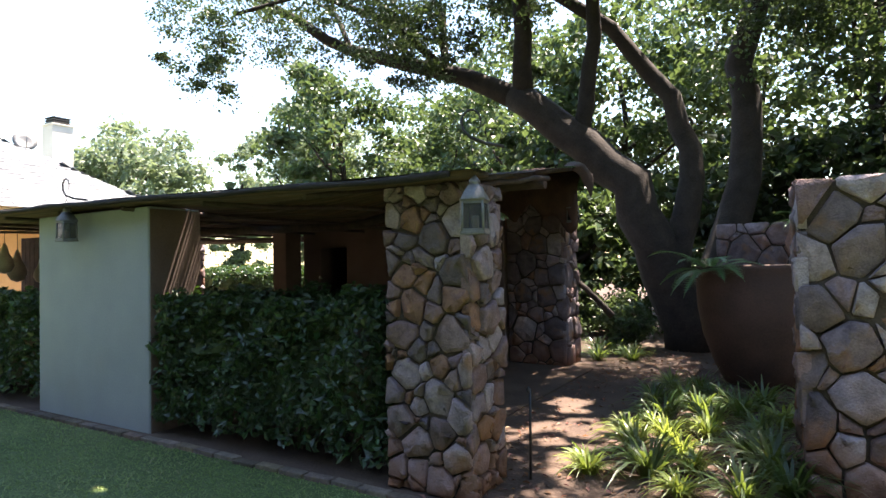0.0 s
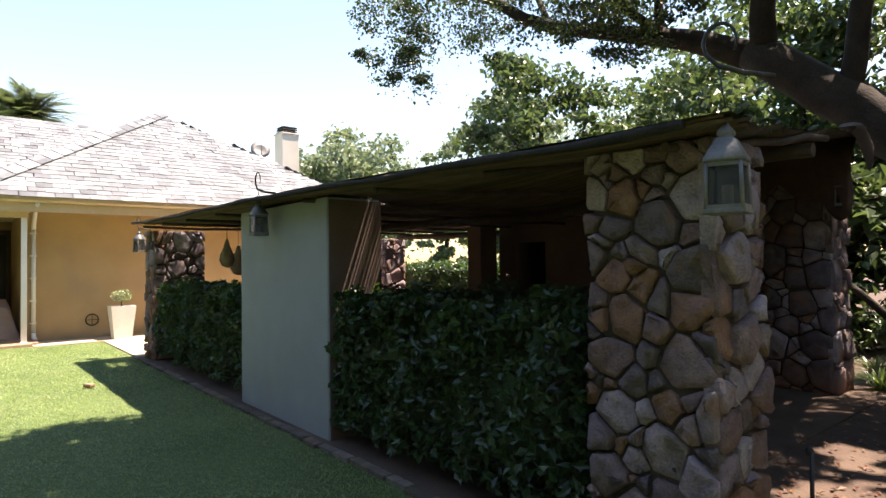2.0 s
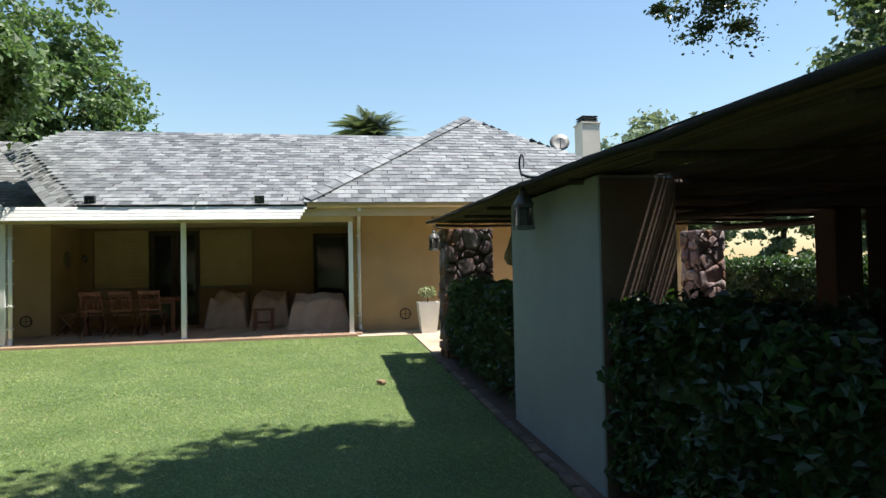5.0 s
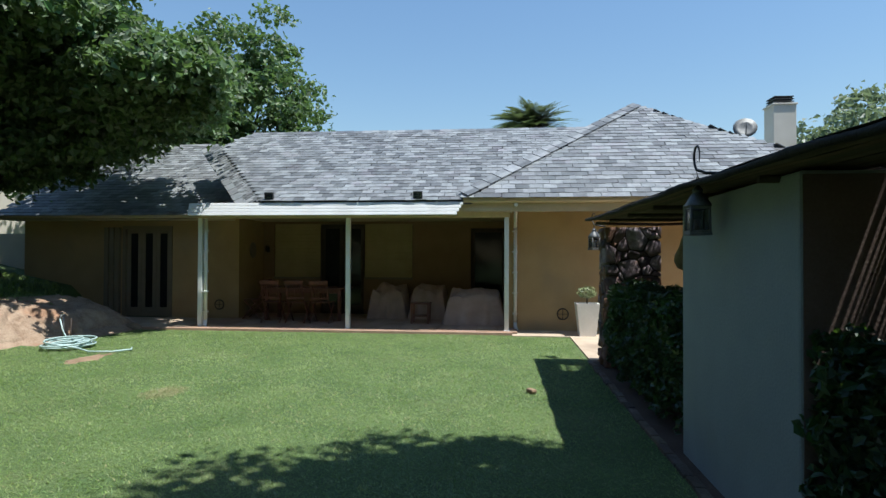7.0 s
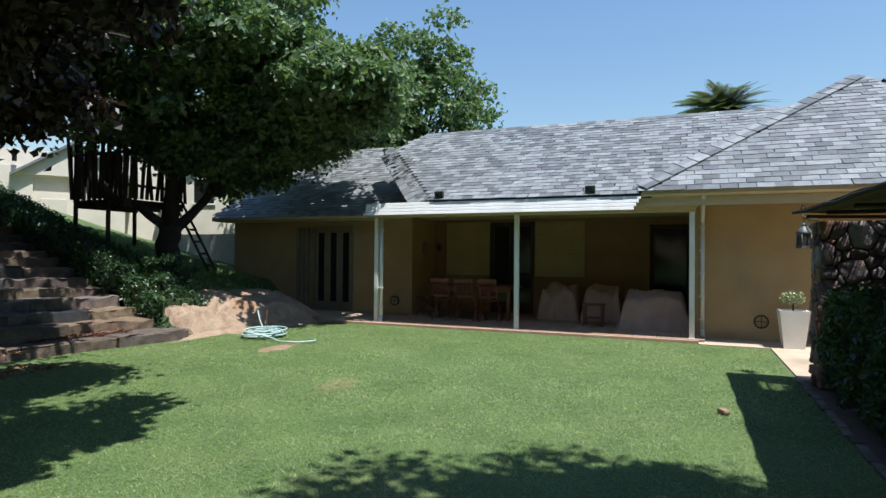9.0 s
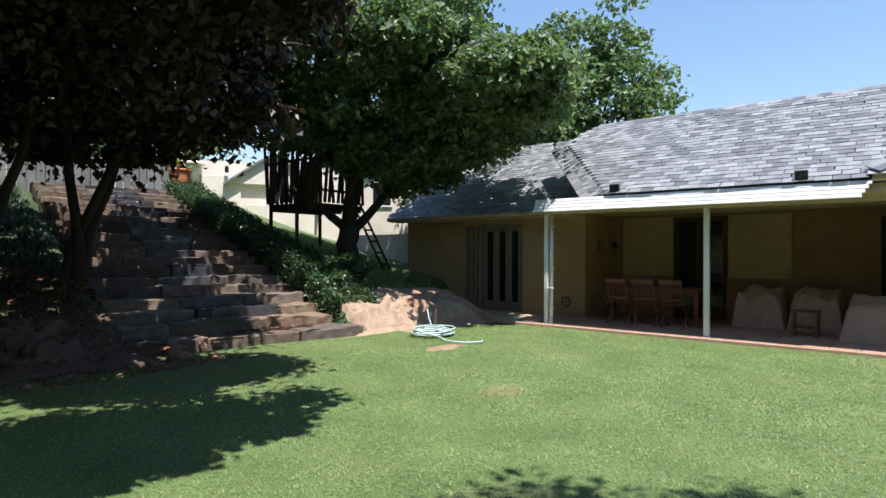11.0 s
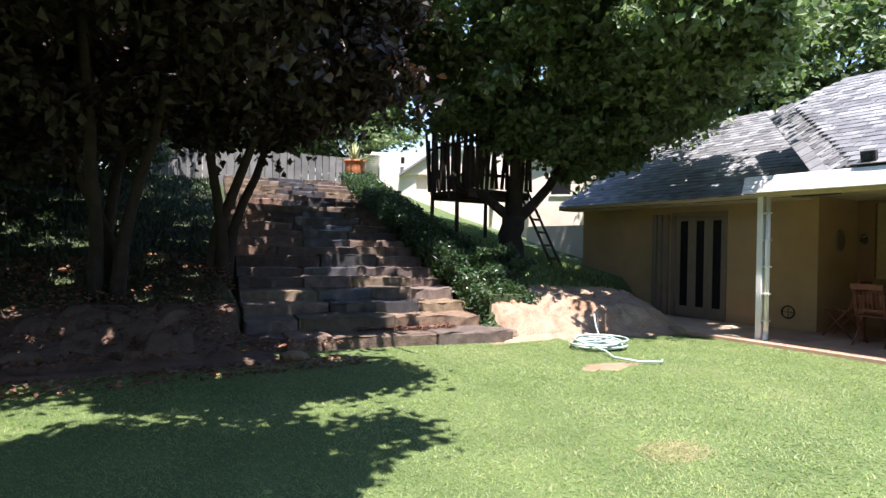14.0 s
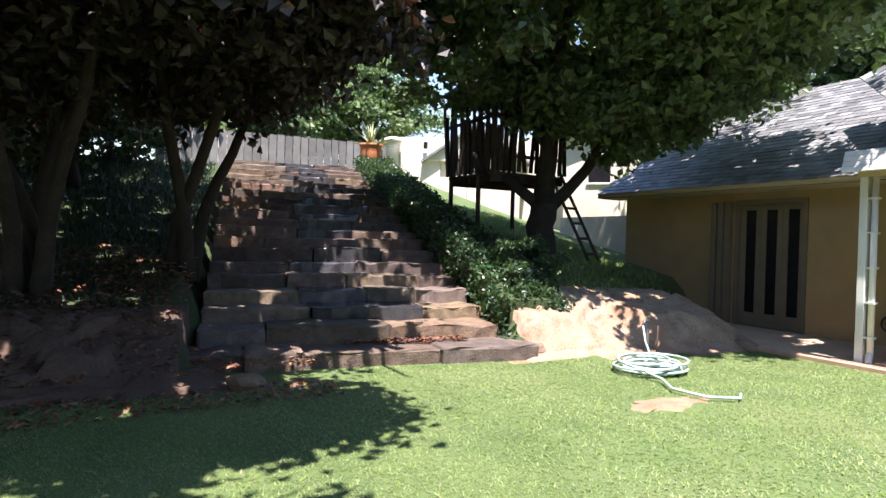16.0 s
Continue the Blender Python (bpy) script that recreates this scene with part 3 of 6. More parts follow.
while y < 8.45:
    r = rng.uniform(0.006, 0.0095)
    x = -10.02 + rng.uniform(-0.05, 0.05)
    end = east_end(y) + rng.normal() * 0.03
    drift = rng.normal() * 0.004
    slack = rng.uniform(-1, 1, 24)
    pts, k = [], 0
    while True:
        pts.append((x, y + drift + slack[k % 24] * 0.0012, roof_z(x, y) + 0.05 + rng.normal() * 0.005))
        if x >= end:
            break
        x, k = min(x + 0.75, end), k + 1
    b = len(v)
    for p in pts:
        for a in (0.5, 2.6, 4.7):
            v.append((p[0], p[1] + r * math.cos(a), p[2] + r * math.sin(a)))
    for i in range(len(pts) - 1):
        for q in range(3):
            f.append((b + i * 3 + q, b + i * 3 + (q + 1) % 3, b + i * 3 + 3 + (q + 1) % 3, b + i * 3 + 3 + q))
    loose = 0.5 + 0.5 * math.sin(y * 5.1)
    y += r * (1.62 + (rng.random() < 0.36) * rng.uniform(0.5, 2.6) + 0.08 * loose)
mat_ob = new("reed_mat", raw_mesh("reed_mat", v, f, M_REED)); mat_ob.parent = pergola
tagged(mat_ob, "dense mat of thin brown reeds", kind="stuff")
TORN = ((-4.6, -4.05, 3.95, 4.3), (-9.8, -9.2, 3.7, 4.9), (-7.3, -6.9, 7.5, 8.1), (-5.6, -5.2, 5.3, 5.7), (-3.0, -2.6, 6.2, 6.6))
# the old dark matting that lies over the reeds, torn in places
bm = bmesh.new()
cols = np.arange(-10.05, -1.0, 0.3)
rows = np.arange(3.40, 8.6, 0.3)
grid = {}
for i, x in enumerate(cols):
    for j, yy in enumerate(rows):
        grid[i, j] = bm.verts.new((min(x, east_end(yy) + 0.02), yy, roof_z(x, yy) + 0.068 + rng.normal() * 0.004))
for i in range(len(cols) - 1):
    for j in range(len(rows) - 1):
        x, yy = cols[i] + 0.15, rows[j] + 0.15
        if any(a < x < b and c < yy < d for a, b, c, d in TORN):
            continue
        if x < east_end(yy):
            bm.faces.new((grid[i, j], grid[i + 1, j], grid[i + 1, j + 1], grid[i, j + 1]))
part("top_matting", bm, M_MATTING, pergola, "dark weathered matting")
for x in np.arange(-9.8, -1.3, 1.05):
    e = 8.4 if x < -2.3 else 5.2
    part("pole", tube(bmesh.new(), wiggle((x, 3.5, roof_z(x, 3.5) - 0.005), (x + 0.03, e, roof_z(x, e) - 0.005), 6, 0.008), 0.02, 8), M_TIMBER, pergola)
for y in (5.9, 8.25):
    part("beam", tube(bmesh.new(), [(x, y, roof_z(x, y) - 0.07) for x in np.linspace(-9.95, east_end(y) - 0.05, 24)], 0.05, 8), M_TIMBER, pergola)
part("edge_roll", tube(bmesh.new(), [(x, 3.405 + 0.006 * math.sin(x * 7), roof_z(x, 3.4) + 0.045 + 0.006 * math.sin(x * 4.3)) for x in np.arange(-10.02, -1.1, 0.25)], [0.021 + 0.004 * math.sin(k * 1.9) for k in range(len(np.arange(-10.02, -1.1, 0.25)))], 8), M_MATTING, pergola, "dark rolled edge of the matting")
# the torn end of the mat hangs down over the back pillar
bm = bmesh.new()
prev = None
for i in range(9):
    y = 6.7 + i * 0.24
    x = east_end(y)
    row = [bm.verts.new((x + 0.02 + 0.14 * math.sin(k * 0.5), y + rng.normal() * 0.02, roof_z(x, y) + 0.08 + 0.06 * math.sin(i * 0.52) - 0.007 * k ** 2 * (0.3 + i * 0.24))) for k in range(6)]
    if prev:
        for k in range(5):
            bm.faces.new((prev[k], prev[k + 1], row[k + 1], row[k])).smooth = True
    prev = row
part("hanging_edge", bm, M_REED, pergola, "drooping end of the reed mat")

M_DRAPE = mat("rotted_matting", (0.05, 0.026, 0.019), (0.105, 0.055, 0.04), 6, 0.95, 0.8, 70)
bm = bmesh.new()
prev = None
for i in range(25):
    u = i / 24
    row = []
    for k in range(13):
        q = k / 12
        hang = 0.85 + 0.35 * noise.noise(Vector((u * 5, 2, 0))) - 0.25 * (1 - u)
        row.append(bm.verts.new((-3.3 + 1.28 * u + 0.03 * noise.noise(Vector((u * 9, q * 3, 4))), 8.2 - 0.26 * min(1.0, q * 3) - 0.05 * noise.noise(Vector((u * 14, q * 2, 1))), 2.56 + 0.1 * math.sin(math.pi * u) - hang * max(0.0, q - 0.12) + 0.02 * noise.noise(Vector((u * 8, q * 4, 7))))))
    if prev:
        for k in range(12):
            bm.faces.new((prev[k], prev[k + 1], row[k + 1], row[k])).smooth = True
    prev = row
ob = part("hanging_mat", bm, M_DRAPE, pergola, "rotted rust-brown mat drooping over the pillar")
ob.modifiers.new("thickness", "SOLIDIFY").thickness = 0.03

# brick edging between lawn and hedge
edging = thing("lawn_edging", "line of small brown bricks edging the lawn", "edging", kind="structure")
bm = bmesh.new(); box(bm, -0.108, 0.108, -0.036, 0.036, -0.06, 0.03, 0.008)
brick = mesh_of("brick", bm, M_STEP)
for i in range(39):
    ob = new("brick", brick); ob.parent = edging
    ob.matrix_basis = pose(-10.0 + i * 0.226, 3.47 + rng.normal() * 0.006, rng.normal() * 0.004, 0, rng.normal(), rng.normal() * 1.5)


# ---- hedges ----
def hedge(x0, x1, y0, y1, top, n, label, size=0.085, base=0.12):
    """A clipped hedge: bare stems below and a shell of leaves round a core of twigs."""
    root = thing("hedge", label, "hedge", group="clipped hedges")
    bm = bmesh.new()
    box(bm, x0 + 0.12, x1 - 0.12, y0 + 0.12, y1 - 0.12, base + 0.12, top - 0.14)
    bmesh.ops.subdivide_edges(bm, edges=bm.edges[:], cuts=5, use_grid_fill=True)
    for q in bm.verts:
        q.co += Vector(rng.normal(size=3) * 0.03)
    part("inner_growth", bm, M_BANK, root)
    for i in range(int((x1 - x0) / 0.3)):
        x = x0 + 0.2 + i * 0.3
        part("stem", tube(bmesh.new(), wiggle((x, (y0 + y1) / 2 + rng.normal() * 0.08, -0.05), (x + rng.normal() * 0.05, (y0 + y1) / 2, base + 0.4), 3, 0.02), 0.014, 6), M_BARK, root)
    lx, ly, lz = x1 - x0, y1 - y0, top - base
    areas = np.array([lx * lz, lx * lz, ly * lz, ly * lz, lx * ly])
    which = rng.choice(5, n, p=areas / areas.sum())
    u, w = rng.random(n), rng.random(n)
    p, o = np.zeros((n, 3)), np.zeros((n, 3))
    for k, (a, b) in enumerate(((0, 0), (0, 1), (1, 0), (1, 1), (2, 1))):
        q = which == k
        if a == 0:
            p[q] = np.stack([x0 + u[q] * lx, np.full(q.sum(), (y0, y1)[b]), base + w[q] * lz], 1); o[q] = (0, (-1, 1)[b], 0)
        elif a == 1:
            p[q] = np.stack([np.full(q.sum(), (x0, x1)[b]), y0 + u[q] * ly, base + w[q] * lz], 1); o[q] = ((-1, 1)[b], 0, 0)
        else:
            p[q] = np.stack([x0 + u[q] * lx, y0 + w[q] * ly, np.full(q.sum(), top)], 1); o[q] = (0, 0, 1)
    bulge = np.array([noise.noise(Vector(c) * 2.3) * 0.13 + noise.noise(Vector(c) * 6) * 0.12 + noise.noise(Vector(c) * 13) * 0.05 for c in p])
    p += o * (bulge - rng.random(n) ** 1.5 * 0.13)[:, None]
    leaves("foliage", p, size, M_HEDGE, root, 0.4, 0.6, out=o * 0.8)
    return root


hedge(-4.3, -1.92, 3.62, 4.35, 1.15, 15000, "clipped dark green glossy hedge between pier and stone pillar", 0.068)
hedge(-9.6, -6.22, 3.62, 4.3, 1.14, 14000, "clipped dark green glossy hedge under the pergola edge", 0.072)
hedge(-12.2, -6.95, 9.2, 10.0, 1.37, 9500, "sunlit clipped hedge behind the pergola", 0.085)


# ---- lanterns ----
def lantern(x, y, z, hook_top, label, turn=0):
    """A six-sided zinc lantern on a curled iron hook. z: its bottom."""
    root = thing("lantern", label, "lantern", pose(x, y, z + 0.02, 0, 0, turn) @ Matrix.Diagonal((0.71, 0.71, 0.92, 1)), "garden lanterns")
    hook_top = hook_top and z + 0.02 + (hook_top - z) / 0.92
    w, h = 0.085, 0.2
    part("base", boxm(-w - 0.012, w + 0.012, -w - 0.012, w + 0.012, 0, 0.018, 0.004), M_ZINC, root)
    for sx in (-1, 1):
        for sy in (-1, 1):
            part("corner_bar", tube(bmesh.new(), [(sx * w, sy * w, 0.015), (sx * w * 0.92, sy * w * 0.92, h)], 0.011, 6), M_ZINC, root)
    for a in range(4):
        bm = bmesh.new()
        part("pane_rail", boxm(-w, w, -w - 0.008, -w + 0.004, 0.018, 0.034), M_ZINC, root, at=pose(0, 0, 0, 0, 0, 90 * a))
        part("pane_rail", boxm(-w * 0.93, w * 0.93, -w * 0.93 - 0.006, -w * 0.93 + 0.006, h - 0.018, h), M_ZINC, root, at=pose(0, 0, 0, 0, 0, 90 * a))
        c = [(-w, -w, 0.02), (w, -w, 0.02), (w * 0.92, -w * 0.92, h), (-w * 0.92, -w * 0.92, h)]
        vs = [bm.verts.new(q) for q in c] + [bm.verts.new((q[0], q[1] + 0.003, q[2])) for q in c]
        for q in ((0, 1, 2, 3), (7, 6, 5, 4), (0, 4, 5, 1), (1, 5, 6, 2), (2, 6, 7, 3), (3, 7, 4, 0)):
            bm.faces.new([vs[i] for i in q])
        part("pane", bm, M_PANE, root, at=pose(0, 0, 0, 0, 0, 90 * a))
    part("roof", lathe(bmesh.new(), [(0.13, h), (0.132, h + 0.012), (0.062, h + 0.09), (0.04, h + 0.1), (0.052, h + 0.108), (0.05, h + 0.122), (0.014, h + 0.15), (0.006, h + 0.17)], 4), M_ZINC, root, at=pose(0, 0, 0, 0, 0, 45))
    part("candle", lathe(bmesh.new(), [(0.028, 0.018), (0.028, 0.11), (0.006, 0.115)], 10), M_CANDLE, root)
    part("ring", tube(bmesh.new(), [(0.028 * math.cos(a), 0, h + 0.19 + 0.028 * math.sin(a)) for a in np.linspace(0, 6.28, 13)], 0.004, 6), M_IRON, root)
    if hook_top:
        k = hook_top - z
        pts = [(0.2, 0.14, k - 0.215), (0.08, 0.05, k - 0.2), (-0.03, 0.0, k - 0.165), (-0.085, 0, k - 0.115)]
        pts += [(-0.02 - 0.078 * math.cos(a), 0, k - 0.075 + 0.075 * math.sin(a)) for a in np.linspace(0.0, 3.7, 14)]
        part("hook", tube(bmesh.new(), pts, [0.011] * 6 + list(np.linspace(0.01, 0.005, len(pts) - 6)), 8), M_IRON, root, "curled black iron hook")
        part("hanger", tube(bmesh.new(), [(0, 0, h + 0.21), (-0.03, 0.0, k - 0.165)], 0.004, 6), M_IRON, root)
    return root


lantern(-5.36, 3.46, 1.63, 2.19, "weathered zinc lantern hanging from a curled iron hook on the pier")
lantern(-1.14, 3.46, 1.52, 2.19, "weathered zinc candle lantern hanging beside the stone pillar", 12)
lantern(-10.28, 3.55, 1.6, 2.12, "weathered zinc lantern on the far stone pillar", 20)
lantern(-2.1, 8.0, 1.86, 0, "small zinc lantern on the back pillar")


def gourd(x, y, z, s):
    root = thing("gourd_lamp", "dried hollow gourd hanging on a cord under the pergola", "hanging ornament", pose(x, y, z), "hanging gourds")
    part("shell", lathe(bmesh.new(), [(0.01 * s, 0), (0.06 * s, 0.02 * s), (0.095 * s, 0.09 * s), (0.085 * s, 0.16 * s), (0.045 * s, 0.24 * s), (0.025 * s, 0.32 * s), (0.008 * s, 0.36 * s)], 16), M_GOURD, root)
    part("cord", tube(bmesh.new(), [(0, 0, 0.35 * s), (0.003, 0, 2.0 - z)], 0.004, 5), M_IRON, root)


screen = thing("timber_screen", "dark timber board screen beside the stone pillar", "screen")
for k in range(6):
    part("board", boxm(-9.62 + k * 0.13, -9.5 + k * 0.13, 4.95, 4.975, 0, 1.88), M_TIMBER, screen)
for a in ((-8.75, 4.37, 1.36, 1.15), (-8.98, 4.62, 1.24, 1.25), (-8.6, 4.75, 1.22, 1.0)):
    gourd(*a)

# ---- garden bed beside the pergola ----
def clump(n, length, material, seed):
    """A clump of arching strap leaves."""
    g = np.random.default_rng(seed)
    v, f = [], []
    for _ in range(n):
        a, lean, L = g.uniform(0, 6.283), g.uniform(0.35, 1.15), length * g.uniform(0.55, 1.15)
        c, s = math.cos(a), math.sin(a)
        b, wid = len(v), g.uniform(0.007, 0.013)
        r0 = g.uniform(0, 0.06)
        for k in range(6):
            t = k / 5
            r = r0 + L * lean * t ** 1.4
            z = L * (t * (1.05 - 0.1 * lean) - 0.75 * lean * t ** 2.6)
            q = wid * (1 - t ** 2.5) + 0.0008
            v += [(r * c - s * q, r * s + c * q, z), (r * c + s * q, r * s - c * q, z + 0.002)]
        for k in range(5):
            i = b + 2 * k
            f.append((i, i + 1, i + 3, i + 2))
    return raw_mesh("strap_leaves", v, f, material, True)


bed_meshes = [clump(80, 0.36, M_STRAP, 1), clump(95, 0.28, M_STRAP_SUN, 2), clump(70, 0.4, M_STRAP, 3), clump(90, 0.3, M_STRAP_SUN, 4)]
spots = []
while len(spots) < 48:
    p = (rng.uniform(-0.85, 2.2), rng.uniform(4.25, 7.3))
    if p[0] > 0.3 and p[1] < 5.5 or p[1] > 6.9 and p[0] > -0.3 or p[0] < -0.9 + 0.0 * p[1]:
        continue
    if all(math.dist(p, q) > 0.29 for q in spots):
        spots.append(p)
for x, y in spots:
    # the sunlit yellow leaf colour goes mostly to clumps at the bed's front
    yellow = rng.random() < (0.65 if y < 5.6 and x < 0 else 0.15)
    k = rng.choice((1, 3)) if yellow else rng.choice((0, 2))
    root = thing("strap_leaf_plant", "arching strap-leaf clump, yellow-green with sunlight put into its colour" if yellow else "arching dark green strap-leaf clump in the shady bed", "plant", pose(x, y, -0.01, 0, 0, rng.uniform(0, 360)), "strap-leaf clumps")
    ob = new("leaves", bed_meshes[k]); ob.parent = root
    ob.matrix_basis = Matrix.Diagonal((*[rng.uniform(0.8, 1.15)] * 3, 1))
for x, y in ((-2.05, 8.75), (-1.9, 9.3), (-1.6, 8.9), (-2.3, 9.6)):
    root = thing("strap_leaf_plant", "small grassy clump at the foot of the back pillar", "plant", pose(x, y, -0.01, 0, 0, 40 * x), "strap-leaf clumps")
    ob = new("leaves", bed_meshes[0]); ob.parent = root
stake = thing("garden_stake", "thin black iron garden stake in the soil", "garden stake", pose(-1.13, 4.12, -0.05))
part("rod", tube(bmesh.new(), [(0, 0, 0), (0.01, 0.0, 0.62)], 0.009, 8), M_IRON, stake)
part("cap", lathe(bmesh.new(), [(0.014, 0.6), (0.018, 0.62), (0.004, 0.64)], 8), M_IRON, stake)
# a pale slab takes the place of a patch of sunlight on the soil
sun_patches = ((0.75, 6.5, 0.26),)
for x, y, r in sun_patches:
    ring = [(r * rng.uniform(0.75, 1.1) * math.cos(a), r * rng.uniform(0.75, 1.1) * math.sin(a)) for a in np.linspace(0, 6.28, 10)[:-1]]
    bm = bmesh.new()
    top, low = [bm.verts.new((*q, 0.03)) for q in ring], [bm.verts.new((q[0] * 1.05, q[1] * 1.05, -0.04)) for q in ring]
    bm.faces.new(top); bm.faces.new(low[::-1])
    for i in range(9):
        bm.faces.new((low[i], low[(i + 1) % 9], top[(i + 1) % 9], top[i]))
    ob = part("sun_patch", bm, M_CONC, at=pose(x, y, 0))
    tagged(ob, "flat pale slab standing in for a sunlit patch of bare soil", "stepping stone", "stepping stones")
leaves("leaf_litter", np.stack([rng.uniform(-1.9, 2.5, 2600), rng.uniform(3.5, 10, 2600), rng.uniform(0.008, 0.02, 2600)], 1), 0.05, M_LITTER, None, 3.0, 0.5)
tagged(bpy.data.objects["leaf_litter"], "dry brown fallen leaves on bare soil", "leaf litter", kind="stuff")

urn = thing("garden_urn", "huge rust-brown rounded urn standing on the soil", "urn", pose(0.05, 7.95, 0))
part("body", lathe(bmesh.new(), [(0.36, 0), (0.42, 0.03), (0.52, 0.22), (0.63, 0.55), (0.68, 0.85), (0.69, 1.1), (0.68, 1.26), (0.7, 1.3), (0.66, 1.3), (0.63, 1.24), (0.6, 1.1)], 40), M_URN, urn)
part("soil", lathe(bmesh.new(), [(0.62, 1.12), (0.62, 1.2), (0.2, 1.22)], 24), M_SOIL, urn)


def fern(x, y, z, n, length, seed):
    root = thing("fern", "bright green fern with feathery fronds", "plant", pose(x, y, z))
    g = np.random.default_rng(seed)
    for _ in range(n):
        a, lift = g.uniform(0, 6.283), g.uniform(0.4, 1.0)
        L = length * g.uniform(0.7, 1.1)
        way, spine = Vector((math.cos(a), math.sin(a), 0)), []
        for k in range(23):
            t = k / 22
            spine.append(way * L * t + Vector((0, 0, L * (lift * t - 0.75 * t * t))))
        v, f = list(spine), []
        for k in range(1, 22):
            t = k / 22
            side = Vector((-math.sin(a), math.cos(a), 0.1)) * L * 0.2 * math.sin(math.pi * min(1, t * 1.08)) ** 0.7
            fw = way * 0.016 - Vector((0, 0, 0.003))
            for sgn in (-1, 1):
                b = len(v)
                v += [spine[k] + side * sgn + fw, spine[k] + side * sgn * 0.5 + fw * 1.4]
                f += [(k, b + 1, b), (k, k + 1, b + 1)]
        ob = new("frond", raw_mesh("frond", [tuple(q) for q in v], f, M_FERN)); ob.parent = root


fern(-0.45, 7.6, 1.22, 13, 0.75, 5)
fern(0.5, 9.35, 1.8, 7, 0.6, 6)
# ---- house ----
EAVE_X, EAVE_Z, PITCH = -12.87, 2.62, 0.6
WALL = -13.64
solid("floor_veranda", boxm(-16.4, -13.0, -4.3, 2.4, -0.1, 0.045), M_SOIL, "veranda floor bed", "floor")
tiles = thing("paving_veranda", "terracotta floor of the veranda", "paving", kind="structure")
bm = bmesh.new(); box(bm, -0.197, 0.197, -0.197, 0.197, -0.02, 0.012, 0.004)
tile = mesh_of("tile", bm, M_TILE)
for i in range(8):
    for j in range(17):
        ob = new("tile", tile); ob.parent = tiles
        ob.matrix_basis = pose(-13.2 - i * 0.4, -4.1 + j * 0.4, 0.05 + rng.normal() * 0.0006)
solid("kerb_veranda", boxm(-13.0, -12.9, -6.1, 2.4, -0.1, 0.055, 0.008), M_TILE, "raised front edge of the veranda", "kerb")
solid("floor_door_step", boxm(-14.86, -13.0, -7.2, -4.3, -0.1, 0.05), M_CONC, "pale concrete apron before the glazed doors", "floor")
solid("path", boxm(-13.6, -10.2, 3.48, 9.0, -0.1, 0.02), M_CONC, "pale concrete garden path", "path")
solid("path_apron", boxm(-13.6, -12.75, 2.4, 3.476, -0.1, 0.02), M_CONC, "pale concrete apron along the house wall", "path")

BACK = -16.3
# cream walls in the darkened render that carries the shade under the roof
solid("wall_veranda_back_1", boxm(BACK - 0.2, BACK, -4.0, -3.72, 0, 2.6), M_CREAM_SHADE, "cream rendered veranda wall", "wall")
solid("wall_veranda_back_2", boxm(BACK - 0.2, BACK, -0.06, 1.41, 0, 2.6), M_CREAM_SHADE, "cream rendered veranda wall", "wall")
solid("wall_veranda_back_3", boxm(BACK - 0.2, BACK, -3.72, -2.47, 0, 0.95), M_CREAM_SHADE, "cream wall under the shuttered window", "wall")
solid("wall_veranda_back_4", boxm(BACK - 0.2, BACK, -1.33, -0.06, 0, 0.95), M_CREAM_SHADE, "cream wall under the shuttered window", "wall")
solid("wall_veranda_back_5", boxm(BACK - 0.2, BACK, -3.72, -0.06, 2.36, 2.6), M_CREAM_SHADE, "cream wall above door and windows", "wall")
solid("wall_veranda_back_6", boxm(BACK - 0.2, BACK, 1.41, 2.3, 2.25, 2.6), M_CREAM_SHADE, "cream wall above the side door", "wall")
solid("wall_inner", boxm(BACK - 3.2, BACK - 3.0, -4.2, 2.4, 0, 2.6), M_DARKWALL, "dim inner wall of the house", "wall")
solid("floor_inner", boxm(BACK - 3.0, BACK - 0.1, -4.2, 2.4, -0.1, 0.04), M_TILE, "dim inner floor of the house", "floor")
solid("ceiling_inner", boxm(BACK - 3.0, BACK - 0.2, -4.2, 2.4, 2.6, 2.65), M_CEIL, "inner ceiling of the house", "ceiling")
solid("wall_veranda_right", boxm(BACK - 3.0, WALL, 2.3, 2.5, -0.1, 2.62), M_CREAM, "cream rendered side wall of the veranda", "wall")
solid("wall_veranda_left", boxm(BACK - 3.0, -15.06, -4.2, -4.0, -0.1, 2.62), M_CREAM, "cream rendered side wall of the veranda", "wall")
solid("wall_wing_right", boxm(WALL - 0.2, WALL, 2.5, 10.1, -0.1, 2.62), M_CREAM, "cream-yellow rendered house wall under the eaves", "wall")
solid("wall_wing_left_1", boxm(-15.06, -14.86, -9.5, -6.92, -0.1, 2.5), M_CREAM, "cream rendered wall of the shaded wing", "wall")
solid("wall_wing_left_2", boxm(-15.06, -14.86, -5.66, -4.0, -0.1, 2.5), M_CREAM, "cream rendered wall beside the glazed doors", "wall")
solid("wall_wing_left_3", boxm(-15.06, -14.86, -6.92, -5.66, 2.24, 2.5), M_CREAM, "cream rendered wall above the glazed doors", "wall")
solid("wall_wing_left_end", boxm(-20.0, -15.06, -9.5, -9.3, -0.1, 2.5), M_CREAM, "end wall of the shaded wing", "wall")
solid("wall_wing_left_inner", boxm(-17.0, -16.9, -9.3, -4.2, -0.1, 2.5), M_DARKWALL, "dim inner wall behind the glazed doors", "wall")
solid("ceiling_veranda", boxm(BACK, -12.95, -4.2, 2.4, 2.42, 2.47), M_CEIL, "cream boarded veranda ceiling", "ceiling")
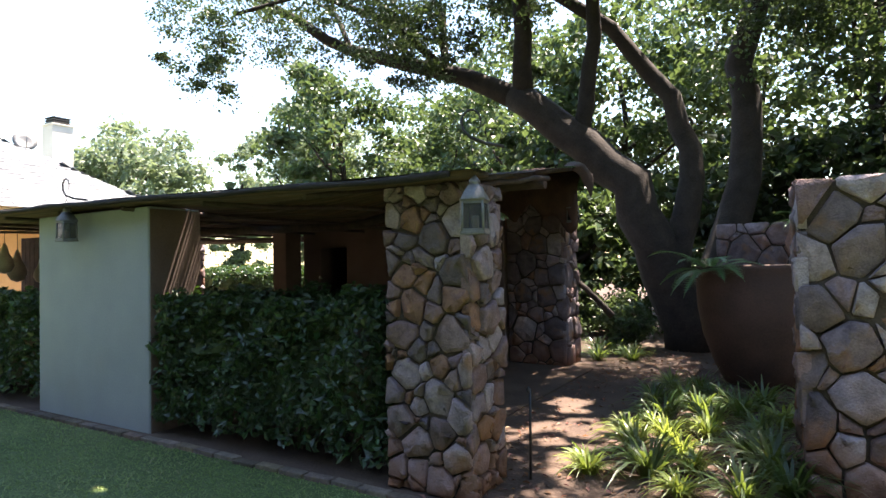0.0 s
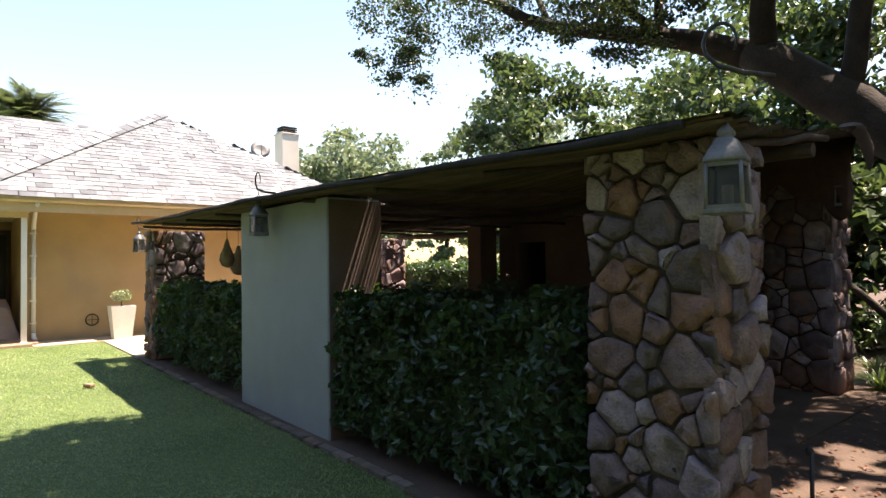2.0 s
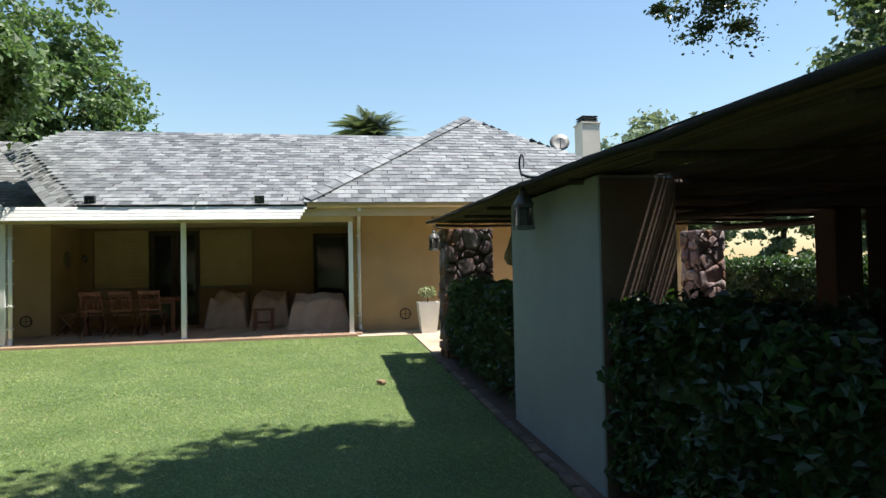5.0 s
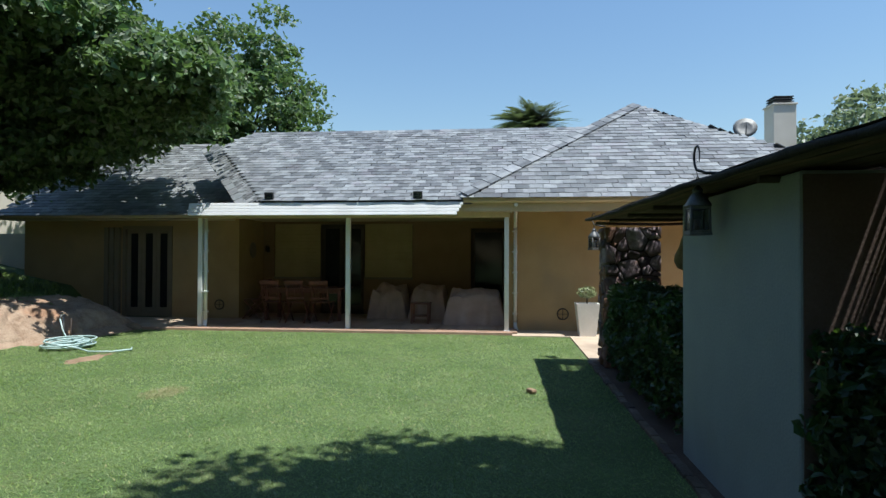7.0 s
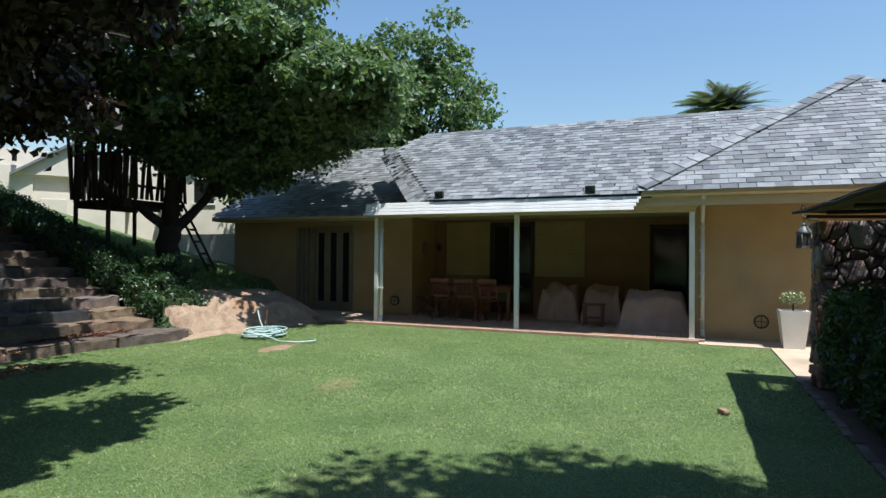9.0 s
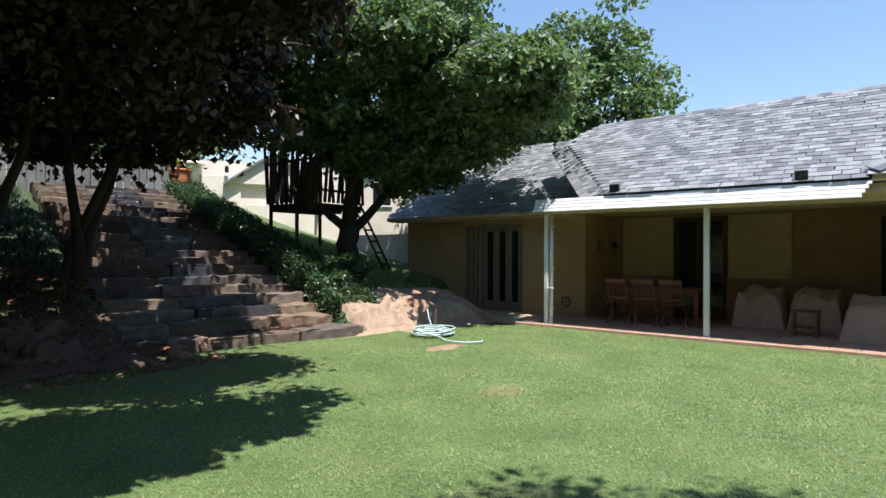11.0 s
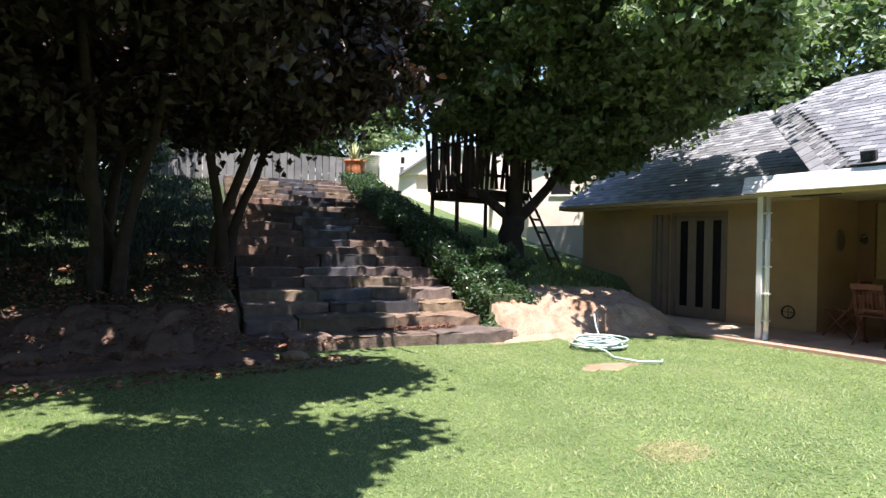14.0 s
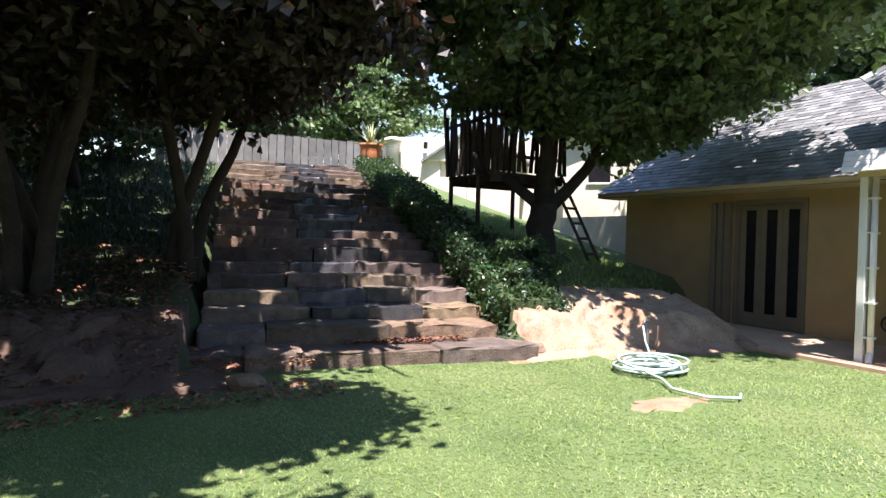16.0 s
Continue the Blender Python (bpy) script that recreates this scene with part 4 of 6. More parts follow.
solid("ceiling_soffit", boxm(WALL, -12.95, 2.4, 10.2, 2.5, 2.55), M_CEIL, "cream soffit under the eaves", "ceiling")
solid("ceiling_soffit_left", boxm(-14.86, -14.3, -9.7, -4.1, 2.36, 2.4), M_CEIL, "shaded soffit of the left wing", "ceiling")


def shutter_window(y0, y1, z0, z1):
    root = thing("window_1", "window closed with a cream slatted blind", "window", kind="structure")
    part("window_frame", boxm(BACK - 0.06, BACK + 0.015, y0, y1, z0 - 0.03, z0 + 0.02), M_FRAME, root)
    n = int((z1 - z0) / 0.092)
    for i in range(n):
        z = z0 + 0.06 + i * 0.092
        part("slat", boxm(-0.05, 0.05, y0 + 0.01, y1 - 0.01, -0.006, 0.006), M_BLIND, root, at=pose(BACK - 0.05, 0, z, 0, 62, 0))


shutter_window(-3.71, -2.48, 0.97, 2.35)
shutter_window(-1.32, -0.07, 0.97, 2.35)


def leaf_door(parent, x, y0, y1, z0, z1, material, glass):
    """One glazed door leaf in the plane x."""
    w = 0.09
    d = part("door_leaf", boxm(x - 0.02, x + 0.02, y0, y0 + w, z0, z1), material, parent)
    part("stile", boxm(x - 0.02, x + 0.02, y1 - w, y1, z0, z1), material, d)
    part("rail", boxm(x - 0.02, x + 0.02, y0 + w, y1 - w, z0, z0 + 0.22), material, d)
    part("rail", boxm(x - 0.02, x + 0.02, y0 + w, y1 - w, z1 - 0.1, z1), material, d)
    part("pane", boxm(x - 0.005, x + 0.005, y0 + w, y1 - w, z0 + 0.22, z1 - 0.1), glass, d)


door = thing("door_1", "three glazed door leaves standing shut in a cream frame", "door", kind="structure")
part("jamb", boxm(-15.0, -14.83, -6.92, -6.85, 0.05, 2.24), M_FRAME, door)
part("jamb", boxm(-15.0, -14.83, -5.73, -5.66, 0.05, 2.24), M_FRAME, door)
part("head", boxm(-15.0, -14.83, -6.85, -5.73, 2.16, 2.24), M_FRAME, door)
for k in range(3):
    leaf_door(door, -14.93, -6.845 + k * 0.373, -6.478 + k * 0.373, 0.06, 2.16, M_FRAME, M_GLASS)
fold = thing("door_shutter", "cream folding shutter leaves stacked beside the doors", "shutter", kind="structure")
for k in range(3):
    part("panel", boxm(-14.85 + 0.001 * k, -14.72 - 0.01 * k, -7.32 + 0.13 * k, -7.22 + 0.13 * k, 0.06, 2.2, 0.006), M_FRAME, fold)
door = thing("door_2", "dark doorway with glazed doors at the back of the veranda", "door", kind="structure")
leaf_door(door, BACK - 0.1, -2.46, -1.9, 0.05, 2.34, M_TIMBER, M_GLASS)
leaf_door(door, BACK - 0.1, -1.89, -1.34, 0.05, 2.34, M_TIMBER, M_GLASS)
door = thing("door_3", "dark glazed door in the corner of the veranda", "door", kind="structure")
leaf_door(door, BACK - 0.1, 1.42, 2.29, 0.05, 2.24, M_TIMBER, M_GLASS)


def fascia():
    root = thing("veranda_fascia", "white ribbed metal fascia along the veranda roof edge", "fascia", kind="structure")
    n = 4
    for i in range(n):
        z = 2.33 + i * 0.064
        bm = bmesh.new()
        q = -12.74 - 0.019 * i
        prof = [(q - 0.06, z), (q - 0.006, z), (q, z + 0.007), (q - 0.014, z + 0.054), (q - 0.02, z + 0.0625), (q - 0.09, z + 0.0625)]
        a = [bm.verts.new((p[0], -4.12, p[1])) for p in prof]
        b = [bm.verts.new((p[0], 1.33 + 0.04 * i, p[1])) for p in prof]
        bm.faces.new(a); bm.faces.new(b[::-1])
        for k in range(6):
            bm.faces.new((a[k], b[k], b[(k + 1) % 6], a[(k + 1) % 6]))
        part("rib", bm, M_WHITE, root)


fascia()
solid("beam_veranda", boxm(-13.23, -13.11, -4.12, 2.35, 2.30, 2.42, 0.006), M_GUTTER, "cream timber beam over the veranda posts", "beam")
bm = boxm(-0.045, 0.045, -0.045, 0.045, 0.04, 2.3, 0.008)
post = thing("veranda_post", "slim white square veranda post", "post", pose(-13.17, -0.91, 0), "veranda posts")
part("shaft", bm, M_WHITE, post)
part("foot", boxm(-0.06, 0.06, -0.06, 0.06, 0.02, 0.07, 0.006), M_WHITE, post)
copy_thing(post, pose(-13.17, -4.05, 0))
copy_thing(post, pose(-13.17, 2.29, 0))


def downpipe(y, x, top, name_label, swan):
    root = thing("downpipe", name_label, "downpipe", kind="structure")
    part("pipe", tube(bmesh.new(), [(x, y, 0.16), (x, y, top)], 0.036, 12), M_WHITE, root)
    part("shoe", tube(bmesh.new(), [(x, y, 0.18), (x + 0.02, y, 0.1), (x + 0.09, y + 0.03, 0.05)], 0.038, 10), M_WHITE, root)
    for z in np.arange(0.35, top, 0.42):
        part("bracket", boxm(x - 0.045, x + 0.045, y - 0.06, y + 0.045, z, z + 0.025), M_WHITE, root)
    if swan:
        part("swan_neck", tube(bmesh.new(), [(x, y, top - 0.02), (x, y, top + 0.1), (x + 0.3, y, top + 0.32), (x + 0.68, y, top + 0.42)], 0.036, 10), M_WHITE, root)


downpipe(-3.94, -13.17, 2.3, "white downpipe with brackets clipped to the veranda post", False)
downpipe(2.47, -13.57, 2.12, "cream downpipe with a swan neck from the gutter", True)


def gutter(y0, y1, x, z, label):
    bm = bmesh.new()
    prof = [(0, 0.1), (0, 0.0), (0.1, 0.0), (0.125, 0.03), (0.125, 0.1), (0.115, 0.1), (0.11, 0.035), (0.09, 0.012), (0.012, 0.012), (0.012, 0.1)]
    a = [bm.verts.new((x + p[0], y0, z + p[1])) for p in prof]
    b = [bm.verts.new((x + p[0], y1, z + p[1])) for p in prof]
    bm.faces.new(a); bm.faces.new(b[::-1])
    for k in range(len(prof)):
        q = (k + 1) % len(prof)
        bm.faces.new((a[k], b[k], b[q], a[q]))
    solid("gutter", bm, M_GUTTER, label, "gutter")


solid("trim_eaves", boxm(-12.985, -12.955, -4.15, 10.2, 2.4, 2.6), M_GUTTER, "cream eaves board behind the gutter", "trim")
gutter(1.45, 10.35, -12.97, 2.57, "cream rain gutter along the eaves")
gutter(-9.7, -4.15, -14.34, 2.38, "cream rain gutter of the shaded wing")


# ---- slate roofs ----
def slates(root, origin, along, up, width, rows, keep, sx=0.27, sy=0.2, near=300, lift=0.03):
    """Slates in staggered courses on a roof plane; the lowest ones are pieces of their own, the rest are joined."""
    along, up = Vector(along).normalized(), Vector(up).normalized()
    nor = along.cross(up).normalized()
    base = face(origin, along, up, nor)
    bm = bmesh.new(); box(bm, -sx / 2 + 0.004, sx / 2 - 0.004, 0, sy * 1.25, 0, 0.011)
    one = mesh_of("slate", bm, M_SLATE)
    vs = np.array([q.co[:] for q in one.vertices]); fs = np.array([p.vertices[:] for p in one.polygons])
    v, f, made = [], [], 0
    for r in range(rows):
        for c in range(-1, int(width / sx) + 2):
            x, y = (c + 0.5 * (r % 2)) * sx, r * sy
            p = base @ Vector((x, y + sy * 0.5, 0))
            if not keep(p):
                continue
            m = base @ pose(x + rng.normal() * 0.004, y + rng.normal() * 0.006, lift + rng.uniform(0, 0.005), -2.8 + rng.normal() * 0.4, rng.normal() * 0.4, rng.normal() * 0.5)
            if made < near:
                ob = new("slate", one); ob.parent = root; ob.matrix_basis = m
                made += 1
            else:
                A = np.array(m)
                f.append(fs + len(v) * 8); v.append(vs @ A[:3, :3].T + A[:3, 3])
    if v:
        ob = new("upper_slates", raw_mesh("upper_slates", np.concatenate(v), np.concatenate(f), M_SLATE_I)); ob.parent = root
        tagged(ob, kind="stuff")


def deck(root, pts, name="roof_deck"):
    bm = bmesh.new()
    a = [bm.verts.new(p) for p in pts]
    b = [bm.verts.new(Vector(p) - Vector((0, 0, 0.08))) for p in pts]
    bm.faces.new(a); bm.faces.new(b[::-1])
    for i in range(len(pts)):
        j = (i + 1) % len(pts)
        bm.faces.new((a[i], b[i], b[j], a[j]))
    part(name, bm, M_UNDER, root)


def ridge_tiles(root, a, b, n, w=0.16, pitch=0.0):
    a, b = Vector(a), Vector(b)
    d = (b - a).normalized()
    side = d.cross(Vector((0, 0, 1))).normalized()
    for i in range(n):
        p, q = a.lerp(b, i / n), a.lerp(b, (i + 0.97) / n)
        for s in (-1, 1):
            o = side * s * w
            o.z = -pitch * o.x if pitch else -w * 0.55
            bm = bmesh.new()
            up = Vector((0, 0, 0.05))
            c = [p + up, q + up * 0.8, q + o + up * 0.8, p + o + up]
            vs = [bm.verts.new(k) for k in c] + [bm.verts.new(k - Vector((0, 0, 0.014))) for k in c]
            for k in ((0, 1, 2, 3), (7, 6, 5, 4), (0, 4, 5, 1), (1, 5, 6, 2), (2, 6, 7, 3), (3, 7, 4, 0)):
                bm.faces.new([vs[e] for e in k])
            part("ridge_slate", bm, M_SLATE, root)


def plane_z(x):
    return EAVE_Z + PITCH * (EAVE_X - x)


RX, RZ = -16.35, EAVE_Z + PITCH * 3.48
APEX = Vector((-17.45, 5.75, 5.5))
main_roof = thing("roof_main", "long grey slate roof over the veranda", "roof", kind="structure")
A0, B0, R0 = Vector((EAVE_X, -2.6, EAVE_Z)), Vector((-15.6, -4.75, plane_z(-15.6))), Vector((RX, -4.3, RZ))
deck(main_roof, [A0, (EAVE_X, 1.6, EAVE_Z), (RX, 5.0, RZ), R0, B0])
deck(main_roof, [R0, (RX, 5.0, RZ), (RX - 3.4, 5.0, 2.6), (RX - 3.4, -4.3, 2.6)], "rear_deck")


def in_main(p):
    left = -2.6 - (EAVE_X - p.x) * 2.15 / 2.73 if p.x > -15.6 else -4.75 + (-15.6 - p.x) * 0.6
    right = 1.45 + (EAVE_X - p.x) * (APEX.y - 1.45) / (EAVE_X - APEX.x)
    return left < p.y < right - 0.05 and p.x > RX
slates(main_roof, (EAVE_X + 0.06, -5.0, EAVE_Z - 0.03), (0, 1, 0), (-1, 0, PITCH), 11, 26, in_main, 0.225, 0.16)
ridge_tiles(main_roof, R0, (RX, 5.0, RZ), 22)
ridge_tiles(main_roof, B0, R0, 3)

left_roof = thing("roof_wing", "shaded grey slate roof of the lower wing", "roof", kind="structure")
LX, LZ = -14.26, 2.45
L0, L1 = Vector((LX, -9.75, LZ)), Vector((-18.2, -9.2, LZ + PITCH * 3.94))
deck(left_roof, [L0, (LX, -3.4, LZ), (-18.2, -3.4, L1.z), L1])
slates(left_roof, (LX + 0.06, -9.8, LZ - 0.03), (0, 1, 0), (-1, 0, PITCH), 6.8, 29, lambda p: p.y > -9.75 - (p.x - LX) * 0.14 and p.y < -2.9 + (p.x - LX) * 0.85 and p.x > -18.2, 0.225, 0.16)
# the raked strip of slates between the two roof planes
band = thing("roof_band", "raked strip of slates joining the two roof slopes", "roof", kind="structure")
bl, bt = Vector((-12.93, -2.98, 2.57)), Vector((-15.75, -5.25, 4.25))
deck(band, [A0 + Vector((0, 0, -0.02)), B0 + Vector((0, 0, -0.02)), bt, bl])
ridge_tiles(band, bl, bt, 13, 0.17)
bm = bmesh.new(); box(bm, -0.088, 0.088, 0, 0.26, 0, 0.012)
one = mesh_of("slate", bm, M_SLATE)
for i in range(19):
    for j in range(3):
        u, w = i / 19, (j + 0.5 * (i % 2)) / 3
        if w > 0.95:
            continue
        e0, e1 = A0.lerp(B0, u), bl.lerp(bt, u)
        up_v = (A0.lerp(B0, u + 0.05).lerp(bl.lerp(bt, u + 0.05), w) - e0.lerp(e1, w)).normalized()
        ac = (e1 - e0).normalized()
        nb = ac.cross(up_v).normalized()
        if nb.z < 0:
            ac, nb = -ac, -nb
        ac = up_v.cross(nb)
        ob = new("slate", one); ob.parent = band
        ob.matrix_basis = face(e0.lerp(e1, w + 0.1) + Vector((0, 0, 0.03)), ac, up_v, nb) @ pose(0, 0, 0, -3, 0, rng.normal())

hip_roof = thing("roof_hip", "hipped grey slate roof over the right wing", "roof", kind="structure")
HY0, HY1, HZ = 1.45, 10.05, 2.66
HP = (APEX.z - HZ) / (EAVE_X - APEX.x)
C0, C1 = Vector((EAVE_X, HY0, HZ)), Vector((EAVE_X, HY1, HZ))
BX = 2 * APEX.x - EAVE_X
deck(hip_roof, [C0, C1, APEX])
deck(hip_roof, [C1, (BX, HY1, HZ), APEX], "side_deck")
deck(hip_roof, [(BX, HY0, HZ), C0, APEX], "side_deck")


def in_hip(p):
    k = (EAVE_X - p.x) / (EAVE_X - APEX.x)
    return HY0 + k * (APEX.y - HY0) + 0.03 < p.y < HY1 + k * (APEX.y - HY1) - 0.03 and k < 1


slates(hip_roof, (EAVE_X + 0.06, HY0 - 0.2, HZ - 0.03), (0, 1, 0), (-1, 0, HP), 9.2, 27, in_hip)
ridge_tiles(hip_roof, C0 + Vector((0, 0, 0.05)), APEX + Vector((0, 0, 0.05)), 20, 0.13, 0.61)
ridge_tiles(hip_roof, C1, APEX, 20, 0.22)
slates(hip_roof, (EAVE_X, HY1 + 0.06, HZ - 0.03), (-1, 0, 0), (0, -1, (APEX.z - HZ) / (HY1 - APEX.y)), 9.2, 27, lambda p: abs(p.x - APEX.x) < (EAVE_X - APEX.x) * (p.y - APEX.y) / (HY1 - APEX.y) - 0.03, near=0)

chim = thing("chimney", "cream rendered chimney with a dark metal cowl", "chimney", pose(-18.8, 9.95, 0))
part("flue", boxm(-0.3, 0.3, -0.3, 0.3, 3.0, 5.75, 0.01), M_UPPER, chim)
part("crown", boxm(-0.33, 0.33, -0.33, 0.33, 5.75, 5.8, 0.01), M_UPPER, chim)
for z in (5.84, 5.91, 5.98):
    part("cowl_plate", boxm(-0.26, 0.26, -0.26, 0.26, z, z + 0.03, 0.005), M_IRON, chim)
for sx in (-0.2, 0.2):
    for sy in (-0.2, 0.2):
        part("cowl_leg", boxm(sx - 0.015, sx + 0.015, sy - 0.015, sy + 0.015, 5.8, 6.0), M_IRON, chim)
dish = thing("satellite_dish", "pale round satellite dish on the roof", "satellite dish", pose(-18.0, 8.7, 5.02, 68, 0, 75))
part("reflector", lathe(bmesh.new(), [(0.02, -0.06), (0.16, -0.035), (0.29, 0.0), (0.3, 0.01), (0.16, -0.02), (0.02, -0.045)], 24), M_ZINC, dish)
part("arm", tube(bmesh.new(), [(0, -0.3, 0), (0, -0.05, 0.35)], 0.015, 6), M_ZINC, dish)
part("mast", tube(bmesh.new(), [(0, 0, -0.06), (0, -0.5, -0.45)], 0.02, 6), M_ZINC, dish)


def floodlight(y):
    root = thing("floodlight", "small black floodlight on the veranda roof edge", "floodlight", pose(-12.86, y, 2.6), "floodlights")
    part("housing", boxm(-0.05, 0.03, -0.09, 0.09, 0.04, 0.2, 0.01), M_IRON, root, at=pose(0, 0, 0, 0, 12, 0))
    part("lens", boxm(0.031, 0.036, -0.07, 0.07, 0.06, 0.18), M_PANE, root, at=pose(0, 0, 0, 0, 12, 0))
    part("bracket", boxm(-0.02, 0.0, -0.1, 0.1, -0.02, 0.06), M_IRON, root)


floodlight(0.56)
floodlight(-2.45)

# veranda furniture
def folding_chair(x, y, turn):
    root = thing("folding_chair", "red-brown slatted wooden folding chair on the veranda", "chair", pose(x, y, 0.06, 0, 0, turn), "veranda chairs")
    for sx in (-0.21, 0.21):
        part("leg", tube(bmesh.new(), [(sx, -0.22, 0), (sx, 0.2, 0.45)], 0.016, 6), M_REDWOOD, root)
        part("back_post", tube(bmesh.new(), [(sx * 0.9, 0.24, 0), (sx * 0.9, -0.16, 0.48), (sx * 0.9, -0.3, 0.92)], 0.016, 6), M_REDWOOD, root)
    for k in range(7):
        part("seat_slat", boxm(-0.21, 0.21, -0.18 + k * 0.056, -0.135 + k * 0.056, 0.44, 0.455), M_REDWOOD, root)
    for k in range(7):
        xx = -0.16 + k * 0.053
        part("back_slat", tube(bmesh.new(), [(xx, -0.2, 0.55), (xx, -0.295, 0.88)], 0.011, 4), M_REDWOOD, root)
    part("top_rail", boxm(-0.21, 0.21, -0.32, -0.285, 0.85, 0.93, 0.006), M_REDWOOD, root)
    part("low_rail", boxm(-0.2, 0.2, -0.21, -0.185, 0.52, 0.56, 0.004), M_REDWOOD, root)
    return root


for x, y in ((-14.15, -2.85), (-14.15, -2.3), (-14.15, -1.75)):
    folding_chair(x, y, 90)
folding_chair(-14.8, -3.55, 180)
table = thing("patio_table", "long red-brown slatted wooden table", "table", pose(-14.85, -2.3, 0.06))
for k in range(7):
    part("board", boxm(-0.45 + k * 0.13, -0.33 + k * 0.13, -0.95, 0.95, 0.71, 0.74, 0.004), M_REDWOOD, table)
for sx in (-0.38, 0.38):
    for sy in (-0.85, 0.85):
        part("leg", boxm(sx - 0.035, sx + 0.035, sy - 0.035, sy + 0.035, 0, 0.71), M_REDWOOD, table)
    part("apron", boxm(sx - 0.015, sx + 0.015, -0.85, 0.85, 0.62, 0.71), M_REDWOOD, table)
stool = thing("side_table", "small red-brown wooden side table", "side table", pose(-14.35, 0.42, 0.06))
part("top", boxm(-0.2, 0.2, -0.22, 0.22, 0.42, 0.45, 0.005), M_REDWOOD, stool)
for sx in (-0.16, 0.16):
    for sy in (-0.18, 0.18):
        part("leg", boxm(sx - 0.02, sx + 0.02, sy - 0.02, sy + 0.02, 0, 0.42), M_REDWOOD, stool)
part("shelf", boxm(-0.16, 0.16, -0.18, 0.18, 0.15, 0.17), M_REDWOOD, stool)


def covered(x, y, lx, ly, h, label, seed, back=0.0):
    """A seat under a draped cloth: rounded top, creased skirts."""
    bm = bmesh.new()
    g = 34
    vs = {}
    for i in range(g + 1):
        for j in range(g + 1):
            u, w = (i / g) * 2 - 1, (j / g) * 2 - 1
            q = max(abs(u), abs(w))
            k = 1 - smooth((q - 0.84) / 0.16)
            top = h * (0.84 + 0.16 * math.cos(u * 2) * math.cos(w * 1.6) + 0.16 * noise.noise(Vector((u * 1.3, w * 1.6 + seed, seed)))) + back * max(0, -u)
            crease = 0.06 * noise.noise(Vector((u * 3 + seed, w * 3, 0))) + 0.025 * noise.noise(Vector((u * 9 + seed, w * 7, 3)))
            spread = 1 + 0.1 * (1 - k) + 0.06 * (1 - k) * math.sin(11 * (u + w) + 3 * noise.noise(Vector((u * 2, w * 2, seed))))
            vs[i, j] = bm.verts.new((u * lx / 2 * spread, w * ly / 2 * spread, max(0.0, top * k + crease * k)))
    for i in range(g):
        for j in range(g):
            bm.faces.new((vs[i, j], vs[i + 1, j], vs[i + 1, j + 1], vs[i, j + 1])).smooth = True
    root = thing("covered_sofa", label, "covered seat", pose(x, y, 0.062), "covered seats")
    part("cover", bm, M_SHEET, root)


covered(-14.5, 1.6, 0.9, 1.25, 0.72, "patio sofa under a pale creased dust sheet", 1, 0.12)
covered(-15.55, -0.5, 0.85, 0.85, 0.75, "armchair under a pale brown dust sheet", 2, 0.15)
covered(-15.6, 0.45, 0.85, 0.85, 0.75, "armchair under a pale brown dust sheet against the wall", 3, 0.15)

plate = thing("wall_plaque", "round pale plaque hanging on the veranda wall", "wall ornament", pose(-15.61, -3.995, 1.67, -90, 0, 0))
part("disc", lathe(bmesh.new(), [(0.18, 0.0), (0.2, 0.012), (0.16, 0.03), (0.1, 0.022)], 24), M_FRAME, plate)
lamp = thing("wall_lamp", "small wall lamp beside the veranda window", "wall lamp", pose(BACK, -3.86, 1.62))
part("bracket", boxm(0, 0.05, -0.03, 0.03, 0, 0.12), M_IRON, lamp)
part("shade", lathe(bmesh.new(), [(0.03, 0.02), (0.06, 0.04), (0.05, 0.16), (0.02, 0.18)], 12, (0.09, 0)), M_PANE, lamp)
tube_l = thing("strip_light", "thin white strip light on the veranda ceiling", "ceiling light", pose(-14.2, -1.3, 2.38))
part("body", boxm(-0.03, 0.03, -0.6, 0.6, 0, 0.04, 0.006), M_WHITE, tube_l)

planter = thing("planter", "tall white tapered square planter by the house wall", "planter", pose(-12.95, 3.82, 0.02))
bm = bmesh.new()
for i, (w0, z0, w1, z1) in enumerate(((0.15, 0, 0.215, 0.62),)):
    lo = [bm.verts.new((sx * w0, sy * w0, z0)) for sx, sy in ((-1, -1), (1, -1), (1, 1), (-1, 1))]
    hi = [bm.verts.new((sx * w1, sy * w1, z1)) for sx, sy in ((-1, -1), (1, -1), (1, 1), (-1, 1))]
    inn = [bm.verts.new((sx * (w1 - 0.03), sy * (w1 - 0.03), z1)) for sx, sy in ((-1, -1), (1, -1), (1, 1), (-1, 1))]
    dn = [bm.verts.new((sx * (w1 - 0.035), sy * (w1 - 0.035), z1 - 0.06)) for sx, sy in ((-1, -1), (1, -1), (1, 1), (-1, 1))]
    bm.faces.new(lo[::-1]); bm.faces.new(dn)
    for a, b in ((lo, hi), (hi, inn), (inn, dn)):
        for k in range(4):
            bm.faces.new((a[k], a[(k + 1) % 4], b[(k + 1) % 4], b[k]))
part("pot", bm, M_WHITE, planter)
shrub = thing("topiary_shrub", "small round variegated shrub in the planter", "plant", pose(-12.95, 3.82, 0.58))
part("stem", tube(bmesh.new(), [(0, 0, 0), (0.01, 0, 0.2)], 0.012, 6), M_BARK, shrub)
pts = rng.normal(size=(520, 3)); pts = unit(pts) * rng.uniform(0.5, 1.0, 520)[:, None] * np.array((0.2, 0.2, 0.13)) + (0, 0, 0.26)
leaves("foliage", pts, 0.05, M_AGAVE, shrub)
ring = thing("hose_reel_ring", "round iron wall ornament low on the house wall", "wall ornament", pose(WALL + 0.02, 3.43, 0.36, 0, 90, 0))
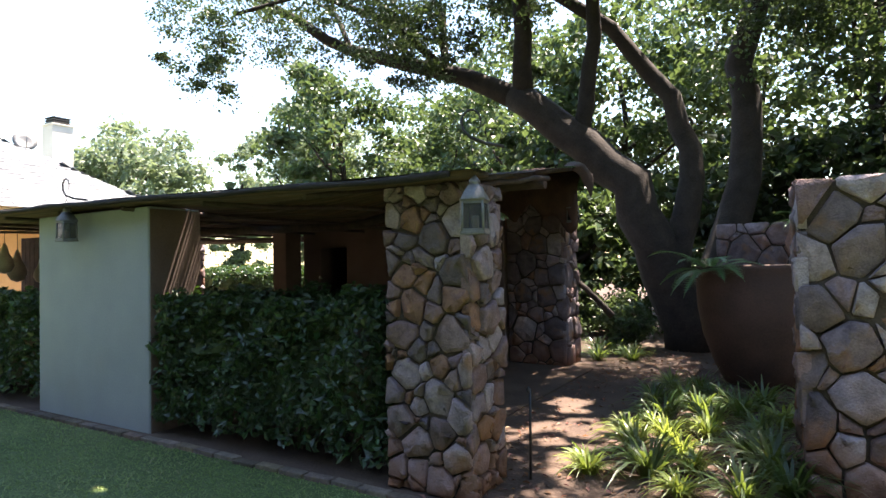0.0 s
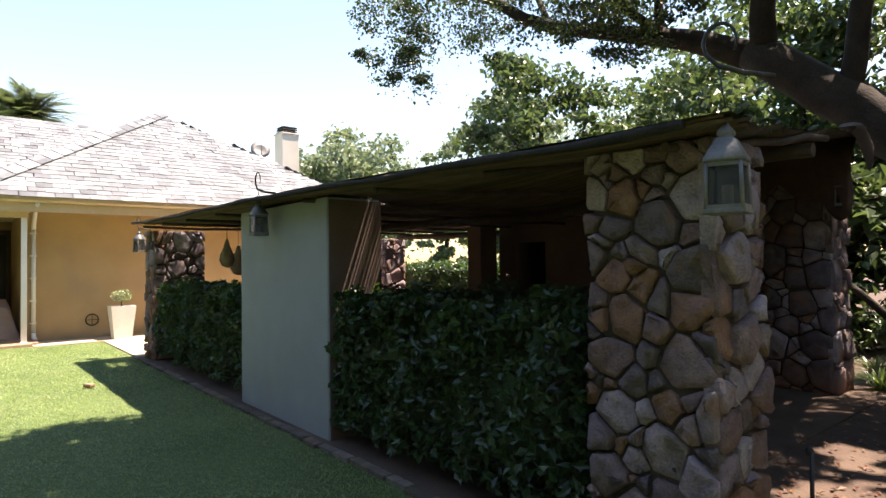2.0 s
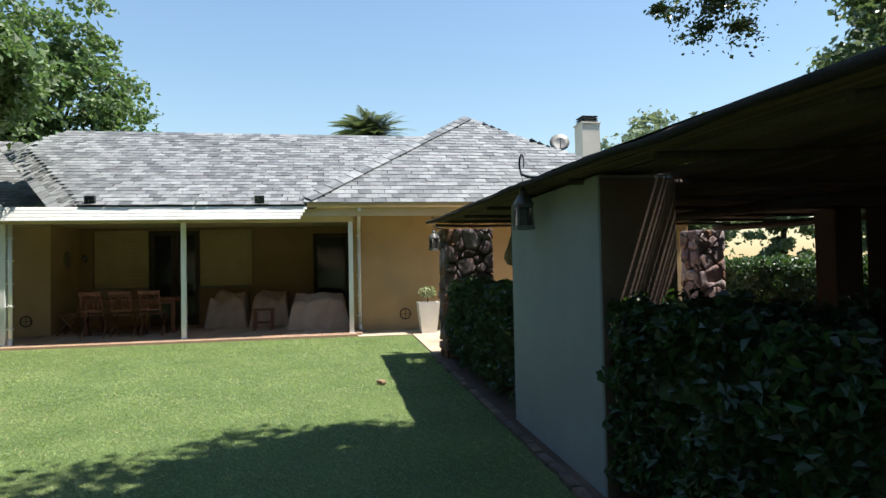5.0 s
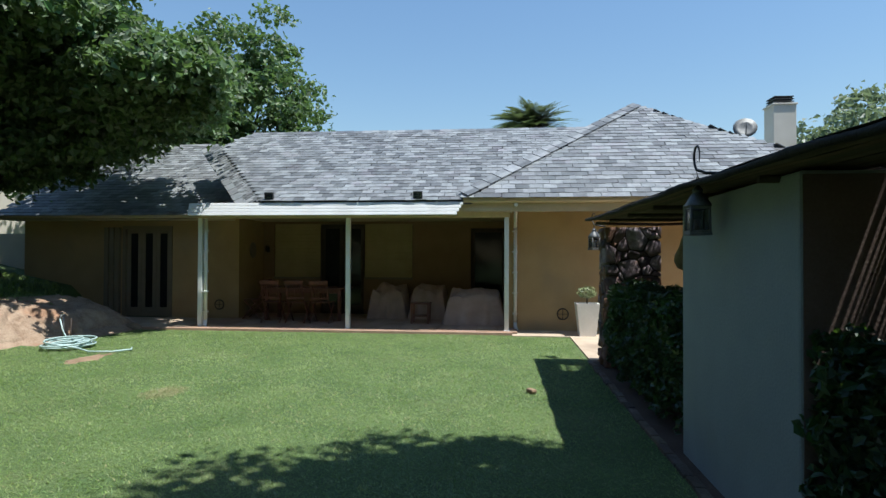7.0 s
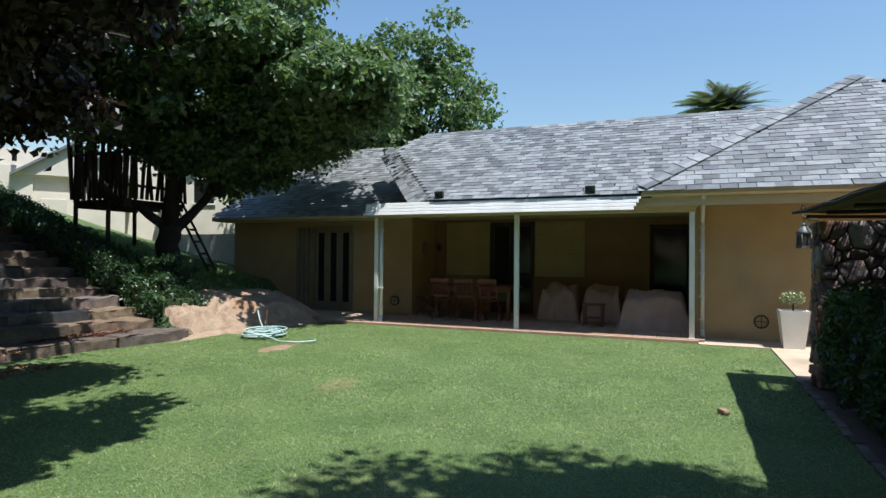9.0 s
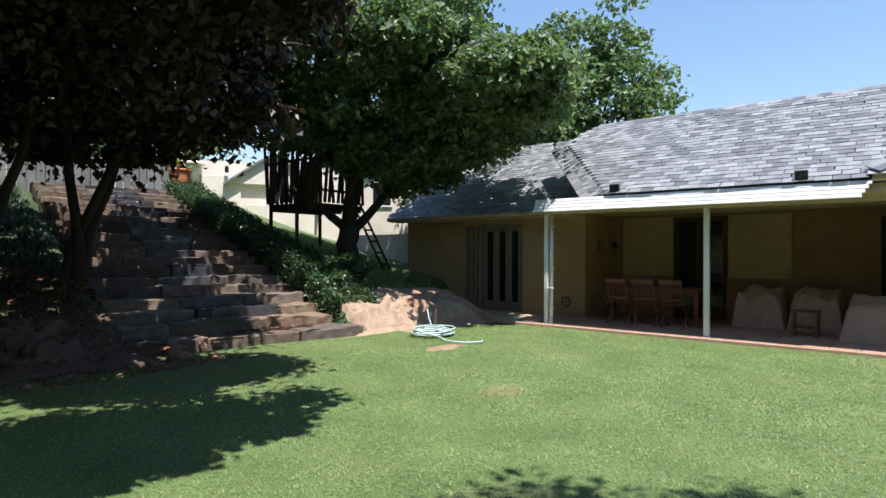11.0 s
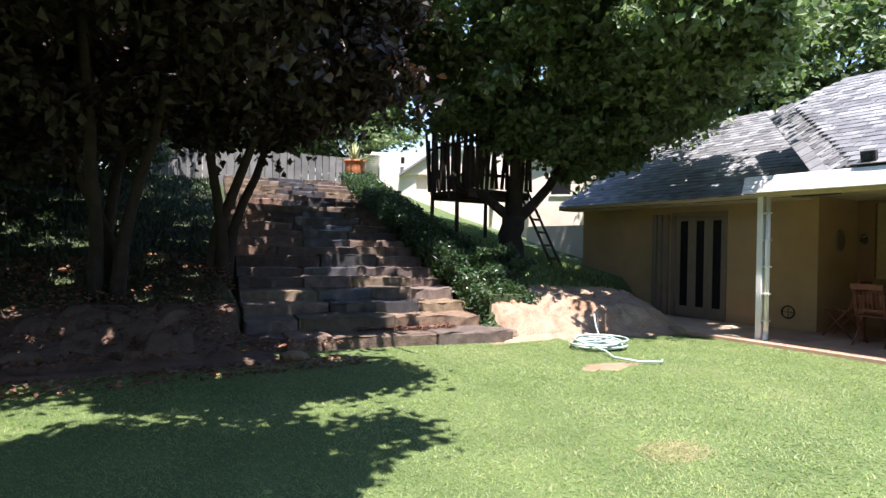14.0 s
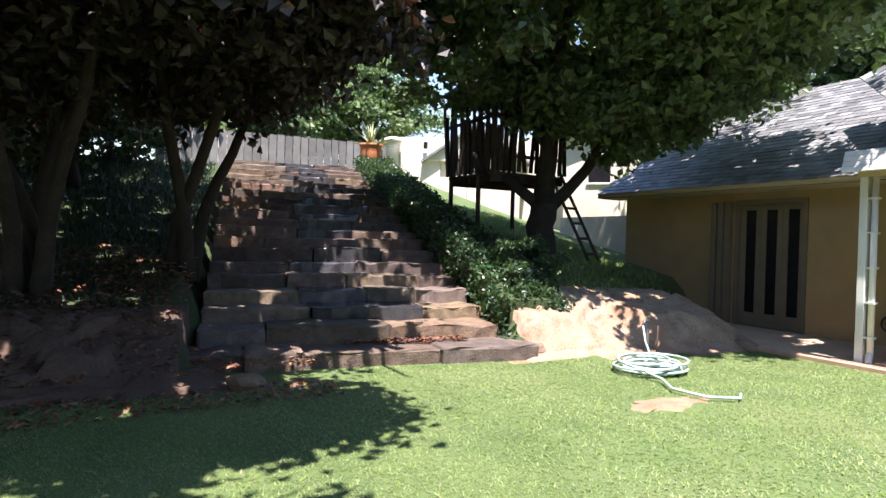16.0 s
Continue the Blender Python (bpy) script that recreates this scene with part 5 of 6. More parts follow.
part("hoop", tube(bmesh.new(), [(0.11 * math.cos(a), 0.11 * math.sin(a), 0) for a in np.linspace(0, 6.283, 25)], 0.012, 6), M_IRON, ring)
part("bar", tube(bmesh.new(), [(-0.11, 0, 0), (0.11, 0, 0)], 0.006, 5), M_IRON, ring)
part("bar", tube(bmesh.new(), [(0, -0.11, 0), (0, 0.11, 0)], 0.006, 5), M_IRON, ring)
copy_thing(ring, pose(-14.84, -4.47, 0.37, 0, 90, 0))

# ---- stone stair up the bank ----
stair = thing("garden_stair", "broad uneven stone garden stair climbing the bank", "stair", kind="structure")
for i in range(STEPS):
    z = (i + 1) * RISE
    w0, w1 = (-0.1 if i else -0.25), (STAIR_W if i else 3.75)
    w = w0
    while w < w1 - 0.05:
        L = min(rng.uniform(0.6, 1.6), w1 - w)
        if w1 - w - L < 0.25:
            L = w1 - w
        d = RUN + 0.12
        h = RISE + 0.12
        bm = bmesh.new()
        box(bm, 0.006, L - 0.006, -0.02 + rng.normal() * 0.032, d, -h, rng.normal() * 0.014)
        bmesh.ops.subdivide_edges(bm, edges=[e for e in bm.edges if abs(e.verts[0].co.x - e.verts[1].co.x) > L * 0.5], cuts=5)
        bmesh.ops.bevel(bm, geom=[e for e in bm.edges if e.calc_face_angle(0) > 0.8], offset=0.022, segments=2, profile=0.6, affect="EDGES")
        for q in bm.verts:
            q.co += Vector(rng.normal(size=3) * 0.009) + Vector((0, 0.05, 0.02)) * noise.noise(Vector((w + q.co.x, i, 0)) * 3.1)
        o = STAIR + ACROSS * w + UP * (i * RUN) + Vector((0, 0, z))
        part("step_stone", bm, M_STEP_BLUE if 1.5 < w + L / 2 < 2.3 and i > 1 else M_STEP, stair, at=face(o, ACROSS, UP, (0, 0, 1)))
        w += L


def boulder(x, y, z, r, squash, label):
    bm = bmesh.new()
    bmesh.ops.create_icosphere(bm, subdivisions=3, radius=1)
    off = Vector(rng.uniform(0, 50, 3))
    for q in bm.verts:
        n1 = noise.noise(q.co * 0.9 + off) * 0.35 + noise.noise(q.co * 2.6 + off) * 0.14
        q.co *= 1 + n1
        q.co = Vector((q.co.x * r, q.co.y * r * rng.uniform(0.98, 1.02), q.co.z * r * squash))
    for fc in bm.faces:
        fc.smooth = False
    ob = part("rock", bm, M_SAND if "sandy" in label else M_ROCK, at=pose(x, y, z, rng.normal() * 6, rng.normal() * 6, rng.uniform(0, 360)))
    tagged(ob, label, "rock", "bank rocks")


def rocky_bank(name, a, b, depth, material, label, seed, cells, size, relief, front=0.2):
    """A low bank of worn bedded rock between a and b: rounded plates with cracks, sloping up and away."""
    a, b = Vector(a), Vector(b)
    along = (b - a).normalized()
    back = Vector((along.y, -along.x, 0))
    if back.y > 0:
        back = -back
    bm = bmesh.new()
    g = {}
    for i in range(cells[0] + 1):
        for j in range(cells[1] + 1):
            u, v = i / cells[0], j / cells[1]
            p = a.lerp(b, u) + back * depth * v
            q = Vector((p.x * 1.1 + seed, p.y * 1.1, seed))
            bend = 0.35 * noise.noise(q * 1.5)
            far, spots = noise.voronoi(Vector((p.x / size + bend, p.y / size * 1.3 - bend, seed)))
            plate = float(smooth((far[1] - far[0]) / 0.14))
            step = noise.cell(spots[0] * 7.3)
            end = float(smooth(u / 0.06) * smooth((1 - u) / 0.12)) + 0.0
            lip = float(smooth(v / front) * smooth((1 - v) / 0.35)) * end
            z = terrain(p.x, p.y) + (0.05 if 0 < j < cells[1] else -0.08) * min(1.0, 6 * end) + lip * relief * (0.3 + 0.42 * plate + 0.6 * step + 0.7 * noise.noise(q) + 0.25 * noise.noise(q * 4) + 0.12 * noise.noise(q * 11))
            jog = back * (0.16 * noise.noise(q * 1.3) + 0.04 * noise.noise(q * 6))
            g[i, j] = bm.verts.new(p + jog + Vector((0, 0, z)))
    for i in range(cells[0]):
        for j in range(cells[1]):
            bm.faces.new((g[i, j], g[i + 1, j], g[i + 1, j + 1], g[i, j + 1])).smooth = True
    rim = [g[i, 0] for i in range(cells[0] + 1)] + [g[cells[0], j] for j in range(1, cells[1] + 1)] + [g[i, cells[1]] for i in range(cells[0] - 1, -1, -1)] + [g[0, j] for j in range(cells[1] - 1, 0, -1)]
    low = [bm.verts.new((q.co.x, q.co.y, -0.25)) for q in rim]
    for i in range(len(rim)):
        j = (i + 1) % len(rim)
        bm.faces.new((rim[i], low[i], low[j], rim[j]))
    bm.faces.new(low)
    ob = part(name, bm, material)
    return tagged(ob, label, "rock bank", kind="structure")


rocky_bank("ground_rock_mound", (-9.5, -5.92, 0), (-13.4, -5.4, 0), 1.7, M_MOUND, "sunlit sandy rock mound at the foot of the slope", 3.0, (150, 60), 0.5, 0.1)
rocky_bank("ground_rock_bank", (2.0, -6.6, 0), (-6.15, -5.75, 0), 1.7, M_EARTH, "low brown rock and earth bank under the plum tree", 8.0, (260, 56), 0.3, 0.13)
for x, y, z, r in ((-9.75, -6.15, 0.08, 0.2), (-12.9, -5.35, 0.03, 0.16), (-6.3, -5.85, 0.04, 0.17)):
    boulder(x, y, z, r, 0.6, "small brown rock lying at the edge of the lawn")
leaves("fallen_leaves", np.array([STAIR + ACROSS * a + UP * b + Vector((0, 0, RISE + 0.012 + 0.03 * random.random())) for a, b in zip(rng.uniform(1.5, 3.0, 420), rng.uniform(0.35, 0.56, 420))]), 0.06, M_LITTER, None, 2.0, 0.6)
tagged(bpy.data.objects["fallen_leaves"], "red-brown fallen leaves caught on the lowest step", "leaf litter", kind="stuff")
leaves("bank_leaves", np.array([(x, y, terrain(x, y) + (0.03 if y > -5.9 else 0.16)) for x, y in zip(rng.uniform(-7, 0, 7000), rng.uniform(-9.5, -5.2, 7000))]), 0.07, M_LITTER, None, 2.0, 0.6)
tagged(bpy.data.objects["bank_leaves"], "dry fallen leaves on the shaded bank", "leaf litter", kind="stuff")

# sandy patch, tap and hose
bm = bmesh.new()
rim = [bm.verts.new((-9.55 + (0.55 + 0.3 * noise.noise(Vector((2 * math.cos(a), 2 * math.sin(a), 1)))) * math.cos(a), -3.85 + (0.2 + 0.14 * noise.noise(Vector((3 * math.cos(a), 3 * math.sin(a), 5)))) * math.sin(a), -0.002)) for a in np.linspace(0, 6.283, 29)[:-1]]
mid = bm.verts.new((-9.55, -3.85, 0.012))
for i in range(28):
    bm.faces.new((rim[i], rim[(i + 1) % 28], mid)).smooth = True
solid("ground_sand_patch", bm, M_SAND, "bare sandy patch in the lawn", "ground")
tap = thing("garden_tap", "brass garden tap on a short standpipe", "garden tap", pose(-10.95, -5.35, 0))
part("standpipe", tube(bmesh.new(), [(0, 0, -0.05), (0.01, 0, 0.5)], 0.018, 8), M_ZINC, tap)
part("spout", tube(bmesh.new(), [(0, 0, 0.48), (0.08, 0.02, 0.49), (0.12, 0.03, 0.43)], 0.013, 8), M_ZINC, tap)
part("handle", boxm(-0.04, 0.04, -0.008, 0.008, 0.52, 0.535), M_ZINC, tap)
part("stake", tube(bmesh.new(), [(-0.1, 0.05, -0.05), (-0.12, 0.05, 0.42)], 0.012, 6), M_TIMBER, tap)
pts = []
for k in range(11 * 16):
    a = k / 16 * 2 * math.pi
    r = 0.32 + 0.07 * math.sin(a * 0.37) + 0.02 * math.sin(a * 1.7)
    pts.append((-10.45 + r * math.cos(a) + 0.06 * math.sin(a * 0.21), -4.85 + r * 0.9 * math.sin(a), 0.045 + 0.011 * (k / 16) * (0.6 + 0.4 * math.sin(a * 0.5))))
pts += [(-10.1, -4.4, 0.05), (-9.9, -4.1, 0.04), (-9.95, -3.75, 0.04), (-10.2, -3.6, 0.04), (-10.35, -3.7, 0.04)]
hose = thing("garden_hose", "pale green garden hose coiled on the grass", "garden hose")
part("coil", tube(bmesh.new(), pts, 0.014, 6), M_HOSE, hose)
part("feed", tube(bmesh.new(), [(-10.83, -5.32, 0.43), (-10.8, -5.25, 0.25), (-10.75, -5.1, 0.06), (-10.6, -4.95, 0.05)], 0.012, 6), M_HOSE, hose)
pebble = part("pebble", boxm(-0.06, 0.06, -0.035, 0.035, 0, 0.045, 0.018), M_SAND, at=pose(-8.03, 2.53, 0.01, 0, 0, 30))
tagged(pebble, "pale stone lying on the lawn", "stone")
# ---- trees ----
def flecked(crown):
    """Opens small gaps between the leaves over the bank and the stair, so that flecks of sun come through."""
    spot = crown[:, :2] - crown[:, 2][:, None] * np.array((SUN.x / SUN.z, SUN.y / SUN.z))
    keep = np.ones(len(crown), bool)
    near = np.nonzero((spot[:, 1] < -5.3) & (spot[:, 1] > -22) & (spot[:, 0] > -16) & (spot[:, 0] < 1))[0]
    for i in near:
        x, y = spot[i]
        st, w = sw(x, y)
        gap = noise.noise(Vector((x * 2.1, y * 2.1, 1.5))) + 0.75 * noise.noise(Vector((x * 6.5, y * 5.0, 7)))
        bare = 0.5
        if w > 1.9 and w < 4.2:
            bare = 0.12 if st < 5 else 0.3
        if st > 9.6 and -0.3 < w < 5:
            bare = -0.7
        keep[i] = gap < bare
    return crown[keep]


def tree(label, base, stems, crown, material, leaf, group="", name="tree"):
    """stems: lists of points with radii; crown: places of the leaves."""
    root = thing(name, label, "tree", group=group)
    for i, (pts, r0, r1) in enumerate(stems):
        n = len(pts)
        fine = []
        for a, b in zip(pts, pts[1:]):
            for k in range(3):
                fine.append(Vector(a).lerp(Vector(b), k / 3) + Vector(rng.normal(size=3) * r0 * 0.10))
        fine.append(Vector(pts[-1]))
        rad = [r0 + (r1 - r0) * (k / (len(fine) - 1)) ** 0.8 for k in range(len(fine))]
        part("trunk" if i == 0 else "limb", tube(bmesh.new(), fine, rad, 10 if r0 > 0.1 else 6), M_BARK, root)
    if np.ndim(leaf) == 0:
        crown = flecked(crown)
    leaves("crown", crown, leaf, material, root, slim=0.72)
    return root


# the great tree behind the pergola, its main limb reaching over the reed roof
oak_stems = [
    ([(-1.0, 10.4, -0.2), (-1.35, 10.3, 1.2), (-1.9, 10.1, 2.55), (-2.87, 9.9, 3.5), (-3.66, 9.8, 4.2)], 0.42, 0.24),
    ([(-3.66, 9.8, 4.2), (-5.0, 9.8, 4.88), (-6.8, 9.3, 5.45), (-7.9, 8.6, 6.2), (-8.6, 7.8, 6.7)], 0.2, 0.05),
    ([(-3.5, 9.8, 4.1), (-3.3, 9.3, 5.6), (-3.4, 8.6, 7.4), (-3.2, 7.8, 9)], 0.18, 0.07),
    ([(-2.6, 9.95, 3.3), (-2.35, 10.0, 5.0), (-2.3, 9.6, 7.2), (-2.0, 9.0, 9.2)], 0.15, 0.07),
    ([(-1.3, 10.3, 1.0), (-1.0, 10.5, 2.6), (-1.3, 10.7, 4.0), (-2.2, 10.6, 5.3), (-3.4, 10.2, 6.2)], 0.24, 0.09),
    ([(-0.9, 10.5, 0.6), (-0.3, 11.2, 2.6), (-0.35, 11.4, 4.6), (0.3, 11.6, 7.0), (0.7, 11, 9.5)], 0.3, 0.14),
    ([(-5.0, 9.8, 4.9), (-5.6, 9.0, 5.6), (-6.4, 7.8, 5.9), (-7.2, 6.9, 5.4)], 0.08, 0.03),
    ([(-5.0, 9.8, 4.9), (-5.1, 9.9, 6.0), (-5.9, 9.8, 7.2)], 0.09, 0.03),
    ([(-6.8, 9.3, 5.45), (-7.4, 9.6, 6.4), (-8.3, 10.0, 7.0)], 0.07, 0.025),
    ([(-3.4, 8.6, 7.4), (-3.6, 6.4, 7.6), (-3.9, 4.2, 7.4), (-3.9, 2.6, 7.0)], 0.1, 0.03),
    ([(-2.0, 9.0, 9.2), (-1.2, 6.5, 8.6), (-0.6, 4.0, 8.0), (-0.4, 2.0, 7.6)], 0.1, 0.03),
    ([(-1.9, 9.0, 0.6), (-2.2, 8.8, 1.0), (-2.9, 9.2, 1.5)], 0.05, 0.03),
]
oak_leaf = np.concatenate([
    crown_points((-1.5, 8.4, 8.8), (5.6, 4.6, 2.2), 150, 150, 0.42, 0.1),
    crown_points((-7.5, 7.7, 5.9), (1.9, 1.8, 1.3), 60, 70, 0.17, 0.0),
    crown_points((-6.4, 9.2, 6.6), (2.4, 1.9, 1.6), 56, 80, 0.2, 0.0),
    crown_points((-7.75, 6.85, 4.8), (0.7, 0.7, 0.9), 20, 70, 0.12, 0.0),
    crown_points((-4.2, 10.2, 6.4), (2.6, 1.4, 1.3), 40, 90, 0.26, 0.1),
    crown_points((-5.2, 9.4, 5.6), (2.0, 0.8, 0.9), 26, 60, 0.16, 0.0),
    crown_points((-5.4, 8.8, 4.95), (1.4, 1.1, 0.5), 34, 70, 0.17, 0.0),
    crown_points((-4.6, 7.6, 5.4), (1.5, 0.9, 0.7), 30, 60, 0.17, 0.0),
    crown_points((-2.6, 8.6, 5.6), (1.4, 0.9, 0.8), 24, 60, 0.17, 0.0),
    crown_points((0.6, 10.6, 5.2), (1.8, 1.0, 1.3), 34, 60, 0.2, 0.0),
    crown_points((-2.4, 5.0, 7.2), (3.4, 2.8, 0.9), 120, 190, 0.36, 0.05),
    crown_points((-3.3, 3.6, 7.2), (1.5, 1.4, 0.5), 60, 170, 0.3, 0.05),
    crown_points((-4.0, 5.0, 7.2), (1.4, 1.5, 0.6), 60, 170, 0.3, 0.05),
    crown_points((1.4, 8.9, 7.4), (3.0, 2.4, 0.8), 80, 130, 0.34, 0.05),
    crown_points((-0.4, 8.9, 7.6), (2.3, 2.3, 0.7), 90, 150, 0.34, 0.05),
    crown_points((2.0, 10.0, 6.4), (3.5, 3.0, 2.8), 46, 120, 0.4, 0.2),
])
# gaps in the crown through which the sun reaches the reed roof
drop = (oak_leaf[:, 2] - 1.95)[:, None] * np.array((SUN.x / SUN.z, SUN.y / SUN.z))
spot = oak_leaf[:, :2] - drop
for gx0, gx1, gy0, gy1 in ((-4.8, -4.0, 3.65, 4.4), (-9.9, -9.1, 3.6, 5.0), (-7.3, -6.9, 7.4, 8.2), (-12.5, -6.6, 8.7, 10.5)):
    hole = (spot[:, 0] > gx0) & (spot[:, 0] < gx1) & (spot[:, 1] > gy0) & (spot[:, 1] < gy1)
    oak_leaf, spot = oak_leaf[~hole], spot[~hole]
# the bed lies in broken sun
spot = oak_leaf[:, :2] - oak_leaf[:, 2][:, None] * np.array((SUN.x / SUN.z, SUN.y / SUN.z))
ragged = np.array([noise.noise(Vector((a * 1.6, b * 1.6, 9))) + 0.7 * noise.noise(Vector((a * 5, b * 5, 2))) for a, b in spot])
oak_leaf = oak_leaf[((spot[:, 0] + 0.9) / 1.3) ** 2 + ((spot[:, 1] - 5.3) / 1.4) ** 2 + 2.2 * ragged > 0.02]
# small gaps over the lawn
spot = oak_leaf[:, :2] - oak_leaf[:, 2][:, None] * np.array((SUN.x / SUN.z, SUN.y / SUN.z))
open_k = np.array([0.8 * noise.noise(Vector((a * 2.4, b * 2.4, 4))) + noise.noise(Vector((a * 8, b * 8, 6))) for a, b in spot])
oak_leaf = oak_leaf[(spot[:, 1] > 3.3) | (open_k < 0.56)]
tree("great spreading dark tree with leaning limbs over the pergola", (0, 0, 0), oak_stems, oak_leaf, M_OAK, np.where((oak_leaf[:, 1] < 6.6) & (oak_leaf[:, 2] > 6.2), 0.125, np.where((oak_leaf[:, 0] < -4.4) & (oak_leaf[:, 2] < 7.4), 0.064, 0.085)))


def plain_tree(label, x, y, h, r, material, leaf, clumps, per, trunk=0.16, low=0.25, group="woodland trees", z0=None):
    z0 = terrain(x, y) - 0.2 if z0 is None else z0
    top = z0 + h
    stems = [(wiggle((x, y, z0), (x + rng.normal() * 0.4, y + rng.normal() * 0.4, z0 + h * 0.75), 5, 0.12), trunk, trunk * 0.35)]
    for k in range(5):
        a = rng.uniform(0, 6.283)
        zz = z0 + h * rng.uniform(0.3, 0.6)
        stems.append((wiggle((x, y, zz), (x + r * 0.7 * math.cos(a), y + r * 0.7 * math.sin(a), zz + h * 0.2), 3, 0.1), trunk * 0.4, 0.03))
    c = (x, y, z0 + h * (low + 1) / 2)
    pts = crown_points(c, (r, r, h * (1 - low) / 2), clumps, per, r * 0.16, 0.35)
    return tree(label, (x, y, z0), stems, pts, material, leaf, group)


# woodland behind the pergola and to its side
for x, y, h, r, m, lo in ((1.5, 15, 10, 3.4, M_WOODS, 0.1), (5.5, 12, 10, 3.4, M_WOODS, 0.08), (-3.5, 17, 9, 3.2, M_WOODS, 0.1), (4.5, 17, 12, 3.6, M_WOODS, 0.1),
                          (9, 9, 11, 3.6, M_WOODS, 0.08), (8, 15, 12, 4, M_OAK, 0.1), (-8.0, 19, 9.8, 3.0, M_WOODS, 0.1), (-12.5, 24, 11, 3.8, M_WOODS, 0.1), (-10.8, 19.5, 7.6, 2.8, M_WOODS, 0.1),
                          (-1.0, 20, 13, 4, M_WOODS, 0.1), (-5.2, 15, 6.8, 2.0, M_WOODS, 0.05), (-17, 31, 11.5, 4.6, M_HAZY, 0.1), (-23, 27, 9.8, 4.4, M_HAZY, 0.1), 
                          (-23.2, 20.8, 7.9, 1.3, M_HAZY, 0.05), (-15.4, 17.4, 9.2, 2.0, M_HAZY, 0.05), (-12.2, 15.4, 8.2, 2.5, M_WOODS, 0.1),
                          (2.6, 11.6, 5.2, 1.7, M_OAK, 0.0), (-0.2, 13, 4.2, 1.8, M_OAK, 0.0), (-3.6, 12.6, 3.2, 1.5, M_WOODS, 0.0)):
    plain_tree("leafy green tree in the woodland behind the garden" if m is not M_HAZY else "pale green tree behind the pergola", x, y, h, r, m, 0.21 if y > 11.7 else 0.15, 66, 80, 0.17, lo)
plain_tree("dense round grey-green tree beyond the roof", -28, 17.6, 9.1, 4.1, M_HAZY, 0.3, 190, 75, 0.2, 0.05)
for x, y, h in ((4.0, 12.6, 9.5), (2.2, 12.4, 9), (5.2, 13.6, 10)):
    root = thing("tree", "slender dark bare-stemmed woodland tree", "tree", group="woodland trees")
    part("trunk", tube(bmesh.new(), wiggle((x, y, -0.2), (x + 0.3, y, h), 8, 0.09), list(np.linspace(0.17, 0.06, 9)), 8), M_BARK, root)
# unseen trees added on the east to hold low sky light off pier and hedge
for x, y, h, r in ((7.6, 4.2, 10, 3.4), (8.6, 0.2, 11, 3.5), (7.2, -4.0, 10, 3.3), (6.0, -8.2, 9, 3.0)):
    plain_tree("unseen dark leafy tree added beside the lawn to block sky light", x, y, h, r, M_OAK, 0.34, 60, 60, 0.2, 0.05)
# low shrubs under the trees
for x, y, r in ((-0.6, 12.2, 0.9), (1.0, 11.8, 1.0), (-2.2, 11.5, 0.7), (2.6, 10.6, 0.9), (-3.4, 11.0, 0.8), (-2.0, 9.9, 0.45), (3.2, 7.0, 0.9)):
    root = thing("shrub", "low dark green shrub under the trees", "shrub", group="undergrowth")
    part("stem", tube(bmesh.new(), [(x, y, -0.1), (x, y, r)], 0.03, 6), M_BARK, root)
    leaves("foliage", crown_points((x, y, r * 0.75), (r, r, r * 0.8), 22, 60, r * 0.2, 0.3), 0.1, M_WOODS, root)

# the tree that carries the tree house
TX, TY, TZ = -12.45, -9.35, 0.85
maple_stems = [
    ([(TX, TY, TZ - 0.4), (TX + 0.05, TY, TZ + 0.6), (TX, TY + 0.05, TZ + 1.3)], 0.3, 0.26),
    ([(TX, TY, TZ + 1.2), (TX + 0.5, TY - 0.4, TZ + 1.75), (TX + 0.95, TY - 0.75, TZ + 1.95), (TX + 1.05, TY - 0.8, TZ + 2.3)], 0.13, 0.06),
    ([(TX, TY, TZ + 1.1), (TX - 0.5, TY + 0.3, TZ + 1.7), (TX - 1.0, TY + 0.7, TZ + 2.6), (TX - 1.6, TY + 1.4, TZ + 4.2)], 0.15, 0.06),
    ([(TX, TY, TZ + 1.2), (TX - 0.05, TY + 0.1, TZ + 2.8), (TX + 0.15, TY + 0.2, TZ + 4.6), (TX, TY, TZ + 7.0)], 0.22, 0.07),
    ([(TX, TY, TZ + 1.4), (TX + 0.35, TY + 0.5, TZ + 3.0), (TX + 0.5, TY + 1.4, TZ + 5.2), (TX + 0.3, TY + 2.2, TZ + 6.5)], 0.13, 0.05),
    ([(TX, TY, TZ + 3.0), (TX + 1.2, TY + 0.8, TZ + 4.2), (TX + 2.3, TY + 1.5, TZ + 4.8)], 0.1, 0.03),
    ([(TX, TY, TZ + 3.4), (TX - 1.4, TY + 1.6, TZ + 4.0), (TX - 2.6, TY + 3.0, TZ + 4.0)], 0.1, 0.03),
]
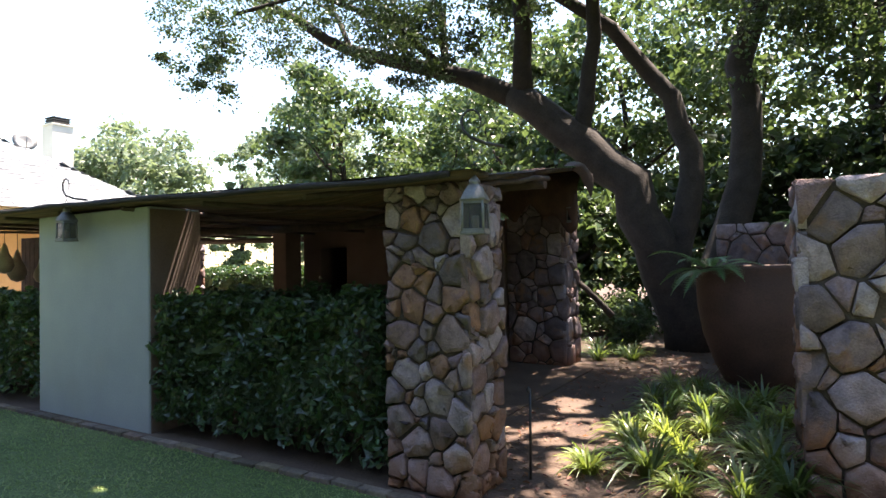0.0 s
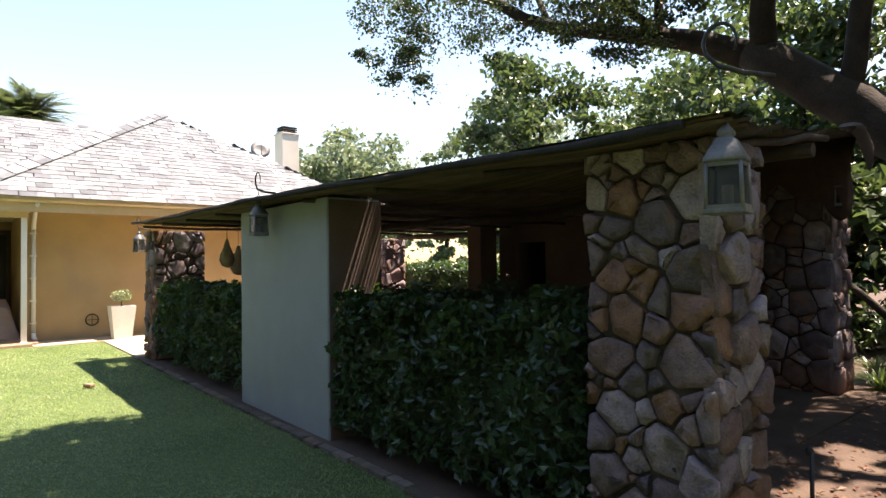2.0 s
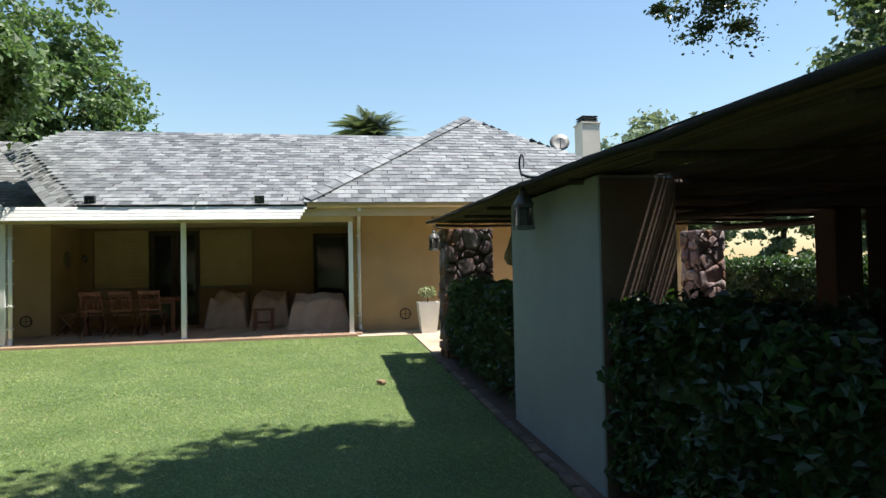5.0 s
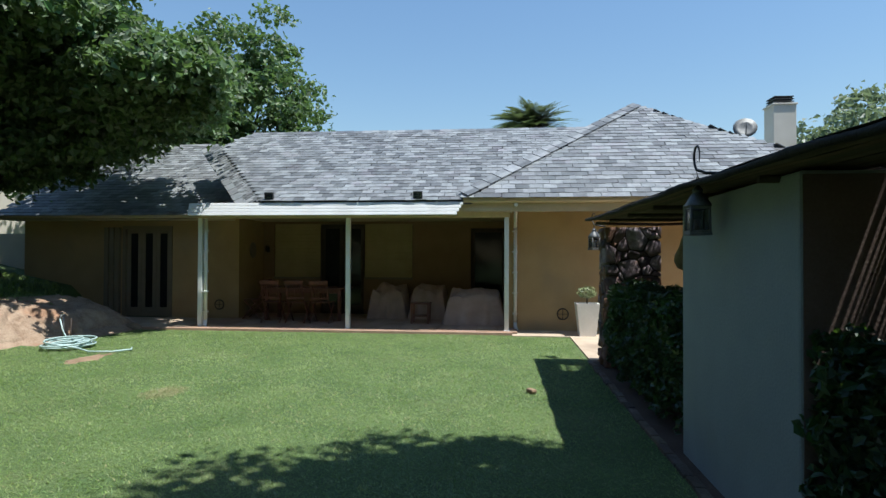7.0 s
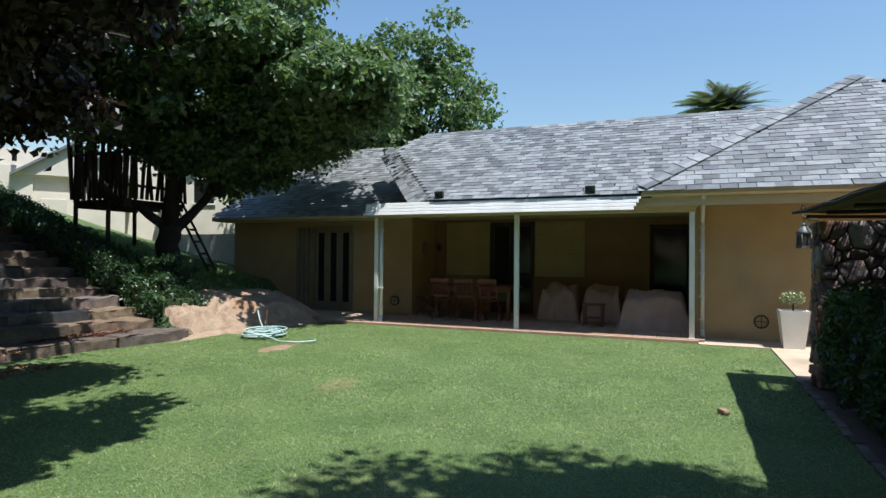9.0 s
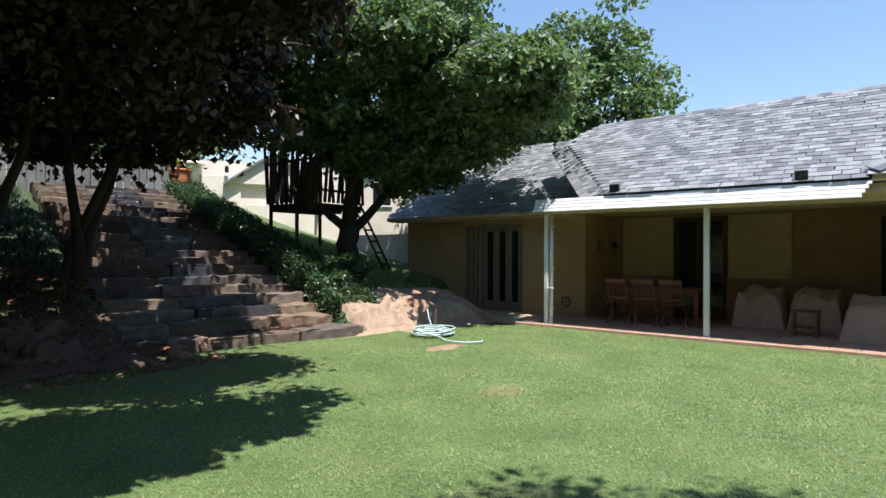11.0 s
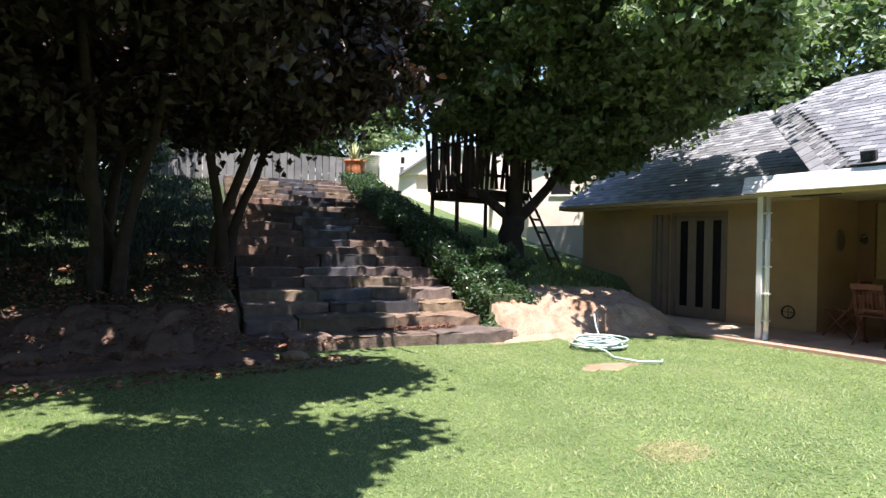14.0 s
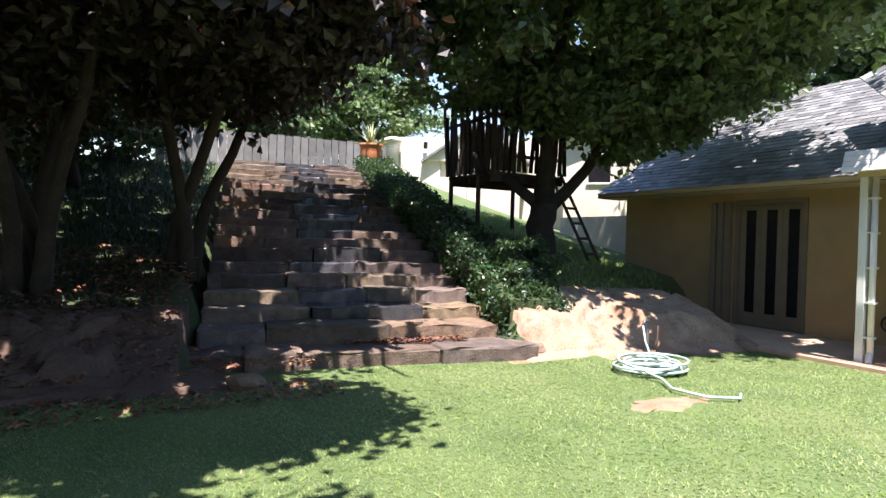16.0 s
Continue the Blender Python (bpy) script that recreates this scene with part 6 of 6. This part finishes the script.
maple_pts = np.concatenate([
    crown_points((-13.4, -8.4, 3.75), (1.2, 1.2, 0.7), 44, 110, 0.25, 0.1),
    crown_points((-12.5, -8.6, 4.2), (1.4, 1.3, 0.8), 40, 110, 0.27, 0.1),
    crown_points((-9.8, -11.2, 6.9), (1.9, 3.6, 1.0), 60, 110, 0.34, 0.1),
    crown_points((-11.5, -6.3, 5.7), (2.2, 1.8, 0.9), 66, 130, 0.28, 0.1),
    crown_points((-12.6, -5.7, 5.0), (1.5, 1.3, 0.7), 40, 130, 0.26, 0.1),
    crown_points((-12.3, -4.3, 5.0), (1.5, 1.2, 0.9), 56, 130, 0.27, 0.2),
    crown_points((-13.4, -5.0, 5.3), (1.3, 1.3, 0.8), 40, 130, 0.27, 0.2),
    crown_points((-13.7, -7.6, 4.1), (1.2, 1.5, 0.8), 40, 130, 0.27, 0.2),
    crown_points((-10.2, -8.0, 6.4), (2.2, 2.2, 1.6), 60, 130, 0.32, 0.2),
    crown_points((TX - 0.9, TY + 1.7, TZ + 3.5), (2.3, 2.3, 0.9), 50, 120, 0.28, 0.2),
    crown_points((TX + 0.2, TY - 0.9, TZ + 4.0), (1.7, 1.5, 0.9), 34, 120, 0.28, 0.2),
    crown_points((TX - 0.2, TY + 0.6, TZ + 6.2), (3.9, 4.0, 3.2), 130, 130, 0.36, 0.35),
    crown_points((TX - 1.9, TY + 2.8, TZ + 4.1), (1.9, 2.0, 1.3), 44, 120, 0.3, 0.3),
    crown_points((TX + 1.6, TY - 0.4, TZ + 4.2), (1.8, 2.0, 1.2), 34, 120, 0.3, 0.3),
])
tree("large leafy maple carrying a timber tree house", (TX, TY, TZ), maple_stems, maple_pts, M_MAPLE, 0.17)

# plum-leaved trees on the shaded bank
plum_stems = []
for bx, by, tops in ((-4.45, -8.1, ((-4.0, -6.2, 4.4), (-5.2, -7.2, 4.6), (-3.2, -8.4, 4.8), (-4.9, -9.6, 4.4))), (-6.0, -8.9, ((-6.9, -7.2, 4.3), (-5.4, -8.0, 4.6), (-7.6, -9.8, 4.2)))):
    for k, (ax, ay, az) in enumerate(tops):
        z0 = terrain(bx, by) - 0.2
        ox, oy = bx + 0.16 * math.cos(k * 1.9), by + 0.16 * math.sin(k * 1.9)
        plum_stems.append((((ox, oy, z0), (ox * 0.9 + ax * 0.1, oy * 0.9 + ay * 0.1, z0 + 0.9), ((ox + ax) / 2, (oy + ay) / 2, z0 + 2.3), (ax, ay, az)), 0.12, 0.04))
for a in (((-4.0, -6.2, 4.3), (-4.2, -4.6, 4.7), (-4.6, -3.0, 4.4)), ((-6.9, -7.2, 4.2), (-7.2, -5.6, 4.6), (-7.3, -4.2, 4.2)), ((-5.2, -7.2, 4.5), (-5.8, -5.6, 5.0), (-6.0, -4.0, 4.7)), ((-3.2, -8.4, 4.7), (-2.6, -6.4, 5.0), (-2.2, -4.5, 4.8))):
    plum_stems.append((a, 0.05, 0.02))
plum_pts = np.concatenate([
    crown_points((-7.0, -6.4, 3.75), (1.15, 1.2, 0.6), 40, 110, 0.24, 0.1),
    crown_points((-8.1, -10.0, 6.0), (1.7, 3.2, 0.9), 80, 120, 0.34, 0.1),
    crown_points((-3.6, -12.6, 5.4), (4.2, 3.4, 1.3), 90, 120, 0.4, 0.1),
    crown_points((-3.4, -4.7, 4.7), (2.5, 1.5, 0.7), 90, 140, 0.3, 0.1),
    crown_points((-1.0, -5.5, 5.0), (2.2, 2.2, 0.7), 70, 130, 0.3, 0.1),
    crown_points((-4.5, -8.0, 4.8), (3.6, 4.6, 1.8), 210, 150, 0.36, 0.15),
    crown_points((-7.0, -5.9, 4.9), (1.3, 1.3, 0.5), 44, 130, 0.26, 0.1),
    crown_points((-5.2, -3.4, 4.6), (1.6, 1.1, 0.8), 54, 130, 0.26, 0.2),
    crown_points((-3.7, -1.35, 4.8), (1.9, 1.0, 0.5), 64, 130, 0.24, 0.1),
    crown_points((-6.5, -8.0, 3.7), (1.1, 1.8, 0.8), 36, 110, 0.26, 0.2),
    crown_points((-3.2, -8.6, 3.5), (2.8, 2.6, 1.2), 60, 110, 0.3, 0.2),
])
drop = plum_pts[:, 2][:, None] * np.array((SUN.x / SUN.z, SUN.y / SUN.z))
spot = plum_pts[:, :2] - drop
ragged = np.array([noise.noise(Vector((a * 2.2, b * 2.2, 3))) + 0.6 * noise.noise(Vector((a * 6, b * 6, 7))) for a, b in spot])
plum_pts = plum_pts[((spot[:, 0] + 2.9) / 0.6) ** 2 + ((spot[:, 1] + 3.1) / 0.22) ** 2 + 1.5 * ragged + rng.normal(size=len(spot)) * 0.3 > 1]
tree("plum-leaved multi-stemmed tree shading the bank", (0, 0, 0), plum_stems, plum_pts, M_PURPLE, 0.155)
for x, y, h, r in ((-1.0, -11, 7, 3), (-4.5, -14.5, 7.0, 2.8), (-1.5, -16, 8, 3), (2.5, -8, 7, 3), (-5.5, -22, 8, 3)):
    plain_tree("dark leafy tree on the upper bank", x, y, h, r, M_OAK, 0.22, 50, 80, 0.15, 0.22, "bank trees")
for x, y, h, r in ((-2.5, -13.5, 4.6, 2.2), (-5.2, -18, 4.6, 1.9), (0.6, -12.5, 5, 2.4), (-3.0, -18.5, 5, 2.2), (-5.0, -19.6, 5, 2.3), (-2.0, -21, 5.5, 2.6), (-3.6, -16.2, 4.2, 1.9)):
    plain_tree("dense dark shrubby tree on the upper bank", x, y, h, r, M_OAK, 0.18, 50, 80, 0.1, 0.0, "bank trees")
for x, y, h, r, z0 in ((-11.0, -24, 6.5, 2.4, 3), (-15.5, -26, 7.5, 2.8, 3), (-21.5, -6.6, 10.2, 2.5, 0), (-19.5, -9.5, 9.6, 2.9, 0), (-8, -27, 7, 3, 3)):
    plain_tree("sunlit green tree beyond the houses", x, y, h, r, M_MAPLE, 0.22, 130, 80, 0.15, 0.15, "far trees", z0=z0)

# hedge beside the stair, low shrubs on the slope
root = thing("stair_hedge", "clipped hedge climbing beside the stone stair", "hedge")
n = 15000
s = rng.uniform(0.55, 11.3, n); face_k = rng.choice(4, n, p=(0.42, 0.26, 0.28, 0.04))
w0, w1, hh = STAIR_W + 0.05, STAIR_W + 0.95, 0.62
q = rng.random(n)
ww = np.where(face_k == 0, w0 + q * (w1 - w0), np.where(face_k == 1, w1, np.where(face_k == 2, w0, w0 + q * (w1 - w0))))
zz = np.where(face_k == 0, hh, q * hh)
s = np.where(face_k == 3, 0.5, s)
p = np.array([STAIR[:] for _ in range(n)]) + np.outer(ww, ACROSS) + np.outer(s, UP)
p[:, 2] = np.maximum(RISE / RUN * s, 0.15) + zz * np.minimum(1, 0.6 + s * 0.3) * (1 - 0.03 * s)
p += rng.normal(size=(n, 3)) * 0.05
leaves("foliage", p, 0.085, M_HEDGE, root, 0.6, 0.6)
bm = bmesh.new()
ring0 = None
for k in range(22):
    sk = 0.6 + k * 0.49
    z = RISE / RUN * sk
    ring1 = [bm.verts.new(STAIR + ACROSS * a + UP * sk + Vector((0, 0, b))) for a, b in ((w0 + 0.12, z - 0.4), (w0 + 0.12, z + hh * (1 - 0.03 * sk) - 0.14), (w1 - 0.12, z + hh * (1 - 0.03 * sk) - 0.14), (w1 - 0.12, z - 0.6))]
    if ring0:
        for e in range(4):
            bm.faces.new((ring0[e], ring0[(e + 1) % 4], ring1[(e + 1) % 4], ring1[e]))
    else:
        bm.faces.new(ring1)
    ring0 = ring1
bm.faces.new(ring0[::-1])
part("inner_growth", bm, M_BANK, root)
for x, y, r in ((-10.6, -7.5, 0.55), (-10.2, -7.0, 0.4), (-11.2, -7.9, 0.45)):
    root = thing("shrub", "dark glossy shrub at the end of the stair hedge", "shrub", group="slope shrubs")
    z = terrain(x, y)
    part("stem", tube(bmesh.new(), [(x, y, z - 0.1), (x, y, z + r)], 0.03, 6), M_BARK, root)
    leaves("foliage", crown_points((x, y, z + r * 0.7), (r, r, r * 0.75), 20, 60, r * 0.22, 0.3), 0.085, M_HEDGE, root)

# tree house
th = thing("tree_house", "dark timber tree house platform with slatted sides", "tree house")
hx0, hx1, hy0, hy1, dz = -13.3, -11.55, -11.5, -9.75, 2.75
for k in range(12):
    part("deck_board", boxm(hx0 + k * 0.146, hx0 + k * 0.146 + 0.138, hy0, hy1, dz - 0.04, dz), M_TIMBER, th)
for y in (hy0 + 0.08, (hy0 + hy1) / 2, hy1 - 0.08):
    part("joist", boxm(hx0, hx1, y - 0.04, y + 0.04, dz - 0.18, dz - 0.04), M_TIMBER, th)
for x, y in ((hx1 - 0.05, hy0 + 0.05), (hx1 - 0.05, hy1 - 0.6), (hx0 + 0.05, hy0 + 0.05)):
    part("post", tube(bmesh.new(), wiggle((x, y, terrain(x, y) - 0.3), (x, y, dz + 1.9), 5, 0.008), 0.05, 8), M_TIMBER, th)
for k in range(13):
    t = k / 12
    part("slat", boxm(-0.045, 0.045, -0.012, 0.012, 0.0, 1.25 + 0.3 * rng.random()), M_TIMBER, th, at=pose(hx1 + 0.02, hy0 + t * (hy1 - hy0), dz + 0.02, rng.normal() * 2, rng.normal() * 2, 90))
    part("slat", boxm(-0.045, 0.045, -0.012, 0.012, 0.0, 1.25 + 0.3 * rng.random()), M_TIMBER, th, at=pose(hx0 + t * (hx1 - hx0), hy1 + 0.02, dz + 0.02, rng.normal() * 2, rng.normal() * 2, 0))
    part("slat", boxm(-0.045, 0.045, -0.012, 0.012, 0.0, 1.3), M_TIMBER, th, at=pose(hx0 + t * (hx1 - hx0), hy0 - 0.02, dz + 0.02, rng.normal() * 2, rng.normal() * 2, 0))
for z in (dz + 0.3, dz + 1.05):
    part("rail", boxm(hx0, hx1 + 0.03, hy1 - 0.02, hy1 + 0.005, z, z + 0.07), M_TIMBER, th)
    part("rail", boxm(hx1 - 0.02, hx1 + 0.005, hy0, hy1, z, z + 0.07), M_TIMBER, th)
bm = bmesh.new()
vs = [bm.verts.new(q) for q in ((hx0 - 0.2, hy0 - 0.2, dz + 1.75), (hx1 + 0.2, hy0 - 0.2, dz + 1.75), (hx1 + 0.2, hy1 + 0.2, dz + 1.75), (hx0 - 0.2, hy1 + 0.2, dz + 1.75), ((hx0 + hx1) / 2, (hy0 + hy1) / 2, dz + 2.6))]
for q in ((0, 1, 4), (1, 2, 4), (2, 3, 4), (3, 0, 4), (3, 2, 1, 0)):
    bm.faces.new([vs[k] for k in q])
part("roof", bm, M_TIMBER, th)
ladder = thing("ladder", "dark wooden ladder leaning up to the tree house", "ladder")
fa, fb = Vector((-13.45, -8.75, 0.75)), Vector((-13.05, -9.75, 2.85))
side = Vector((-0.18, -0.05, 0))
for sgn in (-1, 1):
    part("rail", tube(bmesh.new(), [fa + side * sgn, fb + side * sgn], 0.035, 6), M_TIMBER, ladder)
for k in range(7):
    c = fa.lerp(fb, (k + 0.5) / 7)
    part("rung", tube(bmesh.new(), [c - side, c + side], 0.028, 6), M_TIMBER, ladder)

# upper houses
def house_block(label, x0, x1, y0, y1, z0, z1, turn, gable, windows=()):
    """A rendered block with a pitched slate roof; windows are on its garden side."""
    root = thing("house", label, "house", pose(x0, y0, 0, 0, 0, turn), "upper houses")
    L, D = x1, y1
    part("wall", boxm(0, L, 0, D, z0, z1), M_UPPER, root)
    if gable:
        bm = bmesh.new()
        a = [bm.verts.new(q) for q in ((-0.15, -0.2, z1), (L / 2, -0.2, z1 + gable), (L + 0.15, -0.2, z1))]
        b = [bm.verts.new(q) for q in ((-0.15, D, z1), (L / 2, D, z1 + gable), (L + 0.15, D, z1))]
        bm.faces.new(a); bm.faces.new(b[::-1])
        for i in range(3):
            bm.faces.new((a[i], b[i], b[(i + 1) % 3], a[(i + 1) % 3]))
        part("roof", bm, M_UPPER, root)
        for i, (p0, p1) in enumerate((((-0.3, z1 - 0.1), (L / 2, z1 + gable)), ((L + 0.3, z1 - 0.1), (L / 2, z1 + gable)))):
            bm = bmesh.new()
            c = [(p0[0], -0.35, p0[1]), (p1[0], -0.35, p1[1]), (p1[0], D, p1[1]), (p0[0], D, p0[1])]
            vs = [bm.verts.new(q) for q in c] + [bm.verts.new((q[0], q[1], q[2] + 0.1)) for q in c]
            for q in ((0, 1, 2, 3), (7, 6, 5, 4), (0, 4, 5, 1), (1, 5, 6, 2), (2, 6, 7, 3), (3, 7, 4, 0)):
                bm.faces.new([vs[e] for e in q])
            part("roof_slope", bm, M_SLATE, root)
    for wx, wz, ww, wh in windows:
        win = part("window", boxm(wx, wx + ww, -0.012, 0.02, wz, wz + wh), M_GLASS, root)
        part("frame", boxm(wx - 0.05, wx + ww + 0.05, -0.03, -0.012, wz + wh, wz + wh + 0.06), M_WHITE, win)
        part("sill", boxm(wx - 0.06, wx + ww + 0.06, -0.06, -0.012, wz - 0.06, wz), M_WHITE, win)
    return root
# the block runs from behind the pot towards the low wing; its garden side faces the lawn
house_block("pale rendered upper house seen past the tree house", -14.0, 6.8, -20.5, 4.0, 1.0, 5.15, 145, 0, ((0.9, 2.3, 0.5, 0.4), (2.5, 2.0, 0.6, 0.75), (3.5, 2.1, 0.5, 0.5)))
house_block("pale gabled house end beyond the slope", -15.1, 3.2, -19.1, 3.0, 1.0, 4.2, 145, 1.2)
house_block("pale two-storey house behind the low wing", -18.3, 8, -15.6, 4, 0.5, 4.9, 130, 1.5, ((0.8, 3.4, 0.7, 0.9), (2.6, 3.4, 0.7, 0.9)))
AX, NX = Vector((math.cos(radians(145)), math.sin(radians(145)), 0)), Vector((0.574, 0.819, 0))
o = Vector((-14.22, -20.28, 0)) + NX * 0.4
gate_pier = thing("garden_pier", "round-topped pale rendered garden pier", "pier", pose(o.x, o.y, 0))
part("shaft", lathe(bmesh.new(), [(0.29, 2.6), (0.29, 4.86), (0.3, 4.88)], 20), M_UPPER, gate_pier)
part("cap", lathe(bmesh.new(), [(0.33, 4.88), (0.34, 4.95), (0.3, 5.02), (0.12, 5.07)], 20), M_UPPER, gate_pier)
turned = pose(o.x, o.y, 0, 0, 0, 145)
ob = solid("wall_terrace_2", boxm(0.32, 1.75, -0.16, 0.1, 2.4, 4.5, 0.02), M_UPPER, "low pale rendered wall beside the garden pier", "wall")
ob.matrix_basis = turned
bin_box = thing("planter_box", "pale rendered planter box before the upper house", "planter", turned)
part("body", boxm(2.0, 2.75, -0.75, -0.25, 2.3, 3.35, 0.02), M_UPPER, bin_box)
part("hatch", boxm(2.42, 2.66, -0.765, -0.748, 2.45, 2.8), M_TIMBER, bin_box)
bricks = thing("brick_pile", "small stack of reddish bricks beside the planter box", "bricks", turned)
for k in range(12):
    part("brick", boxm(1.35 + 0.23 * (k % 2), 1.56 + 0.23 * (k % 2), -0.7 + 0.01 * (k % 3), -0.58, 2.5 + 0.08 * (k // 2), 2.572 + 0.08 * (k // 2), 0.006), M_TILE, bricks)
house_lamp = thing("wall_lamp", "small dark wall lamp on the pale house wall", "wall lamp", turned)
part("body", boxm(1.15, 1.29, -0.3, -0.15, 4.62, 4.86, 0.02), M_IRON, house_lamp)
part("bracket", boxm(1.19, 1.25, -0.43, -0.3, 4.8, 4.84), M_IRON, house_lamp)
solid("wall_yard", boxm(-16.2, -16.0, -13.0, -9.5, 0.2, 2.1), M_UPPER, "low pale yard wall beyond the ladder", "wall")
solid("wall_terrace_1", boxm(-11.2, -6.4, -23.2, -23.0, 2.6, 5.0), M_UPPER, "grey boundary wall above the stair", "wall")
fence = thing("board_fence", "grey weathered board fence above the stair", "fence")
for k in range(7, 36):
    part("board", boxm(-0.12, 0.12, -0.012, 0.012, 3.2, 4.75 + 0.04 * rng.random()), M_FENCE, fence, at=pose(-4.6 - k * 0.26, -21.0 + k * 0.03, 0))
solid("plinth", boxm(-12.35, -11.55, -17.4, -16.6, 2.9, 3.5, 0.02), M_STEP, "stone plinth at the head of the stair", "plinth")
pot = thing("terracotta_pot", "tall terracotta pot at the head of the stair", "pot", pose(-11.95, -17.0, 3.5))
part("body", lathe(bmesh.new(), [(0.2, 0), (0.26, 0.1), (0.33, 0.45), (0.32, 0.62), (0.36, 0.66), (0.36, 0.72), (0.3, 0.72), (0.28, 0.62)], 24), M_POT, pot)
part("soil", lathe(bmesh.new(), [(0.28, 0.6), (0.28, 0.66), (0.1, 0.68)], 16), M_SOIL, pot)
agave = thing("agave", "spiky pale green agave in the terracotta pot", "plant", pose(-11.95, -17.0, 4.15))
v, f = [], []
for k in range(34):
    a, lift = rng.uniform(0, 6.283), rng.uniform(0.15, 1.3)
    L = rng.uniform(0.65, 0.95)
    b = len(v)
    for j in range(4):
        t = j / 3
        r, z = L * t * math.cos(lift), L * (t * math.sin(lift) - 0.12 * t * t)
        q = 0.045 * (1 - t ** 1.6) + 0.002
        v += [(r * math.cos(a) - q * math.sin(a), r * math.sin(a) + q * math.cos(a), z + 0.02), (r * math.cos(a), r * math.sin(a), z), (r * math.cos(a) + q * math.sin(a), r * math.sin(a) - q * math.cos(a), z + 0.02)]
    for j in range(3):
        i = b + 3 * j
        f += [(i, i + 1, i + 4, i + 3), (i + 1, i + 2, i + 5, i + 4)]
ob = new("rosette", raw_mesh("rosette", v, f, M_AGAVE)); ob.parent = agave

# palm beyond the roof
palm = thing("palm_tree", "date palm crown rising behind the slate roof", "palm tree", pose(-30.5, 3.75, 0))
part("trunk", tube(bmesh.new(), wiggle((0, 0, -0.2), (0.1, 0, 7.7), 6, 0.03), 0.28, 10), M_BARK, palm)
part("boot", lathe(bmesh.new(), [(0.3, 6.9), (0.55, 7.4), (0.5, 7.8), (0.15, 8.1)], 14), M_STEP, palm)
for k in range(110):
    a, lift = k * 2.399, rng.uniform(-0.2, 1.3)
    L = rng.uniform(1.9, 2.65)
    v, f = [], []
    for j in range(1, 30):
        t = j / 29
        c = Vector((math.cos(a), math.sin(a), 0)) * L * t * math.cos(lift) + Vector((0, 0, 7.8 + L * (t * math.sin(lift) - 0.35 * t * t)))
        sd = Vector((-math.sin(a), math.cos(a), 0.15)) * 0.42 * math.sin(math.pi * (0.16 + 0.8 * t))
        fw = Vector((math.cos(a), math.sin(a), 0)) * 0.09
        for sgn in (-1, 1):
            b = len(v)
            v += [c - fw * 0.5, c + fw * 0.5, c + sd * sgn + fw * 2]
            f.append((b, b + 1, b + 2))
    ob = new("frond", raw_mesh("frond", [tuple(q) for q in v], f, M_PALM)); ob.parent = palm
